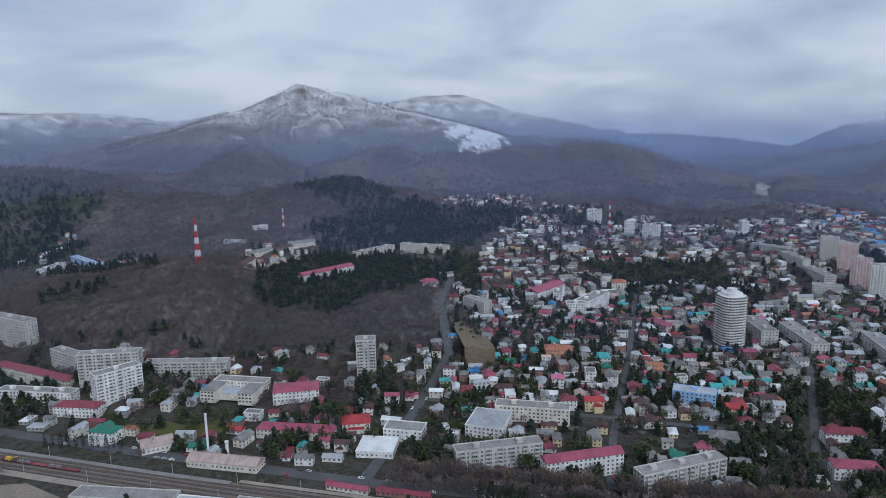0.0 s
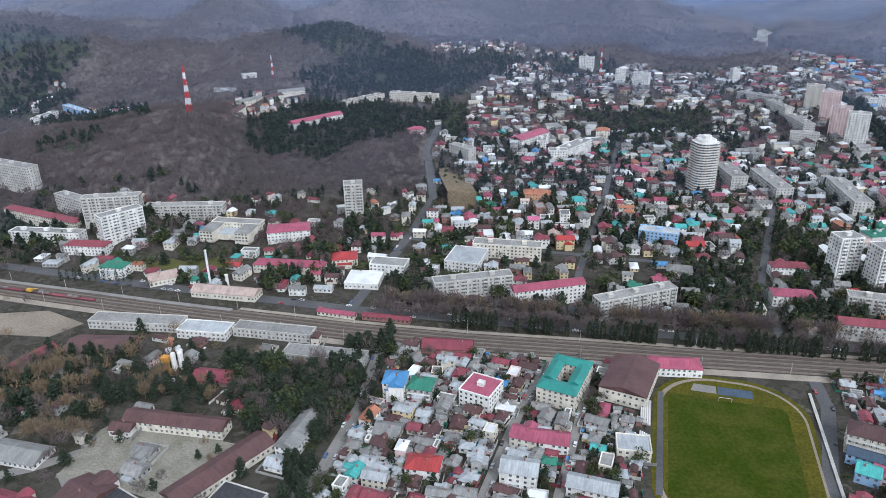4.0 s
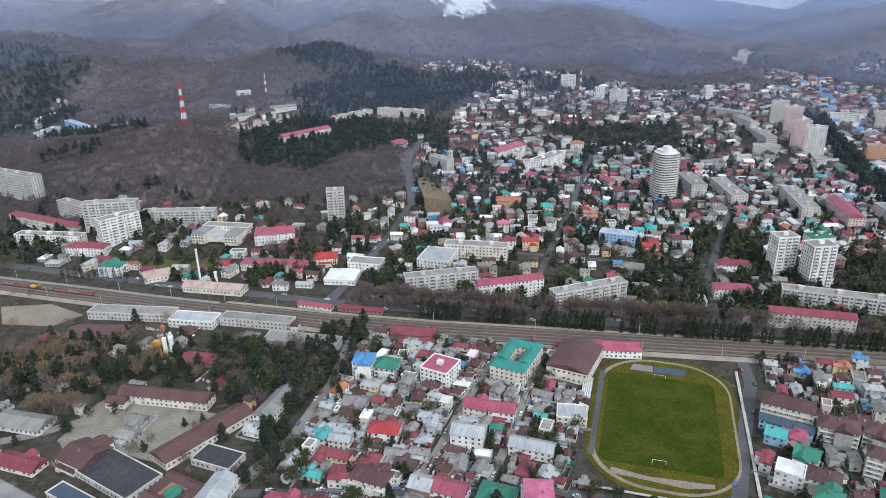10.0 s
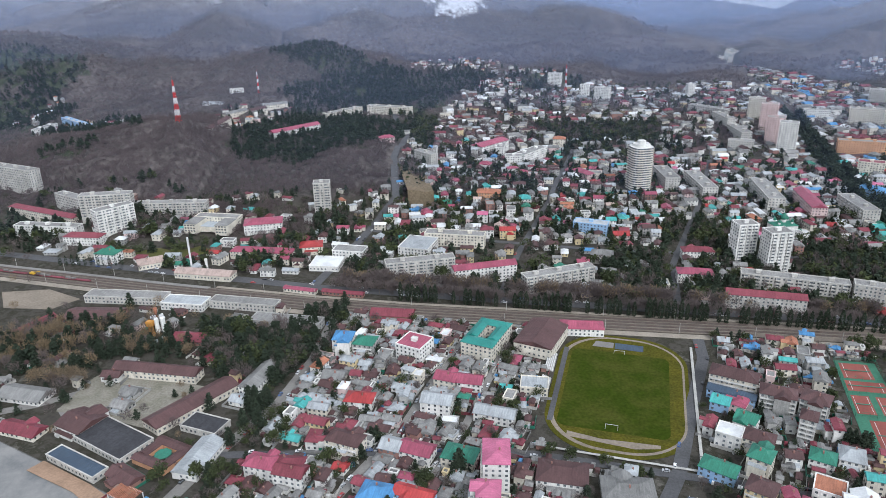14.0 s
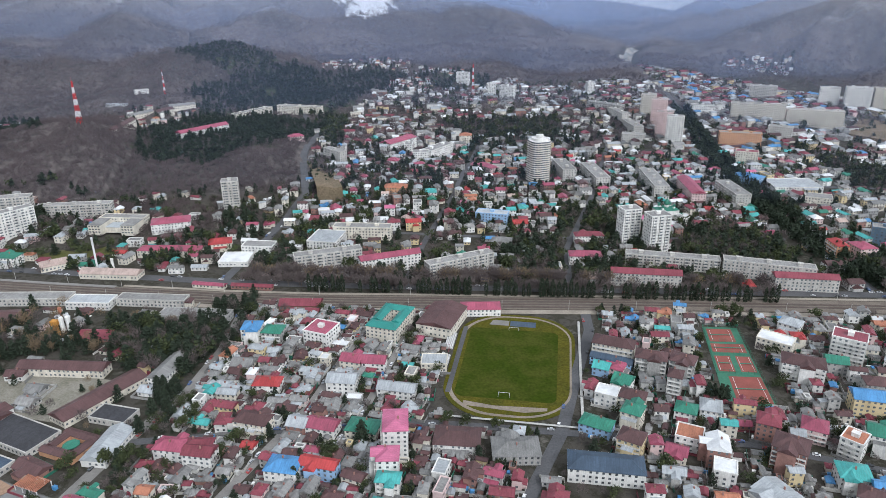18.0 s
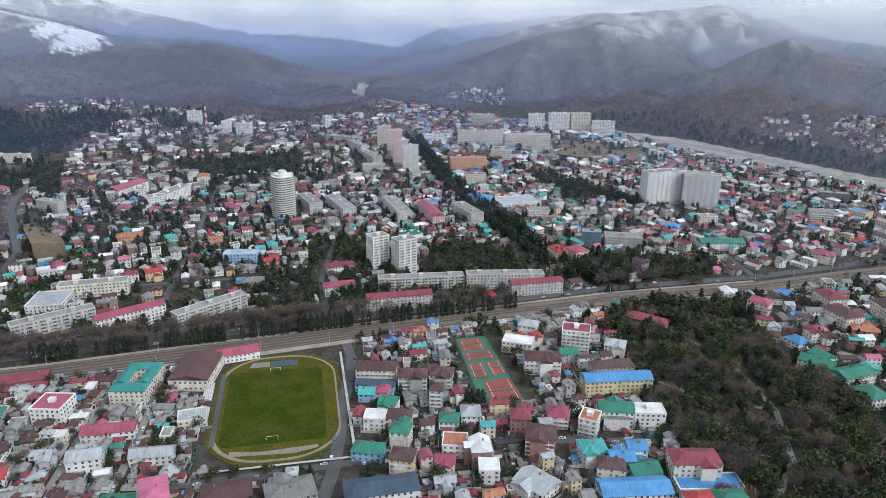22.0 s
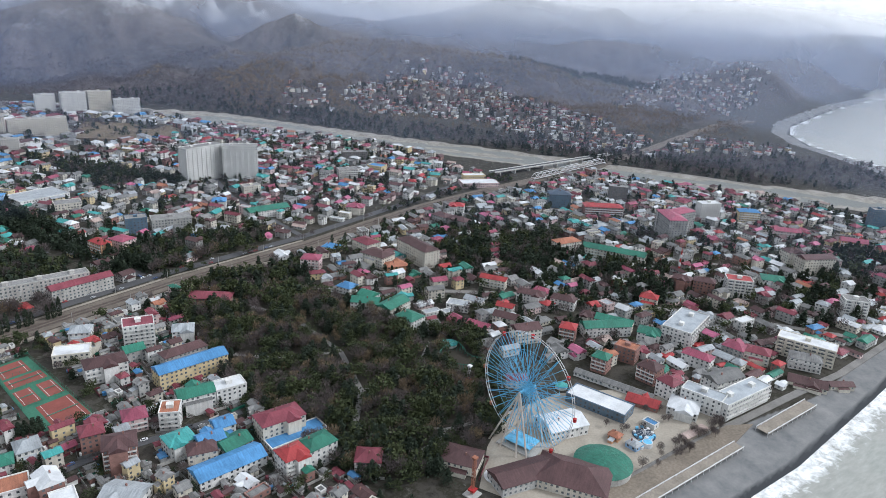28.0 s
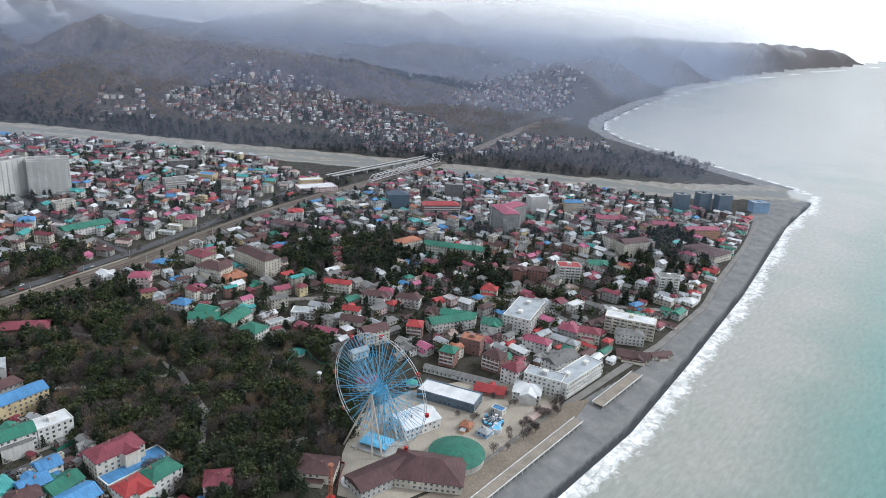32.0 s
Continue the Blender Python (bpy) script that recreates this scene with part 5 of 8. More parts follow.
building(-86, 316, 5, 14, 14, 4, "white", "blue", "hip", "hostel")
building(-70, 317, -2, 15, 14, 3, "grey", "green", "hip", "hostel")
building(-33, 317, -17, 20, 20, 4, "white", "crimson", "flat", "hostel")
building(55, 349, 75, 40, 28, 2, "cream", "brown", "gable", "sports_hall", h=4.5)
building(84, 373, 5, 32, 14, 2, "white", "crimson", "hip", "pavilion")
building(77, 202, -1, 27, 18, 2, "white", "brown", "hip", "house")
building(111, 195, 5, 27, 18, 2, "grey", "grey", "hip", "house")
building(160, 181, -4, 41, 16, 3, "white", "navy", "hip", "hotel")
building(664, 698, 2, 59, 18, 16, "white", "tar", "flat", "apartment_block", balconies=7)
building(708, 669, -39, 48, 18, 16, "white", "tar", "flat", "apartment_block", balconies=7)
for bx, by, storeys, tint in ((362, 950, 15, "white"), (358, 1008, 13, "pink"), (362, 1074, 14, "pink"), (354, 1130, 11, "cream")):
    building(bx, by + 9, -16, 25, 17, storeys, tint, "tar", "flat", "apartment_tower", balconies=8)
building(468, 980, -9, 62, 16, 6, "orange", "tar", "flat", "unfinished_block", "unfinished orange brick block without windows")
building(540, 1128, -16, 88, 15, 9, "cream", "tar", "flat", "apartment_block", balconies=7)
building(627, 1103, -16, 88, 15, 9, "cream", "tar", "flat", "apartment_block", balconies=7)
building(612, 1322, -16, 50, 16, 9, "panel", "tar", "flat", "apartment_block", balconies=8)
building(720, 1276, -16, 34, 17, 12, "white", "tar", "flat", "apartment_block", balconies=8)
building(762, 1252, -16, 44, 17, 14, "white", "tar", "flat", "apartment_block", balconies=8)
building(806, 1238, -16, 42, 18, 15, "cream", "tar", "flat", "apartment_block", balconies=8)
building(846, 1208, -22, 48, 16, 11, "white", "tar", "flat", "apartment_block", balconies=8)
building(301, 962, -13, 35, 14, 5, "panel", "tar", "flat", "apartment_block")
building(182, 311, -17, 29, 14, 4, "cream", "brown", "hip", "hotel")
building(179, 298, -20, 29, 8, 2, "blue", "navy", "gable", "hotel")
building(171, 288, -20, 11, 11, 2, "blue", "teal", "gable", "house")
building(182, 288, 65, 12, 9, 2, "pink", "crimson", "hip", "house")
building(182, 267, -27, 12, 12, 3, "white", "green", "gable", "house")
building(205, 294, -14, 21, 13, 4, "grey", "brown", "hip", "hotel")
building(226, 291, -26, 16, 14, 4, "grey", "brown", "hip", "hotel")
building(215, 266, -20, 9, 11, 5, "grey", "brown", "hip", "hotel")
building(161, 263, 70, 12, 6, 2, "white", "maroon", "gable", "house")
building(170, 252, -20, 14, 12, 3, "white", "white", "flat", "house")
building(185, 249, -20, 17, 12, 3, "cream", "brown", "hip", "house")
building(182, 229, -26, 12, 13, 4, "cream", "green", "hip", "house")
building(160, 222, -24, 19, 12, 2, "blue", "green", "hip", "house")
building(177, 202, -25, 14, 13, 4, "yellow", "brown", "hip", "guest_house")
building(202, 199, -20, 12, 10, 2, "cream", "crimson", "gable", "house")
building(212, 212, -20, 15, 14, 3, "white", "orange", "flat", "guest_house")
building(217, 241, -20, 13, 12, 2, "white", "green", "hip", "house")
building(233, 245, -14, 13, 14, 2, "white", "light", "hip", "house")
building(224, 199, 80, 15, 12, 4, "brick", "white", "gable", "guest_house")
building(224, 183, -16, 12, 12, 3, "white", "white", "flat", "house")
building(247, 166, -60, 21, 18, 2, "white", "light", "gable", "hangar")
building(260, 224, -20, 13, 13, 4, "brick", "maroon", "hip", "house")
building(263, 198, -28, 18, 16, 5, "brick", "brown", "hip", "guest_house")
building(287, 225, -23, 14, 14, 3, "pink", "crimson", "hip", "guest_house")
building(303, 211, -40, 12, 14, 4, "white", "orange", "flat", "hotel")
building(324, 216, -20, 23, 14, 4, "white", "green", "gable", "hotel")
building(344, 208, -18, 20, 13, 4, "white", "white", "flat", "hotel")
building(345, 252, -10, 49, 14, 4, "yellow", "blue", "gable", "hotel")
building(306, 294, -18, 27, 16, 4, "white", "brown", "hip", "hotel")
building(347, 321, -28, 22, 16, 6, "white", "maroon", "flat", "hotel")
building(301, 330, -32, 24, 15, 3, "cream", "white", "flat", "hotel")
building(321, 357, -37, 15, 14, 3, "white", "light", "hip", "house")
building(331, 302, -12, 14, 12, 3, "grey", "green", "gable", "house")
building(374, 305, -35, 16, 14, 3, "white", "light", "hip", "house")
building(354, 275, -7, 32, 12, 3, "grey", "brown", "hip", "house")
building(291, 184, -10, 16, 14, 3, "white", "teal", "hip", "guest_house")
building(303, 171, -14, 15, 12, 3, "white", "blue", "gable", "guest_house")
building(317, 178, -15, 12, 12, 3, "white", "blue", "gable", "house")
building(294, 166, -28, 16, 12, 3, "cream", "brown", "hip", "house")
building(298, 147, -11, 40, 16, 2, "white", "blue", "gable", "pavilion")
building(312, 161, -3, 18, 14, 2, "grey", "green", "gable", "house")
building(342, 155, -16, 28, 16, 4, "cream", "maroon", "hip", "hotel")
building(323, 121, -12, 16, 14, 4, "white", "red", "hip", "guest_house")
building(344, 143, -13, 38, 14, 1, "white", "blue", "flat", "pavilion")
building(339, 118, -9, 19, 14, 4, "white", "green", "hip", "guest_house")
building(352, 89, -53, 15, 14, 3, "pink", "maroon", "hip", "guest_house")
building(289, 732, -87, 82, 18, 5, "panel", "tar", "flat", "apartment_block", balconies=8)
building(327, 700, -88, 70, 16, 5, "pink", "crimson", "gable", "apartment_block")
building(374, 692, -82, 60, 18, 5, "panel", "tar", "flat", "apartment_block", balconies=8)
building(219, 761, -80, 75, 18, 5, "panel", "tar", "flat", "apartment_block", balconies=8)
building(181, 788, -79, 58, 18, 5, "panel", "tar", "flat", "apartment_block")
building(-58, 880, 58, 60, 22, 5, "white", "crimson", "gable", "apartment_block")
building(-41, 886, -89, 55, 12, 5, "white", "tar", "flat", "apartment_block")
building(2, 866, 62, 60, 18, 5, "white", "tar", "flat", "apartment_block")
building(-17, 822, 8, 23, 14, 5, "white", "tar", "flat", "office_block")
building(-52, 794, -5, 16, 12, 2, "white", "crimson", "hip", "house")
building(78, 793, -51, 32, 14, 3, "pink", "crimson", "hip", "house")
building(93, 791, 3, 16, 14, 3, "cream", "tar", "flat", "house")
building(-30, 675, 1, 29, 16, 3, "orange", "orange", "hip", "hotel")
building(12, 669, 11, 15, 16, 3, "white", "teal", "hip", "house")
building(38, 965, 2, 19, 16, 4, "cream", "orange", "hip", "house")
building(443, 864, -17, 30, 16, 6, "cream", "maroon", "flat", "apartment_block")
building(417, 769, -45, 34, 22, 3, "blue", "blue", "hip", "hall")
building(464, 746, 3, 59, 40, 2, "white", "light", "flat", "market_hall")
building(470, 683, -18, 29, 20, 3, "cream", "tar", "flat", "office_block")
building(444, 516, -78, 20, 17, 4, "pink", "crimson", "hip", "guest_house")
building(424, 522, -85, 21, 12, 4, "orange", "red", "hip", "guest_house")
building(481, 554, -24, 22, 16, 6, "glassy", "tar", "flat", "office_block")
building(518, 546, -25, 42, 20, 4, "grey", "tar", "flat", "office_block")
building(310, 1032, -80, 65, 16, 5, "panel", "tar", "flat", "apartment_block")
building(296, 1096, -75, 59, 12, 5, "panel", "tar", "flat", "apartment_block")
building(456, 1165, -1, 39, 14, 5, "white", "tar", "flat", "apartment_block")
building(544, 1023, -26, 36, 16, 6, "panel", "tar", "flat", "apartment_block")
building(104, 1282, -20, 29, 14, 9, "white", "tar", "flat", "apartment_block")
building(70, 1358, -9, 18, 14, 9, "white", "tar", "flat", "apartment_block")
building(4, 1461, -12, 29, 14, 8, "white", "tar", "flat", "apartment_block")
building(275, 1362, 13, 14, 14, 9, "white", "tar", "flat", "apartment_block")
building(284, 1175, -40, 71, 16, 4, "panel", "tar", "flat", "school")
building(667, 595, -18, 23, 14, 4, "cream", "tar", "flat", "apartment_block")
building(924, 654, -33, 41, 14, 4, "dark", "tar", "flat", "house")
building(821, 569, -31, 28, 16, 5, "panel", "tar", "flat", "hotel")
building(623, 509, -14, 51, 20, 3, "white", "green", "gable", "market_hall")
building(603, 575, -40, 17, 16, 3, "white", "blue", "hip", "house")
building(597, 305, -88, 29, 20, 4, "cream", "brown", "hip", "hotel")
building(634, 283, 75, 50, 18, 6, "cream", "brown", "hip", "hotel")
building(616, 339, 83, 25, 18, 4, "cream", "maroon", "hip", "hotel")
building(590, 364, -72, 17, 14, 2, "yellow", "blue", "hip", "cafe")
building(542, 343, -57, 18, 16, 4, "pink", "crimson", "hip", "guest_house")
building(598, 281, -33, 22, 14, 2, "orange", "orange", "hip", "guest_house")
building(708, 443, -54, 22, 16, 3, "cream", "crimson", "hip", "guest_house")
building(890, 573, -76, 25, 18, 3, "yellow", "blue", "flat", "school")
building(798, 352, -61, 19, 14, 4, "white", "red", "hip", "guest_house")
building(750, 339, 88, 22, 16, 4, "grey", "brown", "hip", "hotel")
building(751, 315, -89, 27, 14, 4, "grey", "brown", "hip", "hotel")
building(937, 413, -38, 56, 25, 2, "pink", "white", "flat", "supermarket")
building(956, 436, -39, 34, 14, 2, "yellow", "white", "flat", "supermarket", h=4.5)
building(932, 278, -52, 29, 22, 6, "glassy", "navy", "hip", "hotel")
building(929, 212, -53, 50, 18, 5, "brick", "red", "hip", "hotel")
building(915, 117, 41, 46, 22, 9, "grey", "crimson", "hip", "hotel")
building(936, 118, -19, 47, 20, 9, "grey", "crimson", "hip", "hotel")
building(1020, 105, -40, 28, 14, 8, "white", "white", "flat", "hotel")
building(1055, 62, -59, 27, 14, 5, "yellow", "blue", "hip", "hotel")
building(1032, 236, -66, 27, 16, 6, "dark", "tar", "flat", "unfinished_block")
building(775, 184, -23, 30, 16, 4, "cream", "orange", "hip", "sanatorium")
building(785, 131, -77, 67, 16, 4, "cream", "green", "gable", "sanatorium")
building(781, -0, -64, 24, 16, 6, "white", "red", "flat", "hotel", balconies=6)
building(1156, -75, -52, 20, 14, 9, "glassy", "tar", "flat", "apartment_tower")
building(1186, -103, -52, 20, 14, 9, "glassy", "tar", "flat", "apartment_tower")
building(1191, -131, -52, 22, 14, 9, "glassy", "tar", "flat", "apartment_tower")
building(1237, -182, -58, 26, 16, 5, "blue", "light", "flat", "restaurant")
building(914, -21, -43, 20, 16, 6, "cream", "brown", "hip", "apartment_block")
building(909, -45, -40, 38, 16, 6, "cream", "brown", "gable", "apartment_block")
building(960, -126, 61, 45, 36, 2, "cream", "brown", "hip", "concert_hall", h=4)
building(1023, 7, -64, 31, 14, 3, "pink", "crimson", "gable", "guest_house")
building(1029, -66, -74, 29, 14, 4, "orange", "crimson", "gable", "guest_house")
building(1036, -113, -55, 46, 14, 4, "orange", "crimson", "gable", "guest_house")
building(833, -21, -69, 23, 18, 3, "white", "green", "hip", "pavilion")
building(807, -97, -65, 21, 14, 6, "white", "tar", "flat", "hotel", balconies=6)
building(686, -80, -86, 43, 16, 5, "cream", "white", "flat", "hotel", balconies=6)
building(654, 8, 0, 47, 24, 5, "white", "pale", "flat", "hotel", balconies=5)
building(552, -40, 89, 28, 13, 4, "white", "pale", "flat", "hotel", h=3.2)
building(572, -59, -18, 51, 15, 4, "white", "pale", "flat", "hotel")
building(538, -32, -80, 20, 18, 2, "white", "white", "hip", "canteen")
building(504, 15, -89, 43, 17, 2, "glassy", "white", "flat", "arcade_hall")
building(462, 22, -29, 28, 20, 2, "white", "white", "gable", "tent_hall", h=3.5)
building(586, -43, -25, 28, 15, 4, "white", "grey", "gable", "guest_house")
building(555, 105, -31, 22, 14, 4, "cream", "brown", "gable", "hotel")
building(581, 80, -73, 13, 13, 4, "brick", "red", "hip", "guest_house")
building(553, 37, -87, 12, 12, 4, "brick", "green", "hip", "guest_house")
building(564, 3, 83, 15, 14, 4, "brick", "brown", "hip", "guest_house")
building(552, -16, 74, 14, 13, 4, "white", "maroon", "hip", "guest_house")
building(625, 59, -78, 31, 13, 3, "cream", "green", "gable", "hotel")
building(626, 28, -77, 18, 15, 3, "white", "green", "hip", "house")
building(520, 246, -84, 15, 14, 3, "white", "green", "gable", "hotel")
building(521, 218, 3, 28, 16, 3, "cream", "green", "gable", "hotel")
building(511, 191, 89, 19, 17, 3, "white", "green", "hip", "hotel")
building(526, 278, -81, 15, 14, 2, "white", "blue", "hip", "house")
building(402, 15, -27, 37, 18, 2, "grey", "brown", "gable", "restaurant")
building(420, -8, -73, 42, 28, 2, "cream", "brown", "hip", "restaurant", rise=6.5)
building(391, 50, -71, 22, 18, 2, "cream", "brown", "hip", "restaurant")
building(668, -83, -74, 23, 14, 3, "white", "grey", "hip", "guest_house")
building(649, -35, 83, 17, 14, 3, "grey", "crimson", "hip", "house")
building(653, -51, -82, 19, 14, 3, "cream", "maroon", "hip", "guest_house")
building(655, -111, -49, 19, 8, 1, "cream", "brown", "gable", "beach_cafe")
building(640, -91, -79, 27, 14, 1, "cream", "brown", "gable", "beach_cafe")
building(-85, 178, -4, 18, 12, 3, "white", "crimson", "hip", "house")
building(-70, 179, 4, 16, 12, 3, "white", "maroon", "hip", "house")
building(-248, 187, -6, 28, 12, 1, "cream", "maroon", "gable", "shed")
building(-16, 166, -5, 18, 14, 3, "white", "blue", "hip", "house")
building(3, 169, -10, 21, 9, 3, "blue", "red", "gable", "house")
building(536, 19, -87, 59, 7, 1, "white", "grey", "gable", "arcade")
building(506, -21, 80, 9, 6, 1, "white", "blue", "flat", "kiosk")
building(476, -22, 77, 8, 7, 1, "blue", "light", "hip", "kiosk")
building(477, -9, 87, 7, 7, 1, "orange", "orange", "hip", "kiosk")
building(528, -7, -81, 22, 12, 1, "brick", "red", "gable", "pavilion")
building(620, 81, -81, 12, 12, 3, "cream", "brown", "hip", "guest_house")
building(568, 132, -78, 20, 12, 3, "cream", "brown", "gable", "guest_house")
building(543, 143, -82, 18, 10, 2, "pink", "crimson", "gable", "guest_house")
building(591, 147, -76, 15, 10, 2, "white", "red", "gable", "guest_house")
building(631, 186, -73, 25, 10, 3, "cream", "red", "gable", "guest_house")
building(566, 180, -68, 20, 12, 2, "white", "light", "flat", "hotel")
building(626, 141, -72, 26, 12, 3, "white", "brown", "hip", "house")
building(636, 113, -78, 22, 12, 3, "white", "brown", "hip", "house")
building(638, 137, -84, 15, 11, 3, "pink", "crimson", "hip", "house")
building(583, 175, -84, 17, 10, 2, "white", "light", "gable", "house")
building(582, 29, -87, 17, 12, 4, "brick", "orange", "flat", "guest_house")
building(612, -17, 87, 22, 12, 3, "white", "crimson", "hip", "house")
building(767, 28, -75, 20, 12, 4, "brick", "brown", "hip", "house")
building(758, 47, -84, 18, 12, 4, "brick", "brown", "hip", "house")
building(696, 56, -77, 16, 12, 3, "cream", "red", "hip", "house")
building(489, 75, -50, 19, 10, 2, "white", "maroon", "hip", "guest_house")
building(612, 61, -42, 41, 14, 3, "white", "green", "gable", "house")
building(509, 239, -58, 24, 14, 3, "white", "green", "gable", "hotel")
building(428, 347, -51, 37, 16, 2, "brick", "maroon", "hip", "hotel")
building(-342, 306, 76, 37, 10, 1, "brick", "maroon", "gable", "shed")
building(-305, 332, 8, 44, 22, 1, "brick", "brown", "gable", "shed")
building(-204, 310, 2, 29, 14, 1, "brick", "maroon", "gable", "shed")
building(-275, 221, -2, 33, 16, 1, "white", "grey", "gable", "shed")
building(-157, 405, -5, 30, 6, 1, "cream", "crimson", "gable", "kiosk")
building(-118, 405, -2, 37, 6, 1, "brick", "maroon", "gable", "kiosk")
building(-840, 925, -84, 55, 12, 4, "white", "tar", "flat", "apartment_block")
building(-791, 946, -31, 110, 12, 4, "blue", "light", "flat", "apartment_block")
building(-713, 955, 54, 51, 10, 2, "white", "tar", "flat", "house")
building(-585, 1048, 6, 36, 12, 2, "white", "light", "gable", "house")
building(-468, 849, -82, 84, 12, 2, "cream", "brown", "gable", "house")
building(-510, 985, 70, 47, 12, 2, "cream", "grey", "gable", "house")
building(-494, 1029, 68, 43, 12, 2, "cream", "brown", "gable", "house")
building(-581, 1132, 40, 25, 10, 2, "white", "tar", "flat", "house")
building(-478, 1074, 38, 45, 12, 2, "cream", "grey", "gable", "house")
building(-5, 208, -10, 19, 12, 2, "white", "crimson", "gable", "house")
building(-20, 209, -9, 12, 12, 2, "brick", "light", "gable", "house")
building(-47, 206, -10, 21, 12, 3, "cream", "brown", "hip", "guest_house")
building(-67, 174, -4, 17, 11, 3, "white", "maroon", "gable", "house")
building(-88, 181, 6, 15, 11, 2, "white", "crimson", "gable", "house")
building(-3, 254, -2, 19, 13, 3, "white", "light", "gable", "house")
building(34, 251, -7, 25, 11, 2, "white", "light", "gable", "house")
building(55, 287, 2, 18, 14, 2, "cream", "light", "flat", "house")
building(-53, 251, 2, 18, 12, 2, "white", "red", "hip", "house")
building(-3, 285, -9, 15, 12, 2, "cream", "crimson", "gable", "house")
building(13, 284, -1, 16, 12, 2, "white", "crimson", "gable", "house")
building(-80, 278, -3, 15, 12, 1, "cream", "grey", "gable", "house")

# ---- railway fittings ----
def offset_line(points, d, step=12.0):
    pts = []
    for a, b in zip(points[:-1], points[1:]):
        n = max(1, int(math.hypot(b[0] - a[0], b[1] - a[1]) / step))
        pts += [(a[0] + (b[0] - a[0]) * k / n, a[1] + (b[1] - a[1]) * k / n) for k in range(n)]
    P = np.array(pts + [points[-1]], float)
    t = np.gradient(P, axis=0)
    t /= np.hypot(t[:, 0], t[:, 1])[:, None]
    return [tuple(p) for p in P + np.stack([-t[:, 1], t[:, 0]], 1) * d]


NEAR_RAIL = [p for p in RAIL if -950 < p[0] < 1000]
bed = bpy.data.objects["railway_bed"]
SLEEPER = material("oily_sleepers", (0.10, 0.085, 0.075), 0.9, 0.3, 0.4, 2.5)
for d in (-7.5, -2.5, 2.5, 7.0):
    if abs(d) > 3:
        line = [p for p in NEAR_RAIL if p[0] < 300]
    else:
        line = NEAR_RAIL
    ob = ribbon("track_bed", offset_line(line, d), 2.6, SLEEPER, 0.62, "")
    ob.parent = bed
    for e in (-0.76, 0.76):
        r = ribbon("rail", offset_line(line, d + e), 0.16, STEEL, 0.8, "")
        r.parent = bed
for ob in bed.children:
    for key in ("category", "kind", "label"):
        if key in ob:
            del ob[key]


def bar(s, p, q, w, slot=0, k=4):
    """A straight member between two points, k-sided."""
    p, q = Vector(p), Vector(q)
    d = (q - p).normalized()
    a = d.orthogonal().normalized()
    b = d.cross(a)
    n = len(s.v)
    for c in (p, q):
        for i in range(k):
            t = 6.283 * (i + 0.5) / k
            s.v.append(tuple(c + w * (math.cos(t) * a + math.sin(t) * b)))
    for i in range(k):
        j = (i + 1) % k
        s.f.append((n + i, n + j, n + k + j, n + k + i))
        s.i.append(slot)
    s.f += [tuple(range(n + k - 1, n - 1, -1)), tuple(range(n + k, n + 2 * k))]
    s.i += [slot, slot]


post = Shape()
bar(post, (0, 0, -0.5), (0, 0, 8.5), 0.16, 0, 6)
post_mesh = post.mesh("catenary_mast", CONCRETE)
arm = Shape()
bar(arm, (0, 0, 7), (0, -4.5, 7.6), 0.07)
bar(arm, (0, 0, 8.3), (0, -4.2, 7.6), 0.05)
arm_mesh = arm.mesh("arm", STEEL)
for d, turn in ((11.5, 0), (-11.5, 180)):
    for x, y in offset_line([p for p in RAIL if -700 < p[0] < 700], d, 46)[::1]:
        ob = new("catenary_mast", post_mesh)
        ob.matrix_world = pose(x, y, ground(x, y) + 0.3, 0, 0, turn)
        tagged(ob, "grey concrete catenary mast beside the railway", "mast", "masts along the railway")
        part("arm", arm_mesh, None, ob)


courtyard_inn(-149, 181, -16, 25, 23)
pergola(-150, 147, -16, 17, 10)

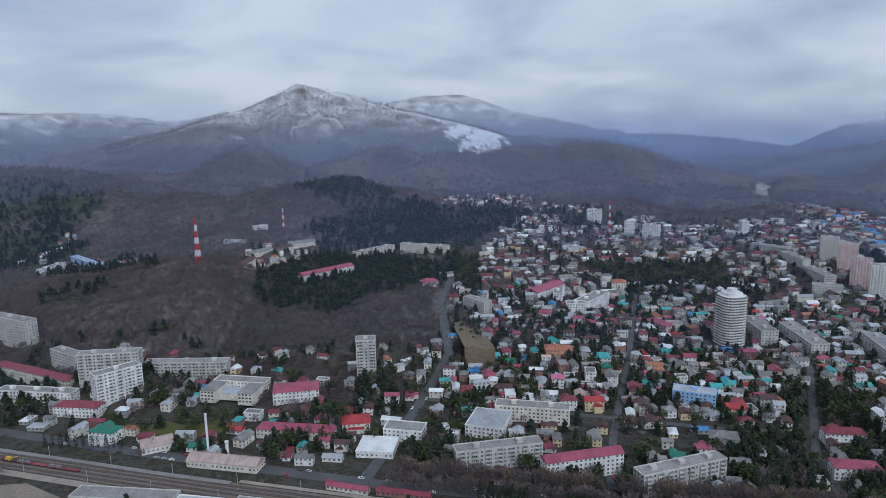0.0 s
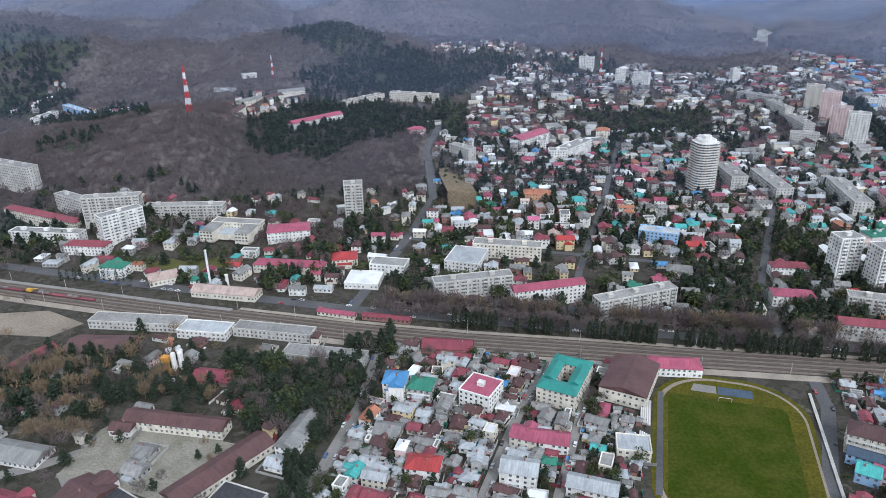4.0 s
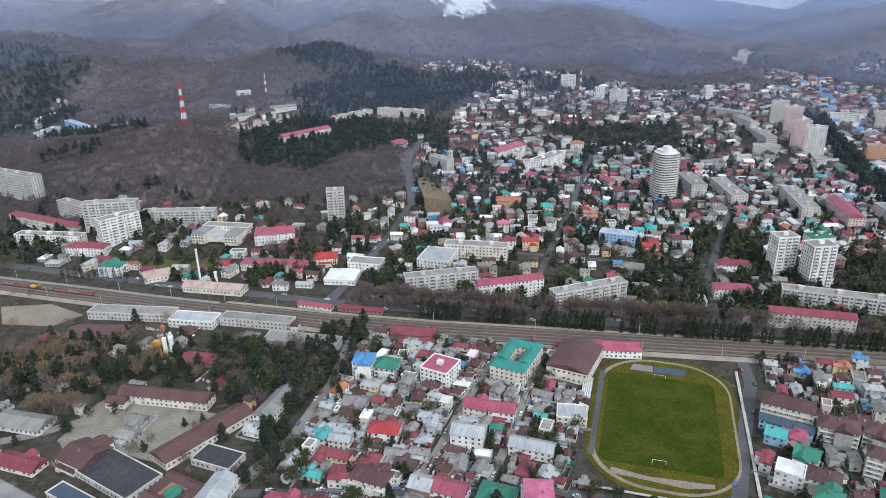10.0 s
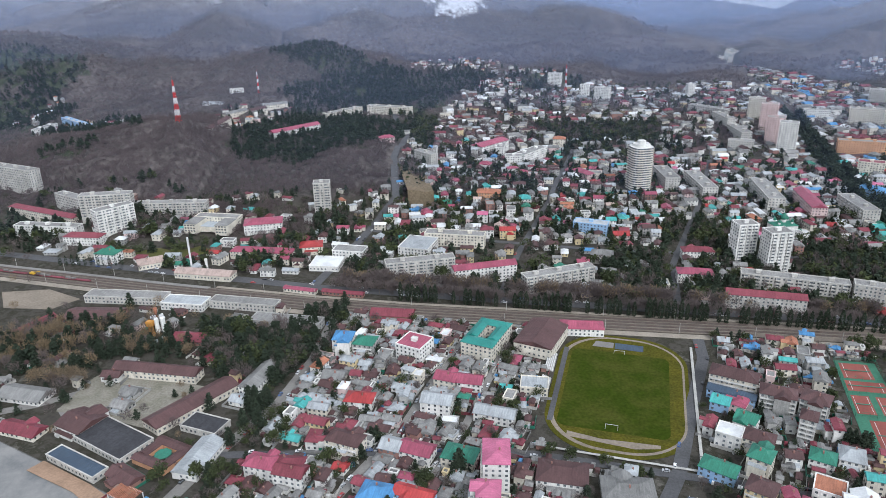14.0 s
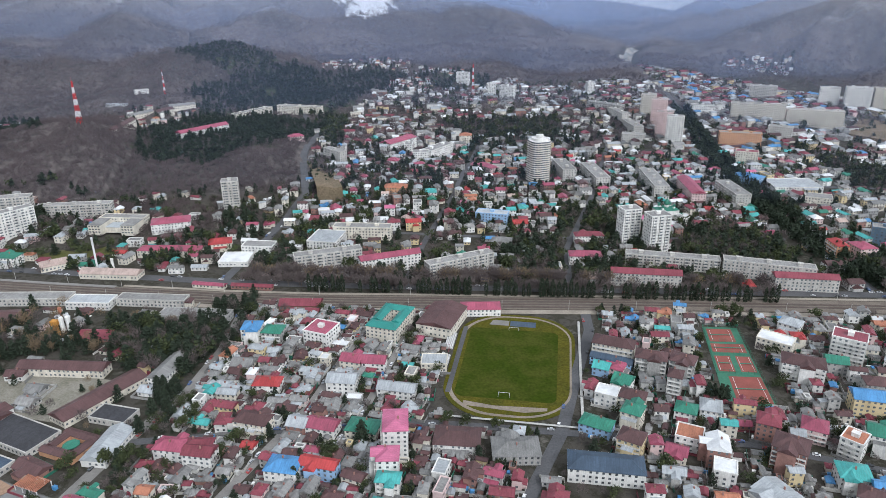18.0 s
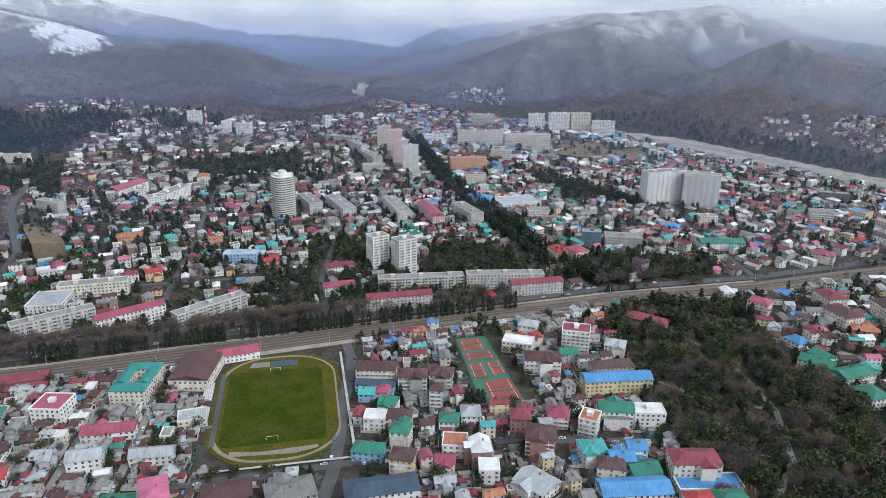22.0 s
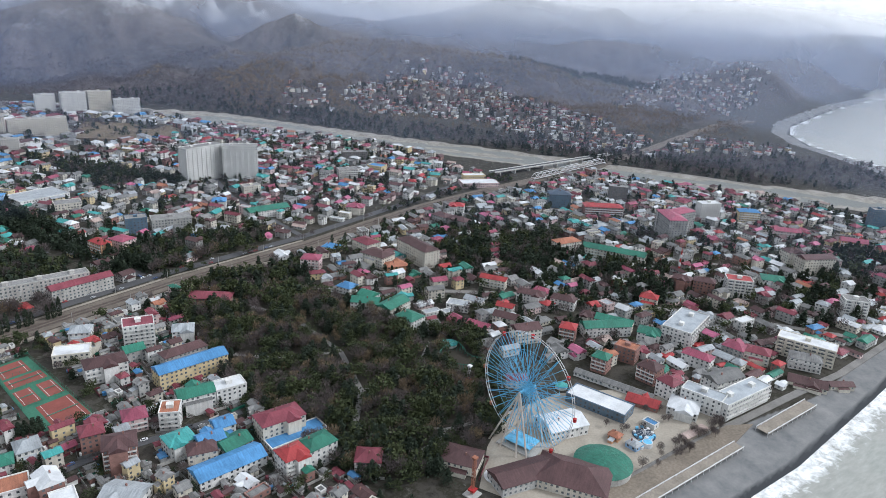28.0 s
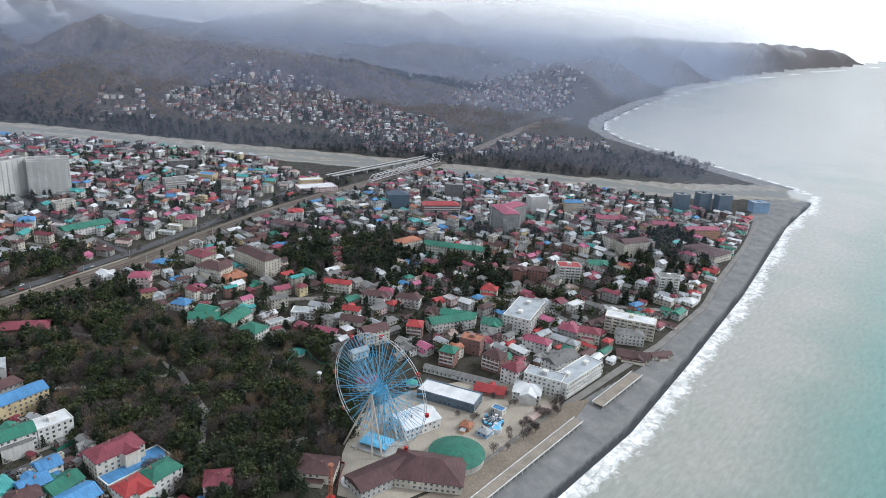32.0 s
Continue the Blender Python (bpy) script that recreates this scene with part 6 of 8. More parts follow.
# ---- Ferris wheel ----
def wheel():
    cx, cy, hub, R, axis = 431.0, 33.0, 40.0, 36.0, radians(-13)
    root = new("ferris_wheel")
    root.location = (cx, cy, ground(cx, cy))
    tagged(root, "tall sky-blue Ferris wheel with a white rim", "Ferris wheel")
    ax = Vector((math.cos(axis), math.sin(axis), 0))
    ux, uz = Vector((-math.sin(axis), math.cos(axis), 0)), Vector((0, 0, 1))
    c = Vector((0, 0, hub))

    def at(a, r, off):
        return c + r * (math.cos(a) * ux + math.sin(a) * uz) + off * ax

    n = 40
    rim = Shape()
    for off in (-0.9, 0.9):
        for k in range(n * 2):
            bar(rim, at(math.pi * k / n, R, off), at(math.pi * (k + 1) / n, R, off), 0.2, 0, 5)
    part("rim", rim, METAL, root, "white tubular double rim")
    lace = Shape()
    for k in range(n):
        a = 2 * math.pi * k / n
        bar(lace, at(a, R, -1.3), at(a, R, 1.3), 0.1)
        bar(lace, at(a, R, -0.9), at(a + math.pi / n, R, 0.9), 0.06)
    part("rim_lacing", lace, METAL, root)
    for k in range(20):
        a = 2 * math.pi * k / 20
        sp = Shape()
        for off in (-2.6, 2.6):
            bar(sp, at(a + 0.9, 2.4, off), at(a, R, 0.35 * off), 0.21)
            bar(sp, at(a - 0.9, 2.4, off), at(a + 0.157, R, 0.35 * off), 0.19)
            bar(sp, at(a + 0.08, R * 0.35, off * 0.85), at(a + 0.31, R * 0.68, off * 0.68), 0.11)
            bar(sp, at(a, R * 0.68, off * 0.68), at(a + 0.31, R * 0.68, off * 0.68), 0.1)
            bar(sp, at(a, R * 0.4, off * 0.83), at(a + 0.31, R * 0.4, off * 0.83), 0.1)
        bar(sp, at(a, R * 0.68, -1.8), at(a, R * 0.68, 1.8), 0.1)
        bar(sp, at(a, R * 0.4, -2.2), at(a, R * 0.68, 1.8), 0.1)
        part("spoke", sp, BLUEP, root)
    hubm = Shape()
    for off in (-2.8, 2.8):
        for k in range(16):
            bar(hubm, at(2 * math.pi * k / 16, 2.4, off), at(2 * math.pi * (k + 1) / 16, 2.4, off), 0.35)
            bar(hubm, at(2 * math.pi * k / 16, 2.4, off), c + off * ax, 0.2)
    bar(hubm, c - 6.5 * ax, c + 6.5 * ax, 0.9, 0, 12)
    part("hub", hubm, BLUEP, root, "sky-blue hub drum and axle")
    cream = material("cream_steel", (0.56, 0.50, 0.44), 0.5, 0.1, 0.3, 2)
    for off, mat in ((-6.5, cream), (6.5, cream)):
        for s in (-17, -7, 7, 17):
            leg = Shape()
            bar(leg, c + off * ax, Vector((0, 0, -1)) + 1.9 * off * ax + s * ux, 0.55, 0, 8)
            part("leg", leg, mat, root, "cream steel support leg")
        tie = Shape()
        for z in (0.3, 0.55):
            bar(tie, c * (1 - z) + (1 + 0.9 * z) * off * ax - 17 * z * ux, c * (1 - z) + (1 + 0.9 * z) * off * ax + 17 * z * ux, 0.2)
        part("tie_beam", tie, BLUEP, root)
    deck = Shape()
    deck.box(-9, -13, 0.2, 9, 13, 1.2)
    part("platform", deck, CONCRETE, root)
    can = Shape()
    can.gable(-6, -9, 6, 9, 4.2, 1.4, over=0.3, hip=2)
    for sx in (-5.5, 5.5):
        for sy in (-8.5, 8.5):
            bar(can, (sx, sy, 0), (sx, sy, 4.2), 0.15)
    part("boarding_roof", can, [BLUEP], root, "sky-blue boarding roof")
    gmesh = []
    for mat in (REDP, ROOF["orange"], METAL):
        g = Shape()
        for k in range(8):
            t, u = 2 * math.pi * k / 8, 2 * math.pi * (k + 1) / 8
            g.poly([(1.1 * math.cos(t), 1.1 * math.sin(t), -2.6), (1.1 * math.cos(u), 1.1 * math.sin(u), -2.6), (1.2 * math.cos(u), 1.2 * math.sin(u), -1.6), (1.2 * math.cos(t), 1.2 * math.sin(t), -1.6)])
            g.poly([(1.3 * math.cos(t), 1.3 * math.sin(t), -0.6), (1.3 * math.cos(u), 1.3 * math.sin(u), -0.6), (0, 0, 0)])
            g.poly([(1.1 * math.cos(u), 1.1 * math.sin(u), -2.6), (1.1 * math.cos(t), 1.1 * math.sin(t), -2.6), (0, 0, -2.8)])
        for k in range(4):
            t = 2 * math.pi * k / 4
            bar(g, (1.1 * math.cos(t), 1.1 * math.sin(t), -1.6), (1.1 * math.cos(t), 1.1 * math.sin(t), -0.6), 0.06)
        gmesh.append(g.mesh("gondola", mat))
    for k in range(28):
        if k % 7 not in (0, 4):
            continue
        ob = part("gondola", gmesh[0 if k % 5 else 1], None, root, "red open gondola")
        ob.location = at(2 * math.pi * k / 28, R + 1.2, 0)


wheel()
TAKEN.append((431, 33, 0, 14, 14))


# ---- towers and masts ----
def lattice_mast(x, y, tall, wide, bands, label):
    z = ground(x, y)
    ob = new("radio_mast")
    ob.location = (x, y, z)
    tagged(ob, label, "mast")
    n = bands
    for k in range(n):
        s = Shape()
        z0, z1 = tall * k / n, tall * (k + 1) / n
        w0, w1 = wide * (1 - 0.85 * k / n), wide * (1 - 0.85 * (k + 1) / n)
        for i in range(4):
            a, b = math.pi / 2 * i + 0.78, math.pi / 2 * (i + 1) + 0.78
            p0, p1 = (w0 * math.cos(a), w0 * math.sin(a), z0 - (1 if k == 0 else 0)), (w1 * math.cos(a), w1 * math.sin(a), z1)
            q0, q1 = (w0 * math.cos(b), w0 * math.sin(b), z0), (w1 * math.cos(b), w1 * math.sin(b), z1)
            bar(s, p0, p1, 0.5)
            bar(s, p0, q1, 0.28)
            bar(s, q0, p1, 0.28)
            bar(s, p1, q1, 0.3)
        part("mast_section", s, REDP if k % 2 == 0 else METAL, ob)
    s = Shape()
    for k in range(3):
        bar(s, (0, 0, tall - 1), (0, 0, tall + 5), 0.18)
    part("antenna", s, REDP, ob)
    d = Shape()
    for k in range(5):
        a = k * 1.3
        d.box(0.9 * math.cos(a) - 0.5 + 0.9, 0.9 * math.sin(a) - 0.5, tall * (0.55 + 0.07 * k), 0.9 * math.cos(a) + 0.5 + 0.9, 0.9 * math.sin(a) + 0.5, tall * (0.55 + 0.07 * k) + 1.6, 0, True)
    part("antenna_panels", d, METAL, ob)


lattice_mast(-497, 793, 58, 4.0, 7, "red and white lattice radio mast on the wooded hill")
lattice_mast(32, 1341, 66, 3.6, 9, "red and white lattice radio mast in the far town")
lattice_mast(-543, 1147, 40, 1.6, 6, "thin radio mast on the slope")
lattice_mast(786, 60, 30, 1.0, 7, "thin red and white crane mast among trees")


def flue(x, y, tall, r, mat, label, name="flue"):
    s = Shape()
    bar(s, (0, 0, -1), (0, 0, tall), r, 0, 12)
    bar(s, (0, 0, tall - 1), (0, 0, tall + 0.4), r * 1.15, 0, 12)
    ob = new(name, s.mesh(name, mat))
    ob.location = (x, y, ground(x, y))
    return tagged(ob, label, name.replace("_", " "))


flue(-277, 433, 33, 0.9, METAL, "tall slim white chimney stack by the depot")
flue(-262, 434, 12, 1.3, WALL["white"], "short white water tower by the depot", "water_tower")
for x, y in ((-247, 325), (-243, 329), (-239, 325)):
    flue(x, y, 9, 1.9, METAL, "white cement silo at the batching plant", "silo")
flue(-250, 333, 12, 1.4, ROOF["orange"], "orange steel batching tower at the plant", "batching_tower")


def lobed_tower():
    """A tower on a square plan with rounded corners, its balconies in bowed bays parted by flat recesses."""
    x, y, fl, k = 145, 754, 19, 48
    top = fl * 2.9

    def at(r, i, z):
        w = 2 * math.pi * i / k
        q = r / (abs(math.cos(w)) ** 3.2 + abs(math.sin(w)) ** 3.2) ** (1 / 3.2)
        return (q * math.cos(w), q * math.sin(w), z)

    def band(s, r, i, j, z0, z1):
        s.poly([at(r, i, z0), at(r, j, z0), at(r, j, z1), at(r, i, z1)])

    s = Shape()
    for i in range(k):
        band(s, 13.0, i, i + 1, -2, top)
    s.poly([at(13.0, i, top) for i in range(k)])
    ob = new("apartment_tower", s.mesh("apartment_tower", WALL["white"]))
    ob.matrix_world = pose(x, y, ground(x, y), 0, 0, 24)
    tagged(ob, "tall cream apartment tower with bowed balcony bays", "apartment tower")
    TAKEN.append((x, y, 24, 15, 15))
    w = Shape()
    for f in range(fl):
        for i in range(0, k, 2):
            band(w, 13.06, i + 0.08, i + 1.0, f * 2.9 + 1.0, f * 2.9 + 2.6)
            band(w, 13.06, i + 1.0, i + 1.92, f * 2.9 + 1.0, f * 2.9 + 2.6)
    tagged(part("window_panes", w, GLASS, ob), kind="stuff")
    for f in range(1, fl):
        for lobe in range(8):
            b = Shape()
            for i in range(6 * lobe + 1, 6 * lobe + 5):
                band(b, 14.4, i, i + 1, f * 2.9 - 0.1, f * 2.9 + 1.1)
                b.poly([at(13.0, i, f * 2.9 + 0.05), at(13.0, i + 1, f * 2.9 + 0.05), at(14.4, i + 1, f * 2.9 + 0.05), at(14.4, i, f * 2.9 + 0.05)])
            part("balcony", b, WALL["cream"], ob)
    for r, z0, z1 in ((9.5, top, top + 3.2), (4.5, top + 3.2, top + 7.0)):
        c = Shape()
        for i in range(k):
            band(c, r, i, i + 1, z0, z1)
        c.poly([at(r, i, z1) for i in range(k)])
        part("roof_lantern", c, WALL["white"], ob)


lobed_tower()


def church(x, y):
    s = Shape()
    s.box(-12, -8, -1, 12, 8, 10)
    ob = new("church", s.mesh("church", WALL["white"]))
    ob.matrix_world = pose(x, y, ground(x, y), 0, 0, 20)
    tagged(ob, "white church with green onion domes", "church")
    r = Shape()
    r.gable(-12, -8, 12, 8, 10, 3, hip=6)
    part("roof", r, [ROOF["green"]], ob)
    for px_, py_, R0, z in ((0, 0, 3.2, 15), (-7, 4, 1.6, 13), (7, 4, 1.6, 13), (-7, -4, 1.6, 13), (7, -4, 1.6, 13)):
        d = Shape()
        bar(d, (px_, py_, 9), (px_, py_, z), R0 * 0.8, 1, 10)
        prof = ((0.8, 0), (1.05, 0.5), (0.9, 1.1), (0.45, 1.7), (0.08, 2.3))
        for (r0, h0), (r1, h1) in zip(prof[:-1], prof[1:]):
            for i in range(10):
                a, b = 0.6283 * i, 0.6283 * (i + 1)
                d.poly([(px_ + R0 * r0 * math.cos(a), py_ + R0 * r0 * math.sin(a), z + R0 * h0), (px_ + R0 * r0 * math.cos(b), py_ + R0 * r0 * math.sin(b), z + R0 * h0), (px_ + R0 * r1 * math.cos(b), py_ + R0 * r1 * math.sin(b), z + R0 * h1), (px_ + R0 * r1 * math.cos(a), py_ + R0 * r1 * math.sin(a), z + R0 * h1)])
        part("dome", d, [ROOF["green"], WALL["white"]], ob, "green onion dome on a white drum")


church(282, 622)


# ---- sports ground fittings ----
def goal(u, v):
    g = Shape()
    for a in (-3.66, 3.66):
        bar(g, (a, 0, 0), (a, 0, 2.44), 0.12)
        bar(g, (a, 0, 2.44), (a, 1.8 * (1 if v > 0 else -1), 0), 0.06)
    bar(g, (-3.66, 0, 2.44), (3.66, 0, 2.44), 0.12)
    x, y = turned(u, v)
    ob = new("football_goal", g.mesh("football_goal", METAL))
    ob.matrix_world = pose(x, y, 0.34, 0, 0, FT)
    tagged(ob, "white football goal on the turf", "goal", "goals of the football pitch")


goal(-2.5, 45)
goal(-2.5, -45)


def bleacher(u, v, long):
    x, y = turned(u, v)
    ob = new("bleacher")
    ob.matrix_world = pose(x, y, 0.1, 0, 0, FT + 90)
    tagged(ob, "pale concrete bleacher with stepped benches", "bleacher", "bleachers of the ground")
    for k in range(5):
        s = Shape()
        s.box(-long / 2, k * 1.2, -0.2, long / 2, (k + 1) * 1.2, 0.5 + k * 0.45)
        st = part("step", s, CONCRETE, ob)
        b = Shape()
        b.box(-long / 2 + 0.3, k * 1.2 + 0.6, 0.55 + k * 0.45, long / 2 - 0.3, k * 1.2 + 1.0, 0.95 + k * 0.45, 0, True)
        part("bench", b, METAL, ob)


bleacher(-45, 22, 24)
bleacher(-45, -12, 26)
for a, b in (((-40, -73), (48, -73)), ((48, -73), (47, 66))):
    P0, P1 = turned(*a), turned(*b)
    f = Shape()
    bar(f, (*P0, 1.0), (*P1, 1.0), 0.9)
    f.v = [(x, y, max(0.0, min(z, 1.2))) for x, y, z in f.v]
    tagged(new("perimeter_wall", f.mesh("perimeter_wall", CONCRETE)), "low grey wall round the ground", "wall", kind="structure")


def courts():
    """Clay tennis courts on green-painted ground, fenced."""
    def q(u, v):
        # along the strip: u across 0..1, v from the railway end 0..1
        a, b = Vector((257, 361)), Vector((283, 361))
        c, d = Vector((246, 256)), Vector((277, 256))
        return tuple((a * (1 - u) + b * u) * (1 - v) + (c * (1 - u) + d * u) * v)

    base = slab("tennis_courts", [q(0, 0), q(0, 1), q(1, 1), q(1, 0)], 0.2, COURT)
    tagged(base, "green painted ground with red clay tennis courts", "tennis courts", kind="structure")
    for u0, u1, v0, v1 in ((0.1, 0.8, 0.03, 0.22), (0.08, 0.95, 0.25, 0.37), (0.08, 0.46, 0.42, 0.62), (0.6, 0.96, 0.42, 0.62), (0.25, 0.98, 0.68, 0.98)):
        slab("clay_court", [q(u0, v0), q(u0, v1), q(u1, v1), q(u1, v0)], 0.26, CLAY, base)
        for t in (0.12, 0.88):
            uu = u0 + (u1 - u0) * t
            slab("court_line", [q(uu - 0.004, v0 + 0.01), q(uu - 0.004, v1 - 0.01), q(uu + 0.004, v1 - 0.01), q(uu + 0.004, v0 + 0.01)], 0.275, CHALK, base, thick=0.01)
        vm = (v0 + v1) / 2
        n = Shape()
        bar(n, (*q(u0 + 0.04, vm), 0.75), (*q(u1 - 0.04, vm), 0.75), 0.35)
        part("net", n, ROOF["green"], base)
    for (u0, v0), (u1, v1) in (((0, 0), (1, 0)), ((1, 0), (1, 1)), ((0, 1), (1, 1)), ((0, 0), (0, 0.66)), ((0, 0.23), (1, 0.23)), ((0, 0.4), (1, 0.4)), ((0, 0.65), (1, 0.65))):
        a, b = Vector((*q(u0, v0), 0)), Vector((*q(u1, v1), 0))
        n = max(2, int((b - a).length / 4))
        for k in range(n + 1):
            p = a + (b - a) * k / n
            s = Shape()
            bar(s, p, p + Vector((0, 0, 3.6)), 0.09)
            part("fence_post", s, COURT, base)
        s = Shape()
        for z in (1.2, 2.4, 3.6):
            bar(s, a + Vector((0, 0, z)), b + Vector((0, 0, z)), 0.05)
        part("fence_rail", s, COURT, base)
    TAKEN.append((266, 308, -5, 19, 54))


courts()


def ring_building():
    """Four wings under turquoise roofs round a court."""
    x, y, turn = 16, 339, -14
    ob = new("school")
    ob.matrix_world = pose(x, y, 0, 0, 0, turn)
    tagged(ob, "cream four-wing school with turquoise roofs round a court", "school")
    TAKEN.append((x, y, turn, 13, 21))
    for x0, y0, x1, y1 in ((-12, -20, 12, -9), (-12, 11, 12, 20), (-12, -9, -4, 11), (4, -9, 12, 11)):
        s = Shape()
        s.box(x0, y0, -1, x1, y1, 12)
        wing = part("wing", s, WALL["cream"], ob)
        r = Shape()
        if x1 - x0 > y1 - y0:
            r.gable(x0, y0, x1, y1, 12, 2.2, hip=4)
        else:
            r.gable(y0, -x1, y1, -x0, 12, 2.0, hip=0, over=0.3)
            r.v = [(-b, a, z) for a, b, z in r.v]
        part("roof", r, [ROOF["teal2"]], wing, "turquoise metal roof")
        w = Shape()
        windows(w, x1 - x0, y1 - y0, 4, 2.9, 0.3)
        w.v = [(a + (x0 + x1) / 2, b + (y0 + y1) / 2, z) for a, b, z in w.v]
        tagged(part("window_panes", w, GLASS, wing), kind="stuff")


ROOF["teal2"] = material("sea_green_metal_roof", (0.035, 0.21, 0.18), 0.5, 0.12, 0.1, 1.0)
ring_building()


# ---- fairground and shore ----
def disc(name, x, y, r, z, rise, mat, wall, label, k=28):
    s = Shape()
    for i in range(k):
        a, b = 2 * math.pi * i / k, 2 * math.pi * (i + 1) / k
        s.poly([(r * math.cos(a), r * math.sin(a), -1), (r * math.cos(b), r * math.sin(b), -1), (r * math.cos(b), r * math.sin(b), z), (r * math.cos(a), r * math.sin(a), z)])
    ob = new(name, s.mesh(name, wall))
    ob.location = (x, y, ground(x, y))
    tagged(ob, label, name.replace("_", " "))
    d = Shape()
    steps = 5
    for j in range(steps):
        t0, t1 = j / steps, (j + 1) / steps
        r0, r1 = (r + 0.6) * (1 - t0), (r + 0.6) * (1 - t1)
        z0, z1 = z + rise * (1 - (1 - t0) ** 2), z + rise * (1 - (1 - t1) ** 2)
        for i in range(k):
            a, b = 2 * math.pi * i / k, 2 * math.pi * (i + 1) / k
            p = [(r0 * math.cos(a), r0 * math.sin(a), z0), (r0 * math.cos(b), r0 * math.sin(b), z0), (r1 * math.cos(b), r1 * math.sin(b), z1), (r1 * math.cos(a), r1 * math.sin(a), z1)]
            d.poly(p[:3] if j == steps - 1 else p)
    part("roof", d, mat, ob)
    TAKEN.append((x, y, 0, r, r))
    return ob


disc("arena", 443, -16, 17, 5, 4, ROOF["green"], WALL["panel"], "round arena under a low green domed roof")
disc("carousel", 394, 28, 6.5, 1.2, 0.6, METAL, CONCRETE, "round white carousel platform")


def drop_tower(x, y, tall, mat, label):
    ob = new("ride_tower")
    ob.location = (x, y, ground(x, y))
    tagged(ob, label, "ride")
    s = Shape()
    for a, b in ((-0.7, -0.7), (0.7, -0.7), (0.7, 0.7), (-0.7, 0.7)):
        bar(s, (a, b, 0), (a, b, tall), 0.16)
    n = int(tall / 2)
    for k in range(n):
        z0, z1 = tall * k / n, tall * (k + 1) / n
        for p, q in (((-0.7, -0.7), (0.7, -0.7)), ((0.7, -0.7), (0.7, 0.7)), ((0.7, 0.7), (-0.7, 0.7)), ((-0.7, 0.7), (-0.7, -0.7))):
            bar(s, (*p, z0), (*q, z1), 0.09)
    part("shaft", s, mat, ob)
    c = Shape()
    c.box(-2, -2, tall * 0.12, 2, 2, tall * 0.12 + 1.2, 0, True)
    part("car", c, REDP, ob)
    b = Shape()
    b.box(-4, -4, -0.5, 4, 4, 0.6)
    part("base", b, CONCRETE, ob)
    t = Shape()
    t.box(-1.4, -1.4, tall, 1.4, 1.4, tall + 1, 0, True)
    part("cap", t, mat, ob)


def spinning_ride(x, y):
    """A low ride: a round deck, a hub and arms with tubs at their ends."""
    ob = new("spinning_ride")
    ob.location = (x, y, ground(x, y) + 0.15)
    tagged(ob, "blue and white spinning ride on a round deck", "ride")
    d = Shape()
    bar(d, (0, 0, 0), (0, 0, 0.7), 7.5, 0, 20)
    part("deck", d, ROOF["navy"], ob)
    h = Shape()
    bar(h, (0, 0, 0.6), (0, 0, 4.2), 0.8, 0, 10)
    part("hub", h, METAL, ob)
    for k in range(10):
        a = 0.628 * k
        p, q = Vector((0.6 * math.cos(a), 0.6 * math.sin(a), 3.2)), Vector((6.2 * math.cos(a), 6.2 * math.sin(a), 2.0 + 0.8 * math.sin(2 * a)))
        s = Shape()
        bar(s, p, q, 0.16)
        arm_ = part("arm", s, METAL, ob)
        s = Shape()
        bar(s, q - Vector((0, 0, 0.9)), q + Vector((0, 0, 0.2)), 1.1, 0, 8)
        part("tub", s, BLUEP if k % 3 else METAL, arm_)


spinning_ride(493, -22)


def slide_pool(x, y):
    """White walled tanks with a blue trough between them."""
    ob = new("water_ride")
    ob.location = (x, y, ground(x, y) + 0.15)
    tagged(ob, "white tanks with blue troughs of a water ride", "ride")
    for k, (u, v, r, h) in enumerate(((0, 0, 3.4, 3.2), (5.5, 1.5, 2.6, 2.4), (-4.5, 2.5, 2.2, 1.8))):
        s = Shape()
        bar(s, (u, v, 0), (u, v, h), r, 0, 16)
        tank = part("tank", s, METAL, ob)
        s = Shape()
        bar(s, (u, v, h), (u, v, h + 0.15), r * 0.8, 0, 16)
        part("water", s, BLUEP, tank)
    s = Shape()
    bar(s, (0, 3.4, 2.2), (-9, 6, 1.0), 0.8, 0, 8)
    part("trough", s, BLUEP, ob)


slide_pool(483, -28)


def frame_canopy(x, y, turn, long, wide):
    """A pale awning on posts beside the walk."""
    ob = new("canopy")
    ob.matrix_world = pose(x, y, ground(x, y) + 0.1, 0, 0, turn)
    tagged(ob, "pale stretched awning on thin white posts", "canopy")
    s = Shape()
    s.gable(-long / 2, -wide / 2, long / 2, wide / 2, 2.9, 1.0, over=0.2, hip=1.5, thick=0.12)
    part("awning", s, ROOF["salmon"], ob)
    for k in range(5):
        for side in (-1, 1):
            s = Shape()
            u = (k / 4 - 0.5) * (long - 0.6)
            bar(s, (u, side * (wide / 2 - 0.3), -0.3), (u, side * (wide / 2 - 0.3), 2.9), 0.09)
            part("post", s, METAL, ob)


frame_canopy(515, -47, -17, 24, 6)
for x, y, r, tint, words in ((478, -7, 2.6, ROOF["orange"], "orange domed stall on the fairground"), (450, 113, 4.0, ROOF["maroon"], "round stall under a maroon roof in the park"), (506, 145, 6.0, ROOF["teal"], "pale turquoise pavilion in the park"), (509, 47, 4.2, ROOF["teal"], "round stall under a turquoise roof")):
    disc("stall", x, y, r, 2.4, 1.2, tint, WALL["white"], words, 14)
drop_tower(373, 30, 24, ROOF["orange"], "golden lattice ride tower at the fairground")
drop_tower(470, 101, 13, METAL, "white ride tower on a grey base in the park")


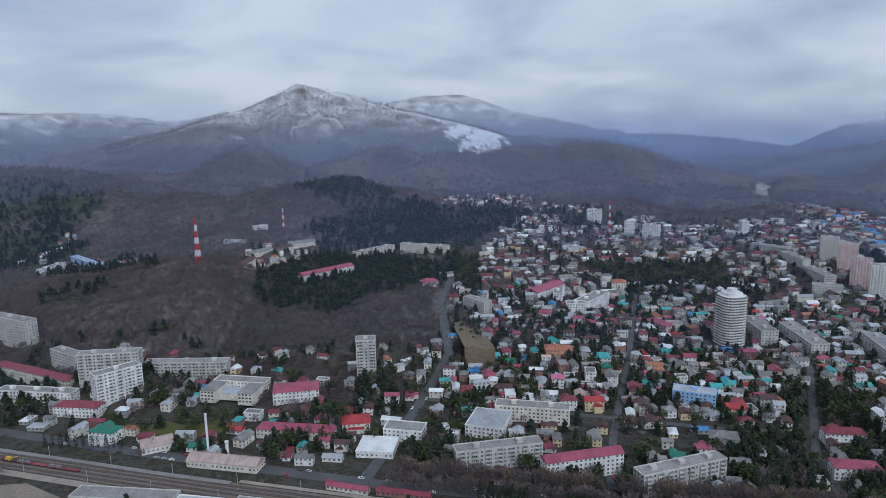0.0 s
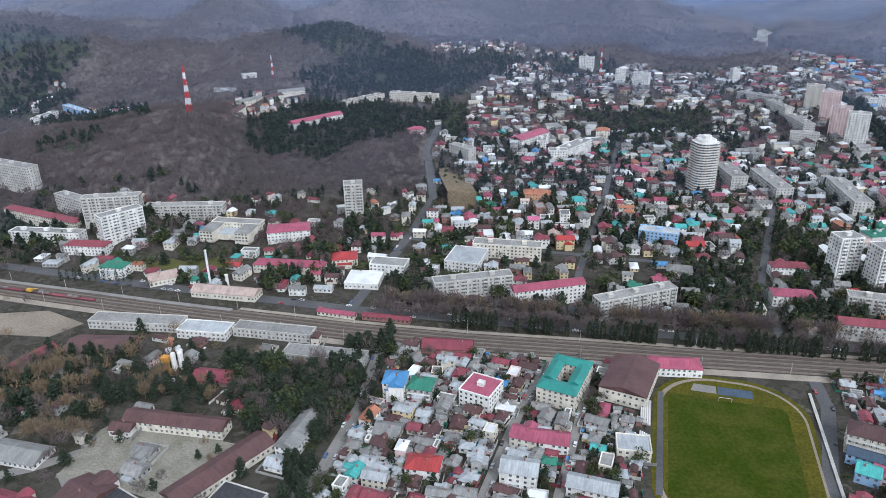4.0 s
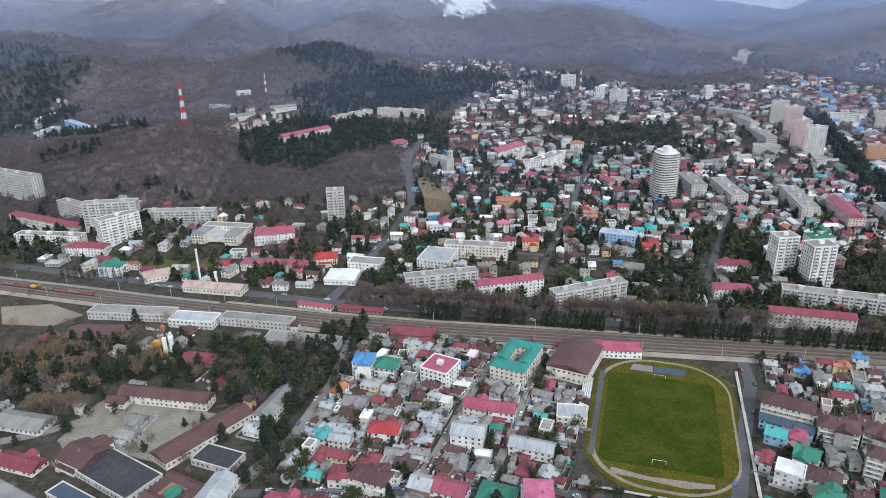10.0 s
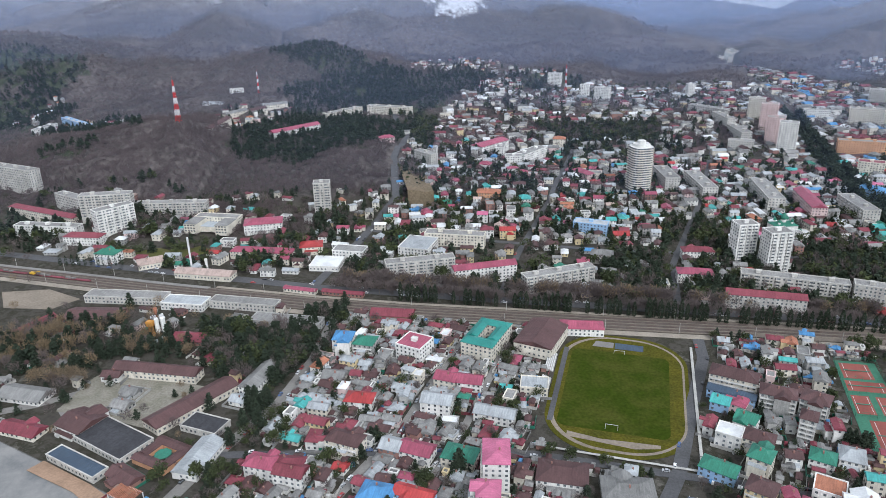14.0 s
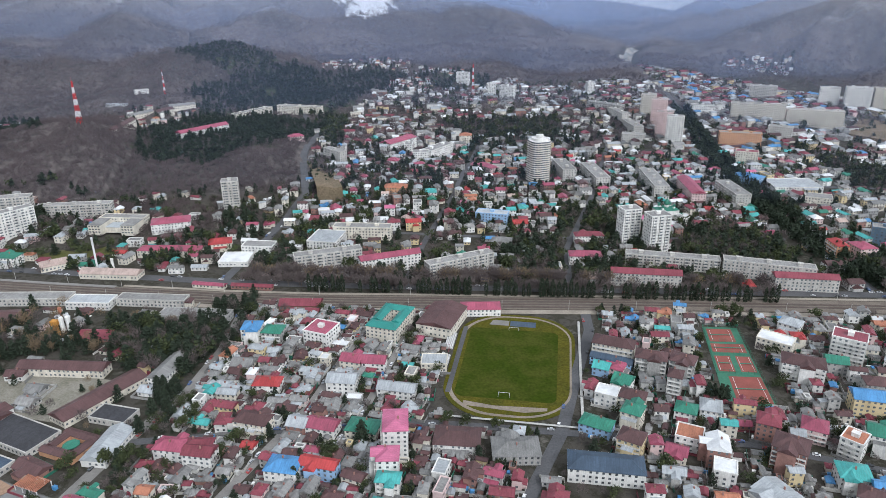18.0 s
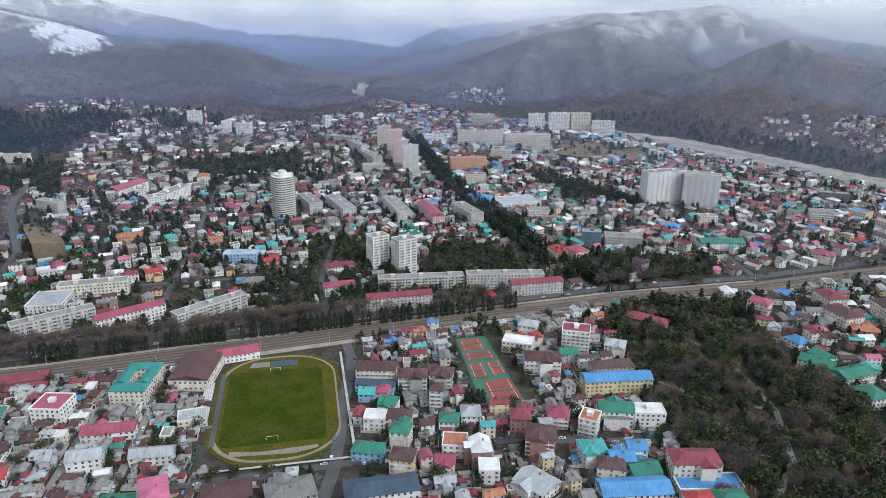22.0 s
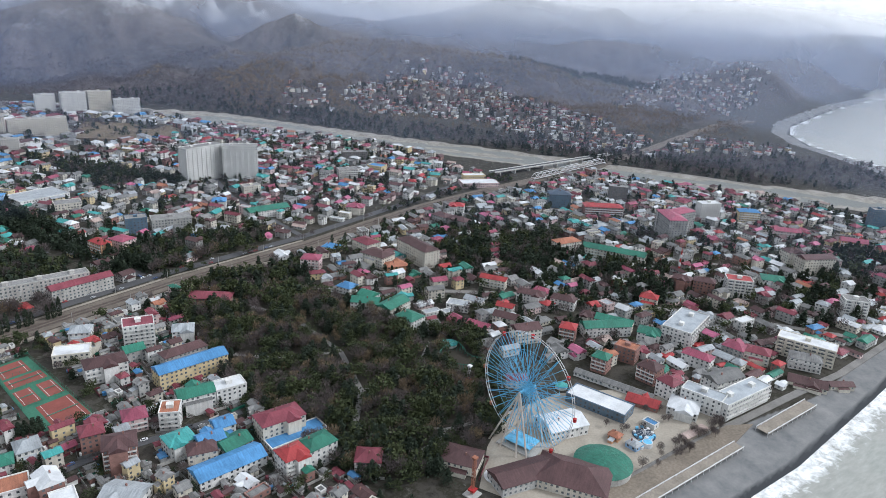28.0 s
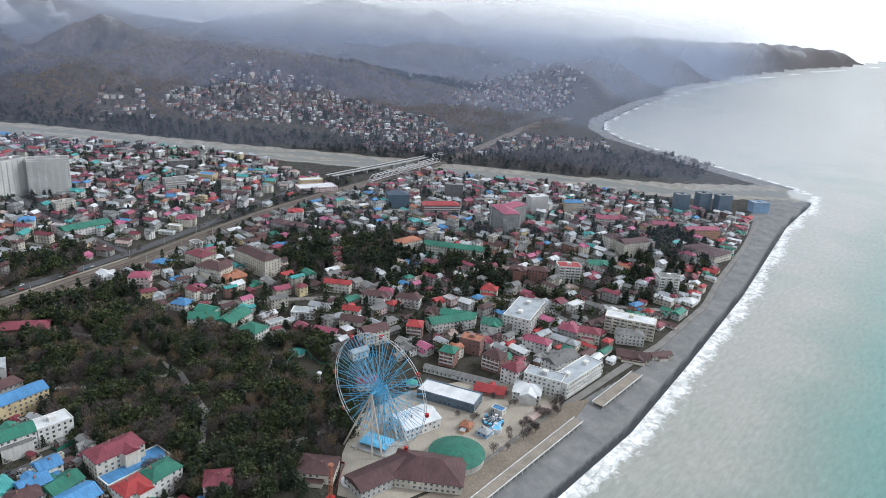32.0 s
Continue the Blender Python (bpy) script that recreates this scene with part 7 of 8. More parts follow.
def coaster():
    ob = new("roller_coaster")
    ob.location = (492, 122, 0)
    tagged(ob, "small green roller coaster on lattice posts", "roller coaster")
    TAKEN.append((492, 122, 0, 14, 18))
    pts = [(13 * math.sin(t) + 4 * math.sin(3 * t), 17 * math.cos(t), 5 + 3.2 * math.sin(2 * t + 1)) for t in np.linspace(0, 2 * math.pi, 61)]
    for off in (-0.5, 0.5):
        s = Shape()
        for p, q in zip(pts[:-1], pts[1:]):
            bar(s, (p[0] + off, p[1], p[2]), (q[0] + off, q[1], q[2]), 0.14)
        part("track_rail", s, ROOF["green"], ob)
    for p in pts[:-1:2]:
        s = Shape()
        bar(s, (p[0] - 1.0, p[1], -0.5), p, 0.12)
        bar(s, (p[0] + 1.0, p[1], -0.5), p, 0.12)
        part("post", s, ROOF["green"], ob)


coaster()


def deck_pier(x0, y0, x1, y1, wide, label):
    L = math.hypot(x1 - x0, y1 - y0)
    ob = new("beach_deck")
    ob.matrix_world = pose((x0 + x1) / 2, (y0 + y1) / 2, 1.6, 0, 0, math.degrees(math.atan2(y1 - y0, x1 - x0)))
    tagged(ob, label, "deck")
    n = int(L / 3)
    for k in range(n):
        s = Shape()
        a = -L / 2 + L * k / n
        s.box(a + 0.04, -wide / 2, -0.3, a + L / n - 0.04, wide / 2, 0.1, 0, True)
        part("deck_panel", s, SAND, ob)
    for side in (-1, 1):
        s = Shape()
        bar(s, (-L / 2, side * wide / 2, 1.1), (L / 2, side * wide / 2, 1.1), 0.2)
        bar(s, (-L / 2, side * wide / 2, 0.5), (L / 2, side * wide / 2, 0.5), 0.16)
        part("railing", s, METAL, ob)
        for k in range(n // 2 + 1):
            a = -L / 2 + L * k / (n // 2)
            p = Shape()
            bar(p, (a, side * (wide / 2 - 0.3), -6), (a, side * (wide / 2 - 0.3), 1.1), 0.2, 0, 6)
            part("post", p, METAL, ob)


deck_pier(398, -38, 522, -73.5, 7, "long pale concrete deck with white railings on the beach")
deck_pier(549, -81, 610, -99, 9, "short pale concrete deck above the beach")
PLAZA = material("fairground_paving", (0.36, 0.32, 0.26), 0.9, 0.12, 0.06, 0.7)
fair = slab("fairground_yard", [(x, y) for x, y in ((455, 60), (500, 45), (535, 15), (560, -45), (540, -57), (430, -25), (385, 0), (380, 30), (415, 48))], 0.16, PLAZA)
tagged(fair, "sandy paved yard of the fairground", "paving", kind="structure")
tagged(slab("shore_walk", [(376, 0), (385, -3), (430, -28), (541, -60), (556, -74), (520, -70), (415, -38.5), (376, -26)], 0.34, EARTH, thick=0.8), "trodden earth walk between fairground and deck", "walk", kind="structure")
litter = material("leaf_litter", (0.04, 0.034, 0.026), 0.95, 0.3, 0.08, 0.7, tone=(0.026, 0.03, 0.018))
tagged(slab("park_ground", PARK, 0.12, litter), "dark leaf litter under the park trees", "ground", kind="structure")


# ---- bridges ----
def road_bridge():
    p, q = Vector((1000, 433, 0)), Vector((1290, 364, 0))
    L = (q - p).length
    ob = new("road_bridge")
    ob.matrix_world = pose(*((p + q) / 2), 0, 0, math.degrees(math.atan2(q.y - p.y, q.x - p.x)))
    tagged(ob, "long pale concrete road bridge over the river", "bridge")
    s = Shape()
    s.box(-L / 2, -5.5, 5.4, L / 2, 5.5, 6.8, 0, True)
    part("deck", s, CONCRETE, ob)
    r = Shape()
    r.box(-L / 2, -4.5, 6.8, L / 2, 4.5, 6.9)
    part("roadway", r, ASPHALT, ob)
    for side in (-5.3, 5.3):
        s = Shape()
        s.box(-L / 2, side - 0.15, 6.8, L / 2, side + 0.15, 7.8, 0, True)
        part("parapet", s, WALL["white"], ob)
    for k in range(9):
        s = Shape()
        a = -L / 2 + L * (k + 0.5) / 9
        s.box(a - 1, -4.5, -8, a + 1, 4.5, 5.4)
        part("pier", s, CONCRETE, ob)


def truss_bridge():
    p, q = Vector((1025, 373.5, 0)), Vector((1232, 350, 0))
    L = (q - p).length
    ob = new("railway_bridge")
    ob.matrix_world = pose(*((p + q) / 2), 0, 0, math.degrees(math.atan2(q.y - p.y, q.x - p.x)))
    tagged(ob, "white steel truss railway bridge over the river", "bridge")
    spans = 3
    for k in range(spans):
        a, b = -L / 2 + L * k / spans + 0.5, -L / 2 + L * (k + 1) / spans - 0.5
        n = 8
        for side in (-3.2, 3.2):
            s = Shape()
            bar(s, (a, side, 3), (b, side, 3), 0.5)
            bar(s, (a + (b - a) / n, side, 10), (b - (b - a) / n, side, 10), 0.45)
            for i in range(n):
                x0, x1 = a + (b - a) * i / n, a + (b - a) * (i + 1) / n
                z0 = 3 if i % 2 == 0 else 10
                bar(s, (x0, side, z0), (x1, side, 13 - z0), 0.35)
            part("truss", s, METAL, ob)
        s = Shape()
        s.box(a, -3, 2.4, b, 3, 3.2, 0, True)
        part("deck", s, STEEL, ob)
    for k in range(spans + 1):
        s = Shape()
        a = -L / 2 + L * k / spans
        s.box(a - 1.4, -3.6, -8, a + 1.4, 3.6, 2.4)
        part("pier", s, CONCRETE, ob)


road_bridge()
truss_bridge()


# ---- vehicles ----
PAINTS = [material(n + "_car_paint", c, 0.3, 0.05, 0.5, 2, spec=0.5) for n, c in (("white", (0.7, 0.7, 0.7)), ("silver", (0.4, 0.41, 0.42)), ("black", (0.02, 0.02, 0.022)), ("red", (0.35, 0.03, 0.03)), ("blue", (0.05, 0.1, 0.25)))]
RUBBER = material("tyre_rubber", (0.02, 0.02, 0.02), 0.8, 0.1, 1, 4)


def car_meshes():
    out = []
    for p in PAINTS:
        s = Shape()
        s.box(-2.15, -0.86, 0.3, 2.15, 0.86, 0.85, 0, True)
        n = len(s.v)
        s.v += [(-1.7, -0.8, 0.85), (1.1, -0.8, 0.85), (1.1, 0.8, 0.85), (-1.7, 0.8, 0.85), (-1.2, -0.68, 1.45), (0.4, -0.68, 1.45), (0.4, 0.68, 1.45), (-1.2, 0.68, 1.45)]
        s.f += [(n + 4, n + 5, n + 6, n + 7)]
        s.i += [0]
        g = Shape()
        g.v = s.v[n:n + 8]
        g.f, g.i = [(0, 1, 5, 4), (1, 2, 6, 5), (2, 3, 7, 6), (3, 0, 4, 7)], [0] * 4
        out.append((s.mesh("car", p), g.mesh("glazing", GLASS)))
    w = Shape()
    bar(w, (0, -0.1, 0.32), (0, 0.1, 0.32), 0.32, 0, 10)
    return out, w.mesh("wheel", RUBBER)


CARS, WHEEL = car_meshes()


def car(x, y, turn, rng):
    body, glass = rng.choice(CARS[:2] + CARS)
    ob = new("car", body)
    ob.matrix_world = pose(x, y, ground(x, y) + 0.2, 0, 0, turn)
    tagged(ob, f"{body.materials[0].name.split('_')[0]} parked car by the roadside", "car", "parked cars")
    part("glazing", glass, None, ob)
    for a in (-1.35, 1.35):
        for b in (-0.8, 0.8):
            o = part("wheel", WHEEL, None, ob)
            o.location = (a, b, 0)


car_rng = random.Random(404)
made = 0
for _, line, w, _ in STREETS[:9] + STREETS[13:16]:
    for side in (-1, 1):
        pts = offset_line(line, side * (w / 2 - 1.1), 6.5)
        for (x0, y0), (x1, y1) in zip(pts[:-1], pts[1:]):
            if made < 210 and -420 < x0 < 560 and y0 < 560 and car_rng.random() < (0.08 if 90 < x0 < 175 and y0 > 170 else 0.26):
                made += 1
                car(x0, y0, math.degrees(math.atan2(y1 - y0, x1 - x0)) + car_rng.choice((0, 180)), car_rng)


# ---- goods train and works yard ----
def flat_wagon(x, y, turn, load):
    s = Shape()
    s.box(-6.6, -1.4, 1.35, 6.6, 1.4, 1.75, 0, True)
    s.box(-6.6, -0.4, 0.95, 6.6, 0.4, 1.35, 0, True)
    ob = new("flat_wagon", s.mesh("flat_wagon", ROOF["maroon"] if load != "crane" else ROOF["brown"]))
    ob.matrix_world = pose(x, y, ground(x, y), 0, 0, turn)
    tagged(ob, "rusty flat railway wagon on the track" if load != "crane" else "flat railway wagon carrying a yellow crane", "wagon", "goods train in the yard")
    for u in (-4.4, 4.4):
        b = Shape()
        for w in (-0.9, 0.9):
            for v in (-0.8, 0.8):
                bar(b, (u + w, v - 0.07, 1.05), (u + w, v + 0.07, 1.05), 0.46, 0, 10)
        b.box(u - 1.5, -0.7, 0.85, u + 1.5, 0.7, 1.2, 0, True)
        part("bogie", b, STEEL, ob)
    if load == "crane":
        c = Shape()
        c.box(-3, -1.2, 1.75, 1.5, 1.2, 3.6, 0)
        bar(c, (0.5, 0, 3.2), (8.5, 0, 5.2), 0.35, 0, 4)
        part("crane_body", c, material("yellow_machine_paint", (0.55, 0.34, 0.04), 0.5, 0.1, 0.5, 2), ob, "yellow crane body with a lowered jib")
    elif load == "crate":
        c = Shape()
        c.box(-5.5, -1.2, 1.75, -1, 1.2, 3.0, 0)
        c.box(0.5, -1.1, 1.75, 5, 1.1, 2.6, 0)
        part("load", c, WALL["dark"], ob)


for k, load in enumerate(("", "crate", "", "crane", "crate", "", "crate", "")):
    x = -462 + 14.2 * k
    flat_wagon(x, float(np.interp(x, (-500, -452, -340, -236), (406, 402.5, 394.5, 388.5))) - 2.5, -4.0, load)
edge = ribbon("platform", [(-560, 421), (-462, 412), (-368, 406), (-300, 401), (-240, 398)], 4.0, PAVING, 1.1, "long pale concrete railway platform")
edge = ribbon("works_yard", [(-236, 205), (-222, 222), (-205, 236), (-180, 246)], 24, PAVING, 0.12, "worn pale concrete yard between the workshops")
edge = ribbon("works_lane", [(-300, 190), (-262, 214), (-226, 246), (-196, 262)], 7, PAVING, 0.16, "worn concrete lane")
slab("sandy_yard", [(-421, 361), (-382, 373), (-341, 360), (-353, 338), (-395, 334)], 0.15, EARTH)
tagged(bpy.data.objects["sandy_yard"], "bare sandy storage yard by the railway", "yard", kind="structure")
TAKEN += [(-208, 228, 45, 28, 13), (-385, 355, 0, 38, 20), (-237, 312, 0, 6, 6)]


def cement_silo(x, y):
    s = Shape()
    bar(s, (0, 0, 4), (0, 0, 15), 1.7, 0, 14)
    bar(s, (0, 0, 2.2), (0, 0, 4), 0.9, 0, 10)
    bar(s, (0, 0, 15), (0, 0, 15.6), 1.2, 0, 12)
    ob = new("cement_silo", s.mesh("cement_silo", WALL["white"]))
    ob.location = (x, y, ground(x, y))
    tagged(ob, "pale grey steel cement silo on legs", "silo", "silos of the concrete works")
    for a in range(4):
        l = Shape()
        u, v = 1.5 * math.cos(0.785 + 1.571 * a), 1.5 * math.sin(0.785 + 1.571 * a)
        bar(l, (u, v, -0.2), (u, v, 4.5), 0.15)
        part("leg", l, STEEL, ob)


cement_silo(-235, 312)
cement_silo(-231, 314)
hopper = Shape()
hopper.box(-2, -1.6, 0, 2, 1.6, 3)
hopper.box(-1.5, -1.2, 3, 1.5, 1.2, 12)
hopper.box(-2.6, -2, 9, 2.6, 2, 13)
hop = new("mixing_tower", hopper.mesh("mixing_tower", material("orange_plant_paint", (0.5, 0.24, 0.05), 0.6, 0.15, 0.4, 2)))
hop.location = (-240, 311, ground(-240, 311))
tagged(hop, "orange steel mixing tower of the concrete works", "plant")

# ---- ordinary houses ----
ROOFS = ["grey"] * 10 + ["brown"] * 8 + ["maroon"] * 5 + ["light"] * 4 + ["tar"] * 3 + ["white"] * 2 + ["crimson", "red", "green", "teal", "blue", "orange"]
WALLS = ["white"] * 6 + ["cream"] * 4 + ["grey"] * 4 + ["brick"] * 2 + ["pink", "yellow"]


def inside(poly, x, y):
    odd = False
    for (x0, y0), (x1, y1) in zip(poly, poly[1:] + poly[:1]):
        if (y0 > y) != (y1 > y) and x < (x1 - x0) * (y - y0) / (y1 - y0) + x0:
            odd = not odd
    return odd


WAYS = [(RAIL, 14)] + [(line, w / 2 + 1) for _, line, w, _ in STREETS]


def way_gap(X, Y):
    out = np.full(X.shape, 1e9)
    for line, w in WAYS:
        out = np.minimum(out, along(line, X, Y)[0] - w)
    return out


ways = Lookup(-500, -300, 1400, 1500, 4, way_gap)


class Cells:
    """A coarse index of the ground taken, so that a free place is found quickly."""

    def __init__(self, size=24):
        self.size, self.map, self.seen = size, {}, 0

    def near(self, x, y, r):
        while self.seen < len(TAKEN):
            t = TAKEN[self.seen]
            R = math.hypot(t[3], t[4])
            for i in range(int((t[0] - R) // self.size), int((t[0] + R) // self.size) + 1):
                for j in range(int((t[1] - R) // self.size), int((t[1] + R) // self.size) + 1):
                    self.map.setdefault((i, j), set()).add(self.seen)
            self.seen += 1
        out = set()
        for i in range(int((x - r) // self.size), int((x + r) // self.size) + 1):
            for j in range(int((y - r) // self.size), int((y + r) // self.size) + 1):
                out |= self.map.get((i, j), set())
        return [TAKEN[k] for k in out]


cells = Cells()


def district(poly, count, size, floors, turn, seed, roofs=ROOFS, name="house", spread=12, group="", tries=12, many=None, gap=0.6, panes=True, avoid=(PARK, COURTS, FAIR, *GROVES, *OPEN_LAND)):
    rng = random.Random(seed)
    xs, ys = [p[0] for p in poly], [p[1] for p in poly]
    made = 0
    for _ in range(count * tries):
        if made >= count:
            break
        x, y = rng.uniform(min(xs), max(xs)), rng.uniform(min(ys), max(ys))
        if not inside(poly, x, y) or any(inside(a, x, y) for a in avoid):
            continue
        L = rng.uniform(*size)
        W = min(L, rng.uniform(size[0] * 0.75, size[1] * 0.6))
        T = turn + rng.gauss(0, spread * 0.4) + rng.choice((0, 90))
        if ways(x, y) < W * 0.5 or not free(x, y, T, L / 2, W / 2, gap, cells.near(x, y, L)):
            continue
        made += 1
        f, wall, roof, form = rng.choice(floors), rng.choice(WALLS), rng.choice(roofs), rng.choice(("gable", "gable", "hip", "flat" if rng.random() < 0.4 else "gable"))
        if form == "flat" and roof not in ("grey", "light", "white", "tar"):
            form = "gable"
        if many:
            TAKEN.append((x, y, T, L / 2, W / 2))
            many.add(x, y, T, L, W, f, wall, roof, form, panes)
        else:
            building(x, y, T, L, W, f, wall, roof, form, name, group=group)
    return made


GREYS = ["grey"] * 5 + ["light"] * 2 + ["tar", "tar", "maroon", "maroon"] + ["brown"] * 3
district([(-100, 150), (45, 190), (40, 370), (-100, 372)], 175, (7, 13), (1, 1, 1, 2), -8, 1, ROOFS + GREYS, group="small houses by the railway")
district([(-160, 115), (150, 60), (130, 212), (-30, 200)], 95, (7, 13), (1, 2, 2), -12, 2, group="small houses near the shore")
district([(180, 60), (330, 30), (375, 270), (420, 385), (180, 380)], 110, (7, 13), (1, 2, 2, 3), -5, 3, group="houses between the ground and the park")
sheds = Many()
district([(-100, 120), (150, 60), (60, 372), (-100, 372)], 380, (3, 7), (1,), -8, 11, GREYS, many=sheds, gap=0.3, panes=False)
district([(180, 60), (330, 30), (375, 270), (420, 385), (180, 380)], 340, (3, 7), (1,), -8, 12, GREYS + ["blue"], many=sheds, gap=0.3, panes=False)
district([(-430, 195), (-125, 170), (-120, 375), (-430, 385)], 34, (5, 14), (1, 1, 1, 2), -8, 4, GREYS, many=sheds)
sheds.done("sheds", "small grey sheds and lean-tos in the yards")


def yards(seed):
    """Walls, fences, tanks, awnings and stacked stuff in the yards near the shore."""
    rng = random.Random(seed)
    fence, odds = Shape(), Shape()
    mats = [WALL["grey"], WALL["panel"], ROOF["maroon"], ROOF["grey"], ROOF["green"], ROOF["light"], ROOF["blue"], ROOF["brown"], WALL["white"]]
    near = [t for t in TAKEN if -420 < t[0] < 430 and 40 < t[1] < 380 and max(t[3], t[4]) < 12]
    for X, Y, T, A, B in near:
        c, s = math.cos(radians(T)), math.sin(radians(T))

        def put(shape, x0, y0, z0, x1, y1, z1, slot):
            n = len(shape.v)
            shape.box(x0, y0, z0, x1, y1, z1, slot)
            z = ground(X, Y)
            shape.v[n:] = [(X + c * a - s * b, Y + s * a + c * b, z + d) for a, b, d in shape.v[n:]]

        slot = rng.choice((0, 1, 1, 2, 3, 3, 4))
        for side in rng.sample((-1, 1), 1):
            g = rng.uniform(1.5, 3.5)
            put(fence, -A - g, side * (B + g) - 0.08, -0.3, A + g, side * (B + g) + 0.08, rng.uniform(1.4, 2.2), slot)
            put(fence, side * (A + g) - 0.08, -B - g, -0.3, side * (A + g) + 0.08, B + g, rng.uniform(1.4, 2.2), slot)
        for _ in range(rng.randint(1, 4)):
            g = rng.uniform(0.8, 3)
            u, v = rng.choice(((rng.uniform(-A, A), rng.choice((-1, 1)) * (B + g)), (rng.choice((-1, 1)) * (A + g), rng.uniform(-B, B))))
            w, d = rng.uniform(0.4, 1.6), rng.uniform(0.4, 1.3)
            put(odds, u - w, v - d, -0.2, u + w, v + d, rng.choice((0.6, 1.0, 1.8, 2.3)), rng.choice((0, 1, 2, 3, 5, 5, 6, 7, 8, 8)))
    tagged(new("yard_fences", fence.mesh("yard_fences", *mats)), "worn sheet and block fences between the yards", "fences", kind="stuff")
    tagged(new("yard_clutter", odds.mesh("yard_clutter", *mats)), "tanks, crates and awnings heaped in the yards", "clutter", kind="stuff")


yards(5)
town = Many()
TOWN_ROOFS = ROOFS + ["light"] * 4 + ["white"] * 3 + ["crimson"] * 2 + ["teal", "pink", "salmon"]
district([(-460, 415), (-130, 420), (-150, 560), (-460, 590)], 70, (8, 16), (1, 2, 2), 5, 15, TOWN_ROOFS, many=town)
district([(-130, 430), (385, 435), (380, 560), (-130, 560)], 70, (8, 15), (1, 2, 2), 5, 5, TOWN_ROOFS, many=town)
district([(-150, 560), (385, 560), (390, 900), (-170, 900)], 640, (8, 17), (1, 1, 1, 2, 2, 3), 10, 6, TOWN_ROOFS, many=town)
district([(400, 408), (980, 405), (1060, 640), (1040, 760), (930, 1000), (700, 950), (400, 900)], 800, (8, 18), (1, 1, 1, 2, 2, 3), 15, 7, TOWN_ROOFS, many=town)
district([(515, 390), (980, 395), (1150, 330), (1215, 20), (1180, -155), (884, -110), (700, -85), (640, -60), (590, 0), (520, 100), (510, 240)], 800, (8, 17), (1, 1, 2, 2, 3), -20, 8, TOWN_ROOFS, many=town)
cafes = Many()
district([(560, -66), (612, -82), (678, -105), (795, -134), (884, -142), (1021, -163), (1180, -180), (1180, -140), (1021, -125), (884, -100), (700, -62), (560, -28)], 190, (6, 18), (1, 1, 1, 2), -14, 9, ["maroon", "brown", "light", "grey", "white", "red", "green"], many=cafes, spread=4, gap=0.4)
district([(560, -20), (640, -50), (700, -60), (660, 0), (590, 40)], 60, (5, 12), (1, 1, 2), -14, 10, ["maroon", "brown", "light", "grey", "red", "green"], many=cafes, gap=0.4, avoid=())
cafes.done("beach_cafes", "low cafes and kiosks along the promenade")
town.done("town_houses", "tightly packed houses with tin and slate roofs")
far = Many()
district([(-200, 900), (400, 900), (420, 1500), (100, 1500), (-170, 1280)], 480, (9, 20), (1, 2, 2, 3), 15, 21, ["grey", "grey", "light", "white", "maroon", "tar", "brown", "light"], many=far, panes=False)
district([(430, 900), (700, 950), (930, 1000), (900, 1270), (640, 1560), (440, 1750)], 420, (10, 26), (1, 2, 2, 3), 15, 22, ["grey", "grey", "light", "white", "maroon", "tar", "light", "brown", "maroon", "blue"], many=far, panes=False)
HAMLETS = (
    ([(1313, 1086), (1560, 1123), (1674, 985), (1625, 674), (1513, 373), (1379, 328), (1240, 487), (1394, 742), (1240, 937)], 600),
    ([(1723, 566), (2490, 731), (2647, 568), (2472, 338), (2074, 333), (1777, 464)], 330),
    ([(645, 1811), (716, 1824), (842, 1773), (778, 1674)], 60),
    ([(-329, 1506), (-395, 1683), (-317, 1800), (3, 1573), (-5, 1484), (-192, 1559)], 95),
    ([(-153, 1338), (-157, 1456), (-74, 1455), (-40, 1296)], 40),
    ([(-944, 958), (-977, 1020), (-985, 1136), (-962, 1129), (-918, 1003)], 22),
    ([(-819, 877), (-846, 976), (-732, 961), (-684, 976), (-723, 911)], 26),
    ([(-453, 850), (-553, 994), (-481, 1104), (-441, 1109), (-447, 977)], 30),
    ([(1330, 330), (1460, 222), (1572, 107), (1700, 150), (1560, 330)], 70),
    ([(1100, 1050), (1250, 1200), (1330, 1150), (1180, 960)], 26),
    ([(-420, 600), (-150, 600), (-150, 660), (-300, 640)], 16),
)
for k, (poly, count) in enumerate(HAMLETS):
    district(poly, count, (6, 12), (1, 2, 2), 30, 30 + k, ["grey", "light", "white", "maroon", "brown", "grey", "maroon", "orange"], many=far, spread=60, panes=False)
far.done("hillside_houses", "pale houses scattered over the far town and slopes")

# ---- trees ----
def pile(name, verts, faces, mat):
    """A mesh from arrays; all faces have the same number of corners."""
    me = bpy.data.meshes.new(name)
    me.vertices.add(len(verts))
    me.vertices.foreach_set("co", np.asarray(verts, np.float32).ravel())
    faces = np.asarray(faces, np.int32)
    k = faces.shape[1]
    me.loops.add(faces.size)
    me.loops.foreach_set("vertex_index", faces.ravel())
    me.polygons.add(len(faces))
    me.polygons.foreach_set("loop_start", np.arange(0, faces.size, k, dtype=np.int32))
    me.materials.append(mat)
    me.update(calc_edges=True)
    return me


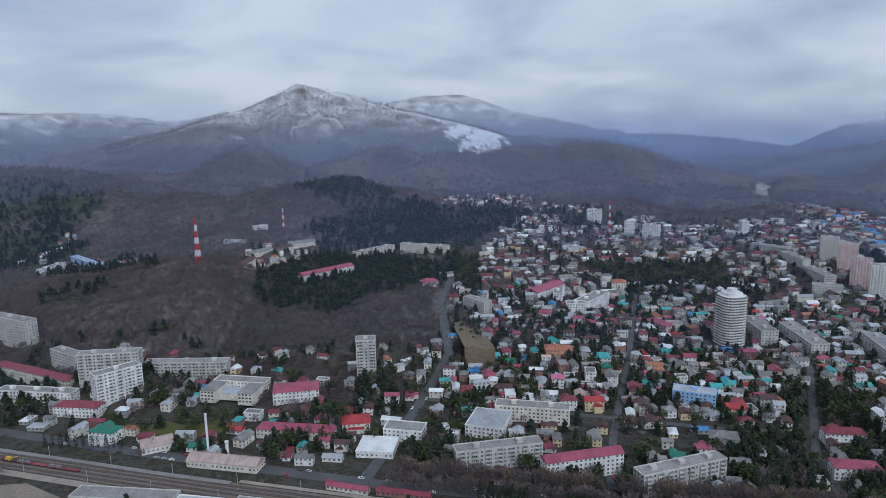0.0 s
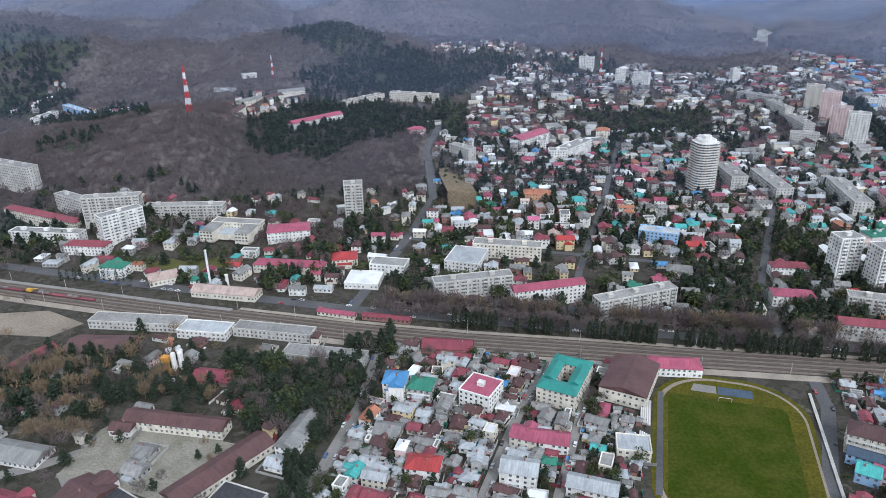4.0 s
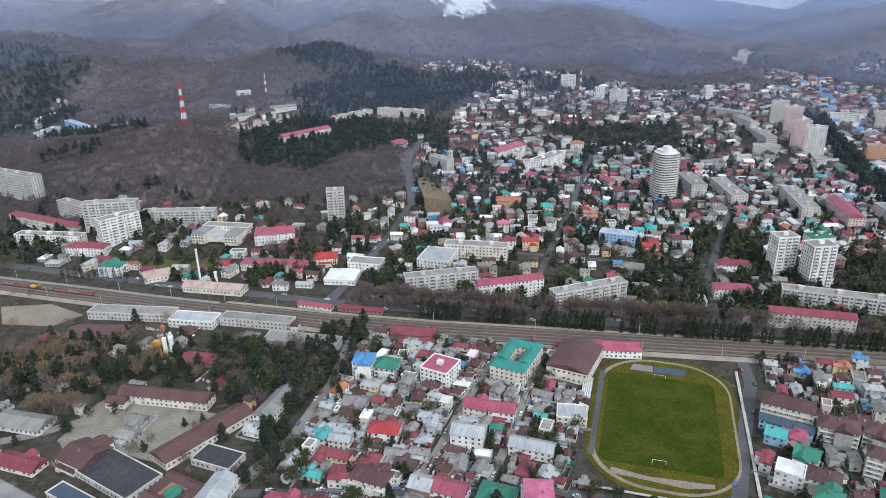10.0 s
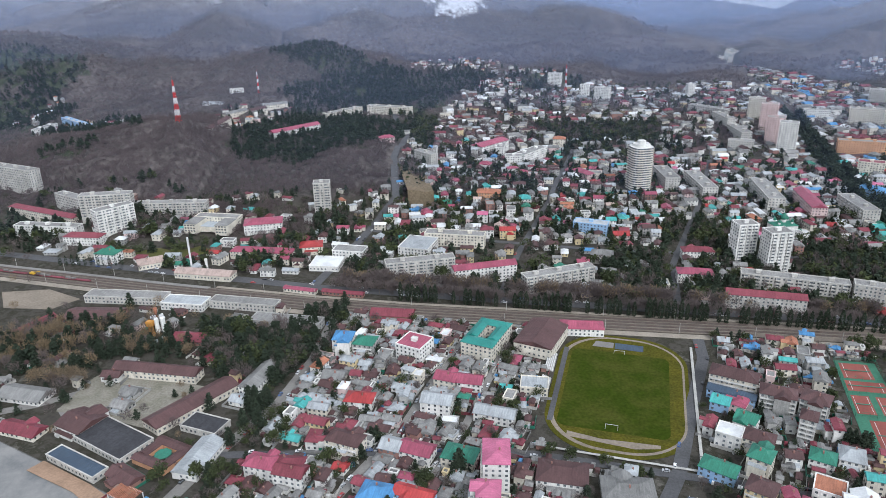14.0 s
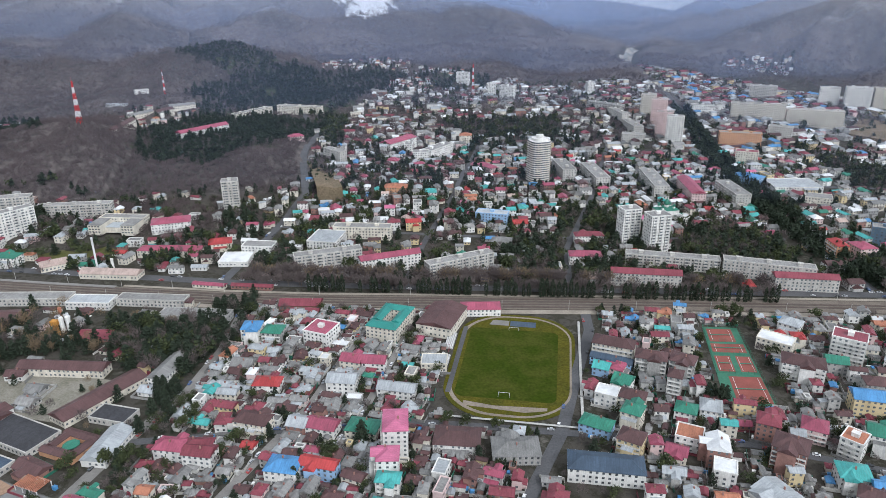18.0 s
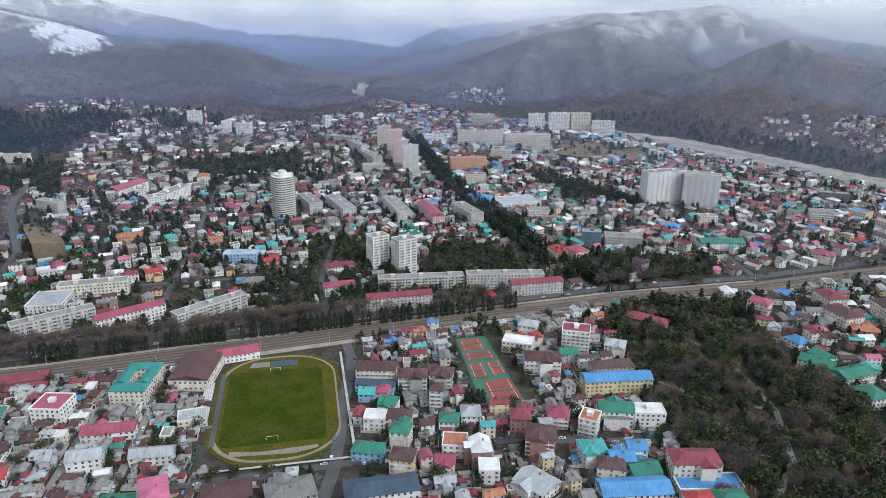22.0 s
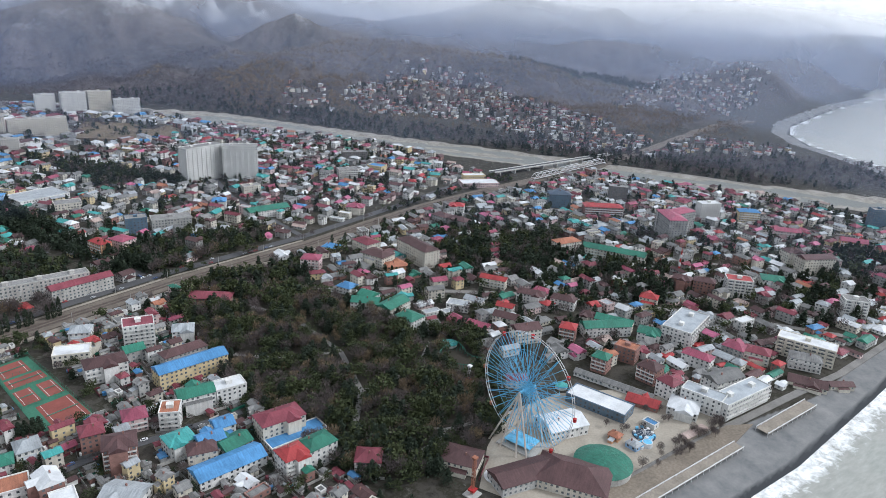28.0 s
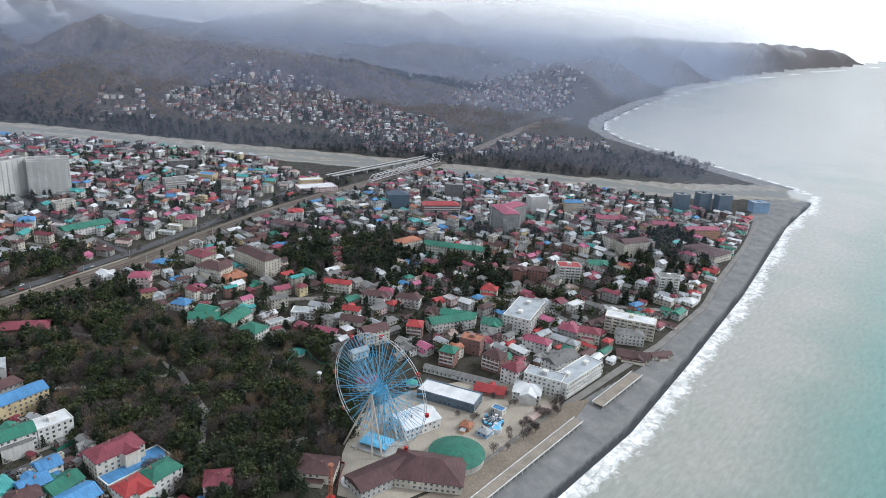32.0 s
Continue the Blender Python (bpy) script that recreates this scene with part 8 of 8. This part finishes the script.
def leaves(points, size, rng, droop=0.0, outward=False):
    """Small three-cornered sprays at the points, turned every way or out from the stem."""
    n = len(points)
    a = rng.normal(size=(n, 3))
    a /= np.linalg.norm(a, axis=1)[:, None]
    a[:, 2] -= droop
    b = np.cross(a, rng.normal(size=(n, 3)))
    b /= np.linalg.norm(b, axis=1)[:, None]
    s = size * rng.uniform(0.6, 1.4, (n, 1))
    if outward:
        q = points * (1, 1, 0)
        a = q / np.linalg.norm(q, axis=1).clip(1e-3)[:, None] + 1.5 * a
        a /= np.linalg.norm(a, axis=1)[:, None]
        b = np.cross(a, np.array((0, 0, 1.0)) + 0.6 * rng.normal(size=(n, 3)))
        b /= np.linalg.norm(b, axis=1)[:, None]
    v = np.stack([points - a * s * 0.5 - b * s * 0.45, points - a * s * 0.4 + b * s * 0.5, points + a * s * 0.7], 1)
    return v.reshape(-1, 3), np.arange(3 * n).reshape(n, 3)


def spread_conifer(n, rng, tall=1.0, wide=0.43):
    """Points in tiers of uneven boughs: a cedar or pine."""
    z = 0.12 + 0.88 * rng.uniform(0, 1, n) ** 1.25
    tier = 0.72 + 0.28 * np.sin(z * 42 + rng.uniform(0, 6))
    ang = rng.uniform(0, 6.283, n)
    lob = 1 + 0.22 * np.sin(3 * ang + rng.uniform(0, 6)) + 0.15 * np.sin(5 * ang + 9 * z)
    r = wide * (1.06 - z) ** 0.72 * tier * lob * rng.uniform(0.45, 1.0, n)
    return np.stack([r * np.cos(ang), r * np.sin(ang), z * tall - 0.06 * r], 1)


def spread_cypress(n, rng):
    z = rng.uniform(0.04, 1, n)
    ang = rng.uniform(0, 6.283, n)
    r = 0.115 * np.clip(np.sin(np.clip(z * 0.93 + 0.1, 0, 1) * 3.14) ** 0.55, 0.1, 1) * rng.uniform(0.7, 1.05, n)
    return np.stack([r * np.cos(ang), r * np.sin(ang), z], 1)


def spread_round(n, rng):
    k = 9
    c = np.stack([rng.normal(0, 0.2, k), rng.normal(0, 0.2, k), rng.uniform(0.45, 0.85, k)], 1)
    d = rng.normal(size=(n, 3))
    d /= np.linalg.norm(d, axis=1)[:, None]
    return c[rng.randint(0, k, n)] + d * rng.uniform(0.12, 0.24, (n, 1))


def bare(n, rng, width=0.012):
    """Twigs of a leafless tree, as short slivers that fill a rounded crown and point up and out."""
    d = rng.normal(size=(n, 3))
    d /= np.linalg.norm(d, axis=1)[:, None]
    lump = 1 + 0.2 * np.sin(3 * np.arctan2(d[:, 1], d[:, 0]) + rng.uniform(0, 6)) * (1 - np.abs(d[:, 2]))
    start = d * (rng.uniform(0.02, 1, n) ** 0.45 * lump)[:, None] * (0.29, 0.29, 0.3) + (0, 0, 0.6)
    way = (start - (0, 0, 0.22)) * 1.9 + rng.normal(0, 0.3, (n, 3))
    way /= np.linalg.norm(way, axis=1)[:, None]
    tip = start + way * rng.uniform(0.08, 0.2, (n, 1))
    side = np.cross(way, rng.normal(size=(n, 3)))
    side /= np.linalg.norm(side, axis=1)[:, None]
    v = np.stack([start - side * width, start + side * width, tip], 1)
    return v.reshape(-1, 3), np.arange(3 * n).reshape(n, 3)


def stem(height_, r, limbs, rng):
    """A tapered trunk with limbs, unit tall."""
    v, f = [], []

    def limb(p, q, r0, r1, k=5):
        p, q = Vector(p), Vector(q)
        d = (q - p).normalized()
        a = d.orthogonal().normalized()
        b = d.cross(a)
        n = len(v)
        for c, rr in ((p, r0), (q, r1)):
            for i in range(k):
                w = 6.283 * i / k
                v.append(c + rr * (math.cos(w) * a + math.sin(w) * b))
        for i in range(k):
            j = (i + 1) % k
            f.append((n + i, n + j, n + k + j, n + k + i))

    limb((0, 0, -0.03), (0, 0, height_), r, r * 0.35)
    for _ in range(limbs):
        z0, w = rng.uniform(0.22, 0.5), rng.uniform(0, 6.283)
        s = rng.uniform(0.16, 0.3)
        limb((0, 0, z0), (s * math.cos(w), s * math.sin(w), z0 + rng.uniform(0.15, 0.35)), r * 0.55, r * 0.15, 4)
    return v, f


R = np.random.RandomState(5)
KINDS = {}
for kind_name, mat, spread, size, count, trunk in (
    ("cedar", CONIFER, spread_conifer, 0.075, 820, (0.9, 0.022, 0)),
    ("cypress", CYPRESS, spread_cypress, 0.05, 420, (0.6, 0.015, 0)),
    ("evergreen_tree", OLIVE, spread_round, 0.1, 520, (0.55, 0.025, 4)),
):
    KINDS[kind_name] = []
    for _ in range(4):
        p = spread(count, R)
        v, f = leaves(p, size, R, 0.2, kind_name == "cedar")
        sv, sf = stem(*trunk, random.Random(R.randint(999)))
        KINDS[kind_name].append((pile(kind_name + "_crown", v, f, mat), plane_mesh(kind_name + "_trunk", sv, sf, [BARK])))
for kind_name, mat in (("bare_tree", TWIG), ("ochre_tree", TWIGO)):
    KINDS[kind_name] = []
    for _ in range(4):
        v, f = bare(620, R, 0.006)
        sv, sf = stem(0.55, 0.018, 9, random.Random(R.randint(999)))
        KINDS[kind_name].append((pile(kind_name + "_crown", v, f, mat), plane_mesh(kind_name + "_trunk", sv, sf, [BARK])))
LABELS = {
    "cedar": "dark green broad cedar tree among the houses", "cypress": "dark slender cypress tree", "evergreen_tree": "olive green round evergreen tree",
    "bare_tree": "leafless grey-brown tree with fine twigs", "ochre_tree": "leafless tree with ochre twigs",
}
TREE_RNG = random.Random(77)


def tree(kind_name, x, y, tall, wide=1.0, group=""):
    crown, trunk = TREE_RNG.choice(KINDS[kind_name])
    ob = new(kind_name, trunk)
    ob.matrix_world = pose(x, y, ground(x, y), 0, 0, TREE_RNG.uniform(0, 360)) @ Matrix.Diagonal((tall * wide, tall * wide, tall, 1))
    tagged(ob, LABELS[kind_name], "tree", group)
    part("crown", crown, None, ob)
    return ob


def clear_spot(x, y, r):
    return ways(x, y) > r and free(x, y, 0, r, r, 0, cells.near(x, y, r))


WOODS = {}  # joined trees by material: kind -> list of (x, y, tall, wide)


def sow(poly, count, mix, seed, tall=(8, 14), things=0, r=1.6, group="", skip=True, glades=None):
    """Scatter trees over a patch: the first `things` as single objects, the rest into the joined wood."""
    rng = random.Random(seed)
    xs, ys = [p[0] for p in poly], [p[1] for p in poly]
    made = 0
    for _ in range(count * 10):
        if made >= count:
            break
        x, y = rng.uniform(min(xs), max(xs)), rng.uniform(min(ys), max(ys))
        if not inside(poly, x, y) or (skip and not clear_spot(x, y, r)):
            continue
        k, h = rng.choice(mix), rng.uniform(*tall)
        if glades and float(waves(np.array([x]), np.array([y]), 55, 17)[0]) > -0.02:
            k, h = rng.choice(glades), h * 0.85
        if made < things:
            tree(k, x, y, h, rng.uniform(0.9, 1.4), group)
        else:
            WOODS.setdefault(k, []).append((x, y, h, rng.uniform(0.9, 1.4)))
        made += 1


BANK = [(x + 48, y + 10) for x, y in RIVER[7:17]] + [(x + 170, y + 60) for x, y in RIVER[16:6:-1]]
MIXED = ["cedar"] * 3 + ["bare_tree"] * 4 + ["evergreen_tree"] * 2
DARK = ["cedar"] * 6 + ["evergreen_tree"] + ["bare_tree"] * 2
# the row of cypresses along the line, and the avenue
row = random.Random(9)
for x in range(-66, 330, 5):
    if row.random() < 0.86:
        xx = x + row.uniform(-1.2, 1.2)
        tree("cypress", xx, 405.5 + 0.012 * (xx - 100) + row.uniform(-0.8, 0.8), row.uniform(12, 18), row.uniform(1.0, 1.35), "row of cypresses along the railway")
for y in range(445, 1180, 5):
    for side in (-12, -7, 7, 12):
        x = np.interp(y, (440, 560, 696, 880, 1121, 1200), (420, 410, 403, 405, 417, 420)) + side
        if row.random() < 0.9:
            WOODS.setdefault("cedar" if row.random() < 0.5 else "cypress", []).append((x + row.uniform(-2, 2), y + row.uniform(-2, 2), row.uniform(10, 17), row.uniform(0.9, 1.3)))
for k in range(34):
    for side in (-4, 4):
        WOODS["cypress"].append((569 + 65 * k / 33 + side + row.uniform(-1, 1), 823 - 136 * k / 33 + row.uniform(-1, 1), row.uniform(10, 16), row.uniform(1.2, 1.8)))
sow([(-130, 408), (330, 411), (330, 417), (-130, 414)], 150, ["bare_tree"], 51, (11, 16), 40, 0.5, "bare trees along the road", skip=False)
sow([(-130, 424), (500, 432), (500, 440), (-130, 432)], 300, ["bare_tree"] * 5 + ["ochre_tree"], 52, (11, 17), 40, 0.8, "bare trees along the road")
sow([(-130, 440), (390, 440), (385, 560), (-130, 560)], 330, MIXED + ["cedar", "evergreen_tree"], 53, (8, 14), 40)
sow([(104, 455), (104, 529), (185, 543), (250, 520), (250, 440)], 120, DARK, 54, (10, 16), 20)
for k, (poly, count) in enumerate((
    ([(-243, 441), (-170, 454), (-197, 509), (-250, 508)], 60), ([(-200, 516), (-156, 523), (-184, 610), (-206, 598)], 45), ([(-128, 437), (-86, 433), (-107, 503), (-142, 497)], 30),
    ([(92, 428), (200, 432), (220, 520), (101, 525)], 110), ([(-16, 424), (41, 424), (33, 465), (-13, 457)], 35), ([(-384, 493), (-332, 502), (-368, 563), (-418, 555)], 45),
    ([(-493, 439), (-432, 449), (-494, 534), (-584, 537)], 60), ([(43, 571), (92, 564), (88, 645), (41, 628)], 40), ([(-95, 674), (35, 636), (23, 759), (-91, 766)], 70), ([(47, 899), (217, 923), (221, 1017), (53, 1010)], 170),
)):
    sow(poly, count, DARK, 400 + k, (9, 15), r=0.6)
for x in range(-410, -345, 6):
    WOODS.setdefault("cypress", []).append((x, 424 + 0.16 * (x + 400) + row.uniform(-1, 1), row.uniform(9, 14), row.uniform(1.0, 1.3)))
sow([(293, 485), (324, 629), (373, 568), (364, 477)], 110, MIXED, 55, (8, 13))
sow(PARK, 1300, DARK + ["evergreen_tree"] * 5, 56, (9, 16), 150, 1.2, "trees of the park", glades=["bare_tree"] * 4 + ["ochre_tree"] * 2 + ["evergreen_tree"])
sow([(330, 92), (352, 66), (372, 42), (388, 62), (420, 84), (384, 112), (340, 112)], 90, DARK, 156, (8, 14), r=0.8)
sow([(-187, 280), (-206, 331), (-153, 326), (-121, 374), (-100, 374), (-92, 286), (-111, 262), (-141, 258)], 230, DARK, 57, (10, 17), 60, 0.9, "grove by the workshops")
sow([(-323, 243), (-365, 287), (-328, 325), (-254, 338), (-183, 287), (-244, 280), (-263, 243)], 200, ["cedar"] * 4 + ["ochre_tree"] * 3 + ["bare_tree"] * 3, 58, (9, 15), 40, 1.0, "grove by the workshops")
sow([(-430, 200), (-120, 170), (-120, 375), (-430, 385)], 170, ["ochre_tree", "bare_tree", "cedar", "cedar"], 59, (6, 13), 20)
sow([(-120, 110), (60, 90), (45, 372), (-100, 372)], 260, ["bare_tree", "evergreen_tree", "cedar"], 60, (4, 8), 40, 1.0)
sow([(60, 60), (340, 30), (420, 385), (180, 380), (140, 215), (60, 215)], 300, ["bare_tree", "evergreen_tree", "cedar"], 61, (4, 9), 50, 1.0)
sow([(-160, 100), (150, 55), (60, 372), (-100, 372)], 240, ["evergreen_tree", "cedar", "bare_tree", "bare_tree"], 160, (5, 9), r=0.5)
sow([(180, 60), (340, 30), (420, 385), (180, 380)], 240, ["evergreen_tree", "cedar", "bare_tree", "bare_tree"], 161, (5, 9), r=0.5)
sow([(510, 240), (620, 385), (900, 330), (900, -60), (640, -40), (540, 60)], 420, MIXED + ["cedar"], 162, (7, 12), r=0.7)
sow([(-560, 415), (-140, 420), (-150, 640), (-560, 610)], 260, MIXED, 62, (7, 13))
sow([(-150, 560), (385, 560), (390, 900), (-170, 900)], 1700, DARK + MIXED, 63, (6, 12), r=0.5)
sow([(400, 430), (980, 470), (1040, 700), (930, 1000), (700, 950), (400, 900)], 1300, DARK + MIXED, 64, (6, 12), r=0.5)
sow([(515, 390), (980, 400), (1150, 330), (1230, 20), (1150, -130), (700, -60), (520, 100), (510, 240)], 1150, DARK + MIXED, 65, (6, 12), r=0.5)
sow([(658, 269), (734, 321), (782, 310), (785, 249), (706, 196), (663, 231)], 130, DARK, 66, (10, 17))
sow([(625, 156), (729, 209), (776, 156), (809, 74), (714, 42), (647, 97)], 200, DARK, 67, (10, 17))
sow([(765, -37), (951, -26), (1048, -84), (976, -138), (818, -119), (729, -82)], 220, DARK, 68, (9, 16))
sow([(1300, 100), (1361, 342), (1459, 222), (1572, 107), (1640, -10), (1560, -100), (1430, -90)], 900, ["bare_tree"] * 6 + ["cedar"], 69, (7, 13), skip=False)
sow([(-200, 900), (400, 900), (420, 1500), (100, 1500), (-170, 1280)], 700, MIXED, 70, (8, 13), r=1.2)
sow([(430, 900), (930, 1000), (900, 1270), (640, 1560), (440, 1750)], 420, MIXED, 71, (8, 13), r=1.2)
sow([(430, 408), (600, 401), (1000, 388), (1000, 428), (800, 422), (600, 412), (430, 424)], 150, ["bare_tree", "bare_tree", "cedar", "evergreen_tree"], 73, (6, 11), r=0.6)
sow(BANK, 2000, ["bare_tree"] * 5 + ["cedar"] * 2, 72, (8, 14), skip=False)
for k, (poly, count) in enumerate(HAMLETS):
    sow(poly, int(count * 1.9), ["bare_tree"] * 3 + ["cedar"] * 2, 80 + k, (7, 12), r=0.4, skip=True)
for k, poly in enumerate(GROVES + PINE_BELTS):
    area = abs(sum(a[0] * b[1] - b[0] * a[1] for a, b in zip(poly, poly[1:] + poly[:1]))) / 2
    sow(poly, int(area / (80 if k < len(GROVES) else 130)), DARK + MIXED if k < len(GROVES) else ["cedar"], 300 + k, (9, 15), r=1.0)
for px, py, pr in PINES:
    rng = random.Random(int(px + py))
    for _ in range(int(pr * pr / 62)):
        a, d = rng.uniform(0, 6.283), pr * math.sqrt(rng.random())
        x, y = px + d * math.cos(a), py + d * math.sin(a)
        if free(x, y, 0, 3, 3, 0, cells.near(x, y, 3)):
            WOODS.setdefault("cedar", []).append((x, y, rng.uniform(9, 15), rng.uniform(0.9, 1.4)))


def forest_spots():
    """Bare woodland on the slopes, sparser and coarser with distance from the town."""
    rng = np.random.RandomState(31)
    out = []
    for lo, hi, step in ((520, 1150, 0.0058), (1150, 2050, 0.0066), (2050, 3050, 0.0062)):
        n = int((3.6 if lo > 1000 else 3.0) * math.log(hi / lo) / step ** 2 / (3 if lo > 2000 else 1))
        r = lo * (hi / lo) ** rng.uniform(0, 1, n)
        a = np.radians(rng.uniform(84, 128, n) if lo > 2000 else rng.uniform(2 if lo > 1000 else 28, 140, n))
        x, y = 60 + r * np.cos(a), -60 + r * np.sin(a)
        z, inland, stream, hill = relief(x, y)
        clear = np.hypot((x + 395) / 85, (y - 2410) / 130) < 1.1
        built = np.zeros(n, bool)
        for poly, _ in HAMLETS:
            px_, py_ = np.array([p[0] for p in poly]), np.array([p[1] for p in poly])
            box = np.nonzero((x > px_.min()) & (x < px_.max()) & (y > py_.min()) & (y < py_.max()))[0]
            for q in box:
                built[q] = built[q] or inside(poly, x[q], y[q])
        keep = (~built | (rng.uniform(0, 1, n) < 0.12)) & (hill > 5 + 3 * rng.uniform(-1, 1, n)) & ~clear & ((z < 150) | (lo > 2000) | (rng.uniform(0, 1, n) < 0.4)) & (stream > 55) & (inland > 60) & (ways(x, y) > 4)
        out.append(np.stack([x, y, z, r * step * rng.uniform(0.9, 1.6, n) * 0.8], 1)[keep])
    return out


def plant(name, spots, template_v, template_f, mat, label, rng):
    """Joined copies of a few templates at spots (x, y, z, tall, wide)."""
    V, F, n = [], [], 0
    pick = rng.randint(0, len(template_v), len(spots))
    for t, (tv, tf) in enumerate(zip(template_v, template_f)):
        s = spots[pick == t]
        if not len(s):
            continue
        w = rng.uniform(0, 6.283, len(s))
        c, d = np.cos(w)[:, None], np.sin(w)[:, None]
        k = (s[:, 3] * s[:, 4])[:, None]
        x = s[:, 0][:, None] + k * (c * tv[None, :, 0] - d * tv[None, :, 1])
        y = s[:, 1][:, None] + k * (d * tv[None, :, 0] + c * tv[None, :, 1])
        z = s[:, 2][:, None] + s[:, 3][:, None] * tv[None, :, 2]
        V.append(np.stack([x, y, z], -1).reshape(-1, 3))
        F.append((tf[None] + (np.arange(len(s)) * len(tv))[:, None, None] + n).reshape(-1, tf.shape[1]))
        n += len(s) * len(tv)
    tagged(new(name, pile(name, np.concatenate(V), np.concatenate(F), mat)), label, "trees", kind="stuff")


def wood_templates(spread, size, count, k=5):
    out = [leaves(spread(count, R), size, R, 0.2, spread is spread_conifer) for _ in range(k)]
    return [o[0] for o in out], [o[1] for o in out]


def bare_templates(count, width, k=5):
    out = [bare(count, R, width) for _ in range(k)]
    return [o[0] for o in out], [o[1] for o in out]


FOREST_RNG = np.random.RandomState(8)
for k, near_by, middle, coarse, mat, label in (
    ("cedar", wood_templates(spread_conifer, 0.082, 340), wood_templates(spread_conifer, 0.135, 130), wood_templates(spread_conifer, 0.2, 64), CONIFER, "dark cedars and pines among houses and on slopes"),
    ("cypress", wood_templates(spread_cypress, 0.05, 160), wood_templates(spread_cypress, 0.07, 100), wood_templates(spread_cypress, 0.09, 70), CYPRESS, "dark cypresses along the avenue"),
    ("evergreen_tree", wood_templates(spread_round, 0.085, 260), wood_templates(spread_round, 0.13, 120), wood_templates(spread_round, 0.19, 50), OLIVE, "olive evergreen trees among the houses"),
    ("bare_tree", bare_templates(210, 0.011), bare_templates(100, 0.017), bare_templates(52, 0.026), TWIG, "leafless trees among the houses"),
    ("ochre_tree", bare_templates(210, 0.011), bare_templates(100, 0.017), bare_templates(52, 0.026), TWIGO, "leafless ochre trees"),
):
    s = np.array(WOODS[k])
    s = np.stack([s[:, 0], s[:, 1], height(s[:, 0], s[:, 1]), s[:, 2], s[:, 3]], 1)
    gone = np.hypot(s[:, 0] - 100, s[:, 1] + 100)
    for q, tv in ((s[gone < 540], near_by), (s[(gone >= 540) & (gone < 800)], middle), (s[gone >= 800], coarse)):
        if len(q):
            plant(k.replace("_tree", "") + "_wood", q, *tv, mat, label, FOREST_RNG)
for k, s in enumerate(forest_spots()):
    az = np.degrees(np.arctan2(s[:, 1] + 60, s[:, 0] - 60))
    tan = (az < 52 + 6 * waves(s[:, 0], s[:, 1], 300, 15)) & (k == 1)
    for q, mat, label in ((s[~tan], (TWIGP, TWIG, TWIGP)[k], "leafless purplish forest over the hillsides"), (s[tan], TWIGO, "tan leafless forest on the ridge beyond the river")):
        if len(q):
            tv = bare_templates((30, 16, 9)[k], (0.042, 0.06, 0.06)[k])
            tall = q[:, 3].clip(5, 30) * (1.7, 1.3, 1.1)[k]
            plant("hill_forest", np.stack([q[:, 0], q[:, 1], q[:, 2] - 0.25 * tall, tall, np.full(len(q), (0.85, 1.05, 0.8)[k])], 1), *tv, mat, label, FOREST_RNG)


# ---- single trees that stand out ----
tree("cedar", -119, 239, 15)
tree("cedar", -118, 230, 13)
tree("cedar", -112, 236, 14)
tree("cedar", -116, 198, 13)
tree("evergreen_tree", -110, 171, 12)
tree("evergreen_tree", -119, 168, 11)
tree("cedar", 21, 198, 17)
tree("cedar", -32, 218, 11)
tree("cedar", -36, 201, 10)
tree("evergreen_tree", -54, 195, 9)
tree("cedar", 239, 261, 12)
tree("cedar", 243, 259, 13)
tree("cedar", 247, 261, 11)
tree("cedar", 236, 262, 12)
tree("evergreen_tree", 193, 186, 11)
tree("evergreen_tree", 81, 222, 8)
tree("evergreen_tree", 69, 224, 8)
tree("evergreen_tree", 100, 220, 7)
tree("evergreen_tree", 112, 213, 7)
tree("evergreen_tree", 119, 212, 7)
tree("bare_tree", 18, 231, 9)
tree("bare_tree", 34, 232, 10)
tree("evergreen_tree", 276, 381, 10)
tree("evergreen_tree", 289, 381, 11)
tree("evergreen_tree", 202, 378, 8)
tree("evergreen_tree", 242, 380, 8)
tree("evergreen_tree", 181, 378, 7)
tree("bare_tree", 25, 335, 11)
tree("bare_tree", 32, 330, 11)
tree("cypress", 22, 324, 12)
tree("cedar", -9, 161, 12)
tree("bare_tree", 150, 208, 9)
tree("bare_tree", 157, 205, 9)
tree("cedar", -111, 369, 14)
tree("cedar", -109, 384, 14)
tree("cedar", -100, 297, 13)
tree("cedar", -92, 281, 13)
tree("evergreen_tree", 240, 308, 9)
tree("evergreen_tree", 248, 333, 9)
tree("evergreen_tree", 235, 292, 9)
tree("cypress", 110, 181, 9)
tree("cypress", 105, 182, 8)
tree("cedar", -260, 428, 9)
tree("cedar", -123, 238, 15)
tree("cedar", -113, 226, 15)
tree("cedar", -112, 241, 14)
tree("cedar", -106, 215, 16)
tree("cedar", -117, 217, 13)
tree("cedar", 20, 201, 12)
tree("evergreen_tree", -53, 197, 8)
tree("cedar", -112, 167, 13)
tree("evergreen_tree", -140, 162, 10)
tree("cedar", -119, 344, 13)

# ---- along the beach ----
sow([(440, -36), (540, -66), (545, -52), (445, -24)], 26, ["bare_tree"], 201, (6, 9), 26, 0.3, "bare trees along the promenade", skip=False)
sow([(470, 20), (520, 10), (545, -40), (480, -20)], 10, ["bare_tree"], 202, (6, 9), 10, 0.8)

# broad willows by the works
for x, y, h in ((-267, 237, 15), (-257, 241, 14), (-248, 240, 13), (-319, 288, 15), (-309, 292, 16), (-302, 299, 14), (-319, 260, 12), (-281, 238, 12), (-330, 278, 13)):
    tree("ochre_tree", x, y, h, 1.5)
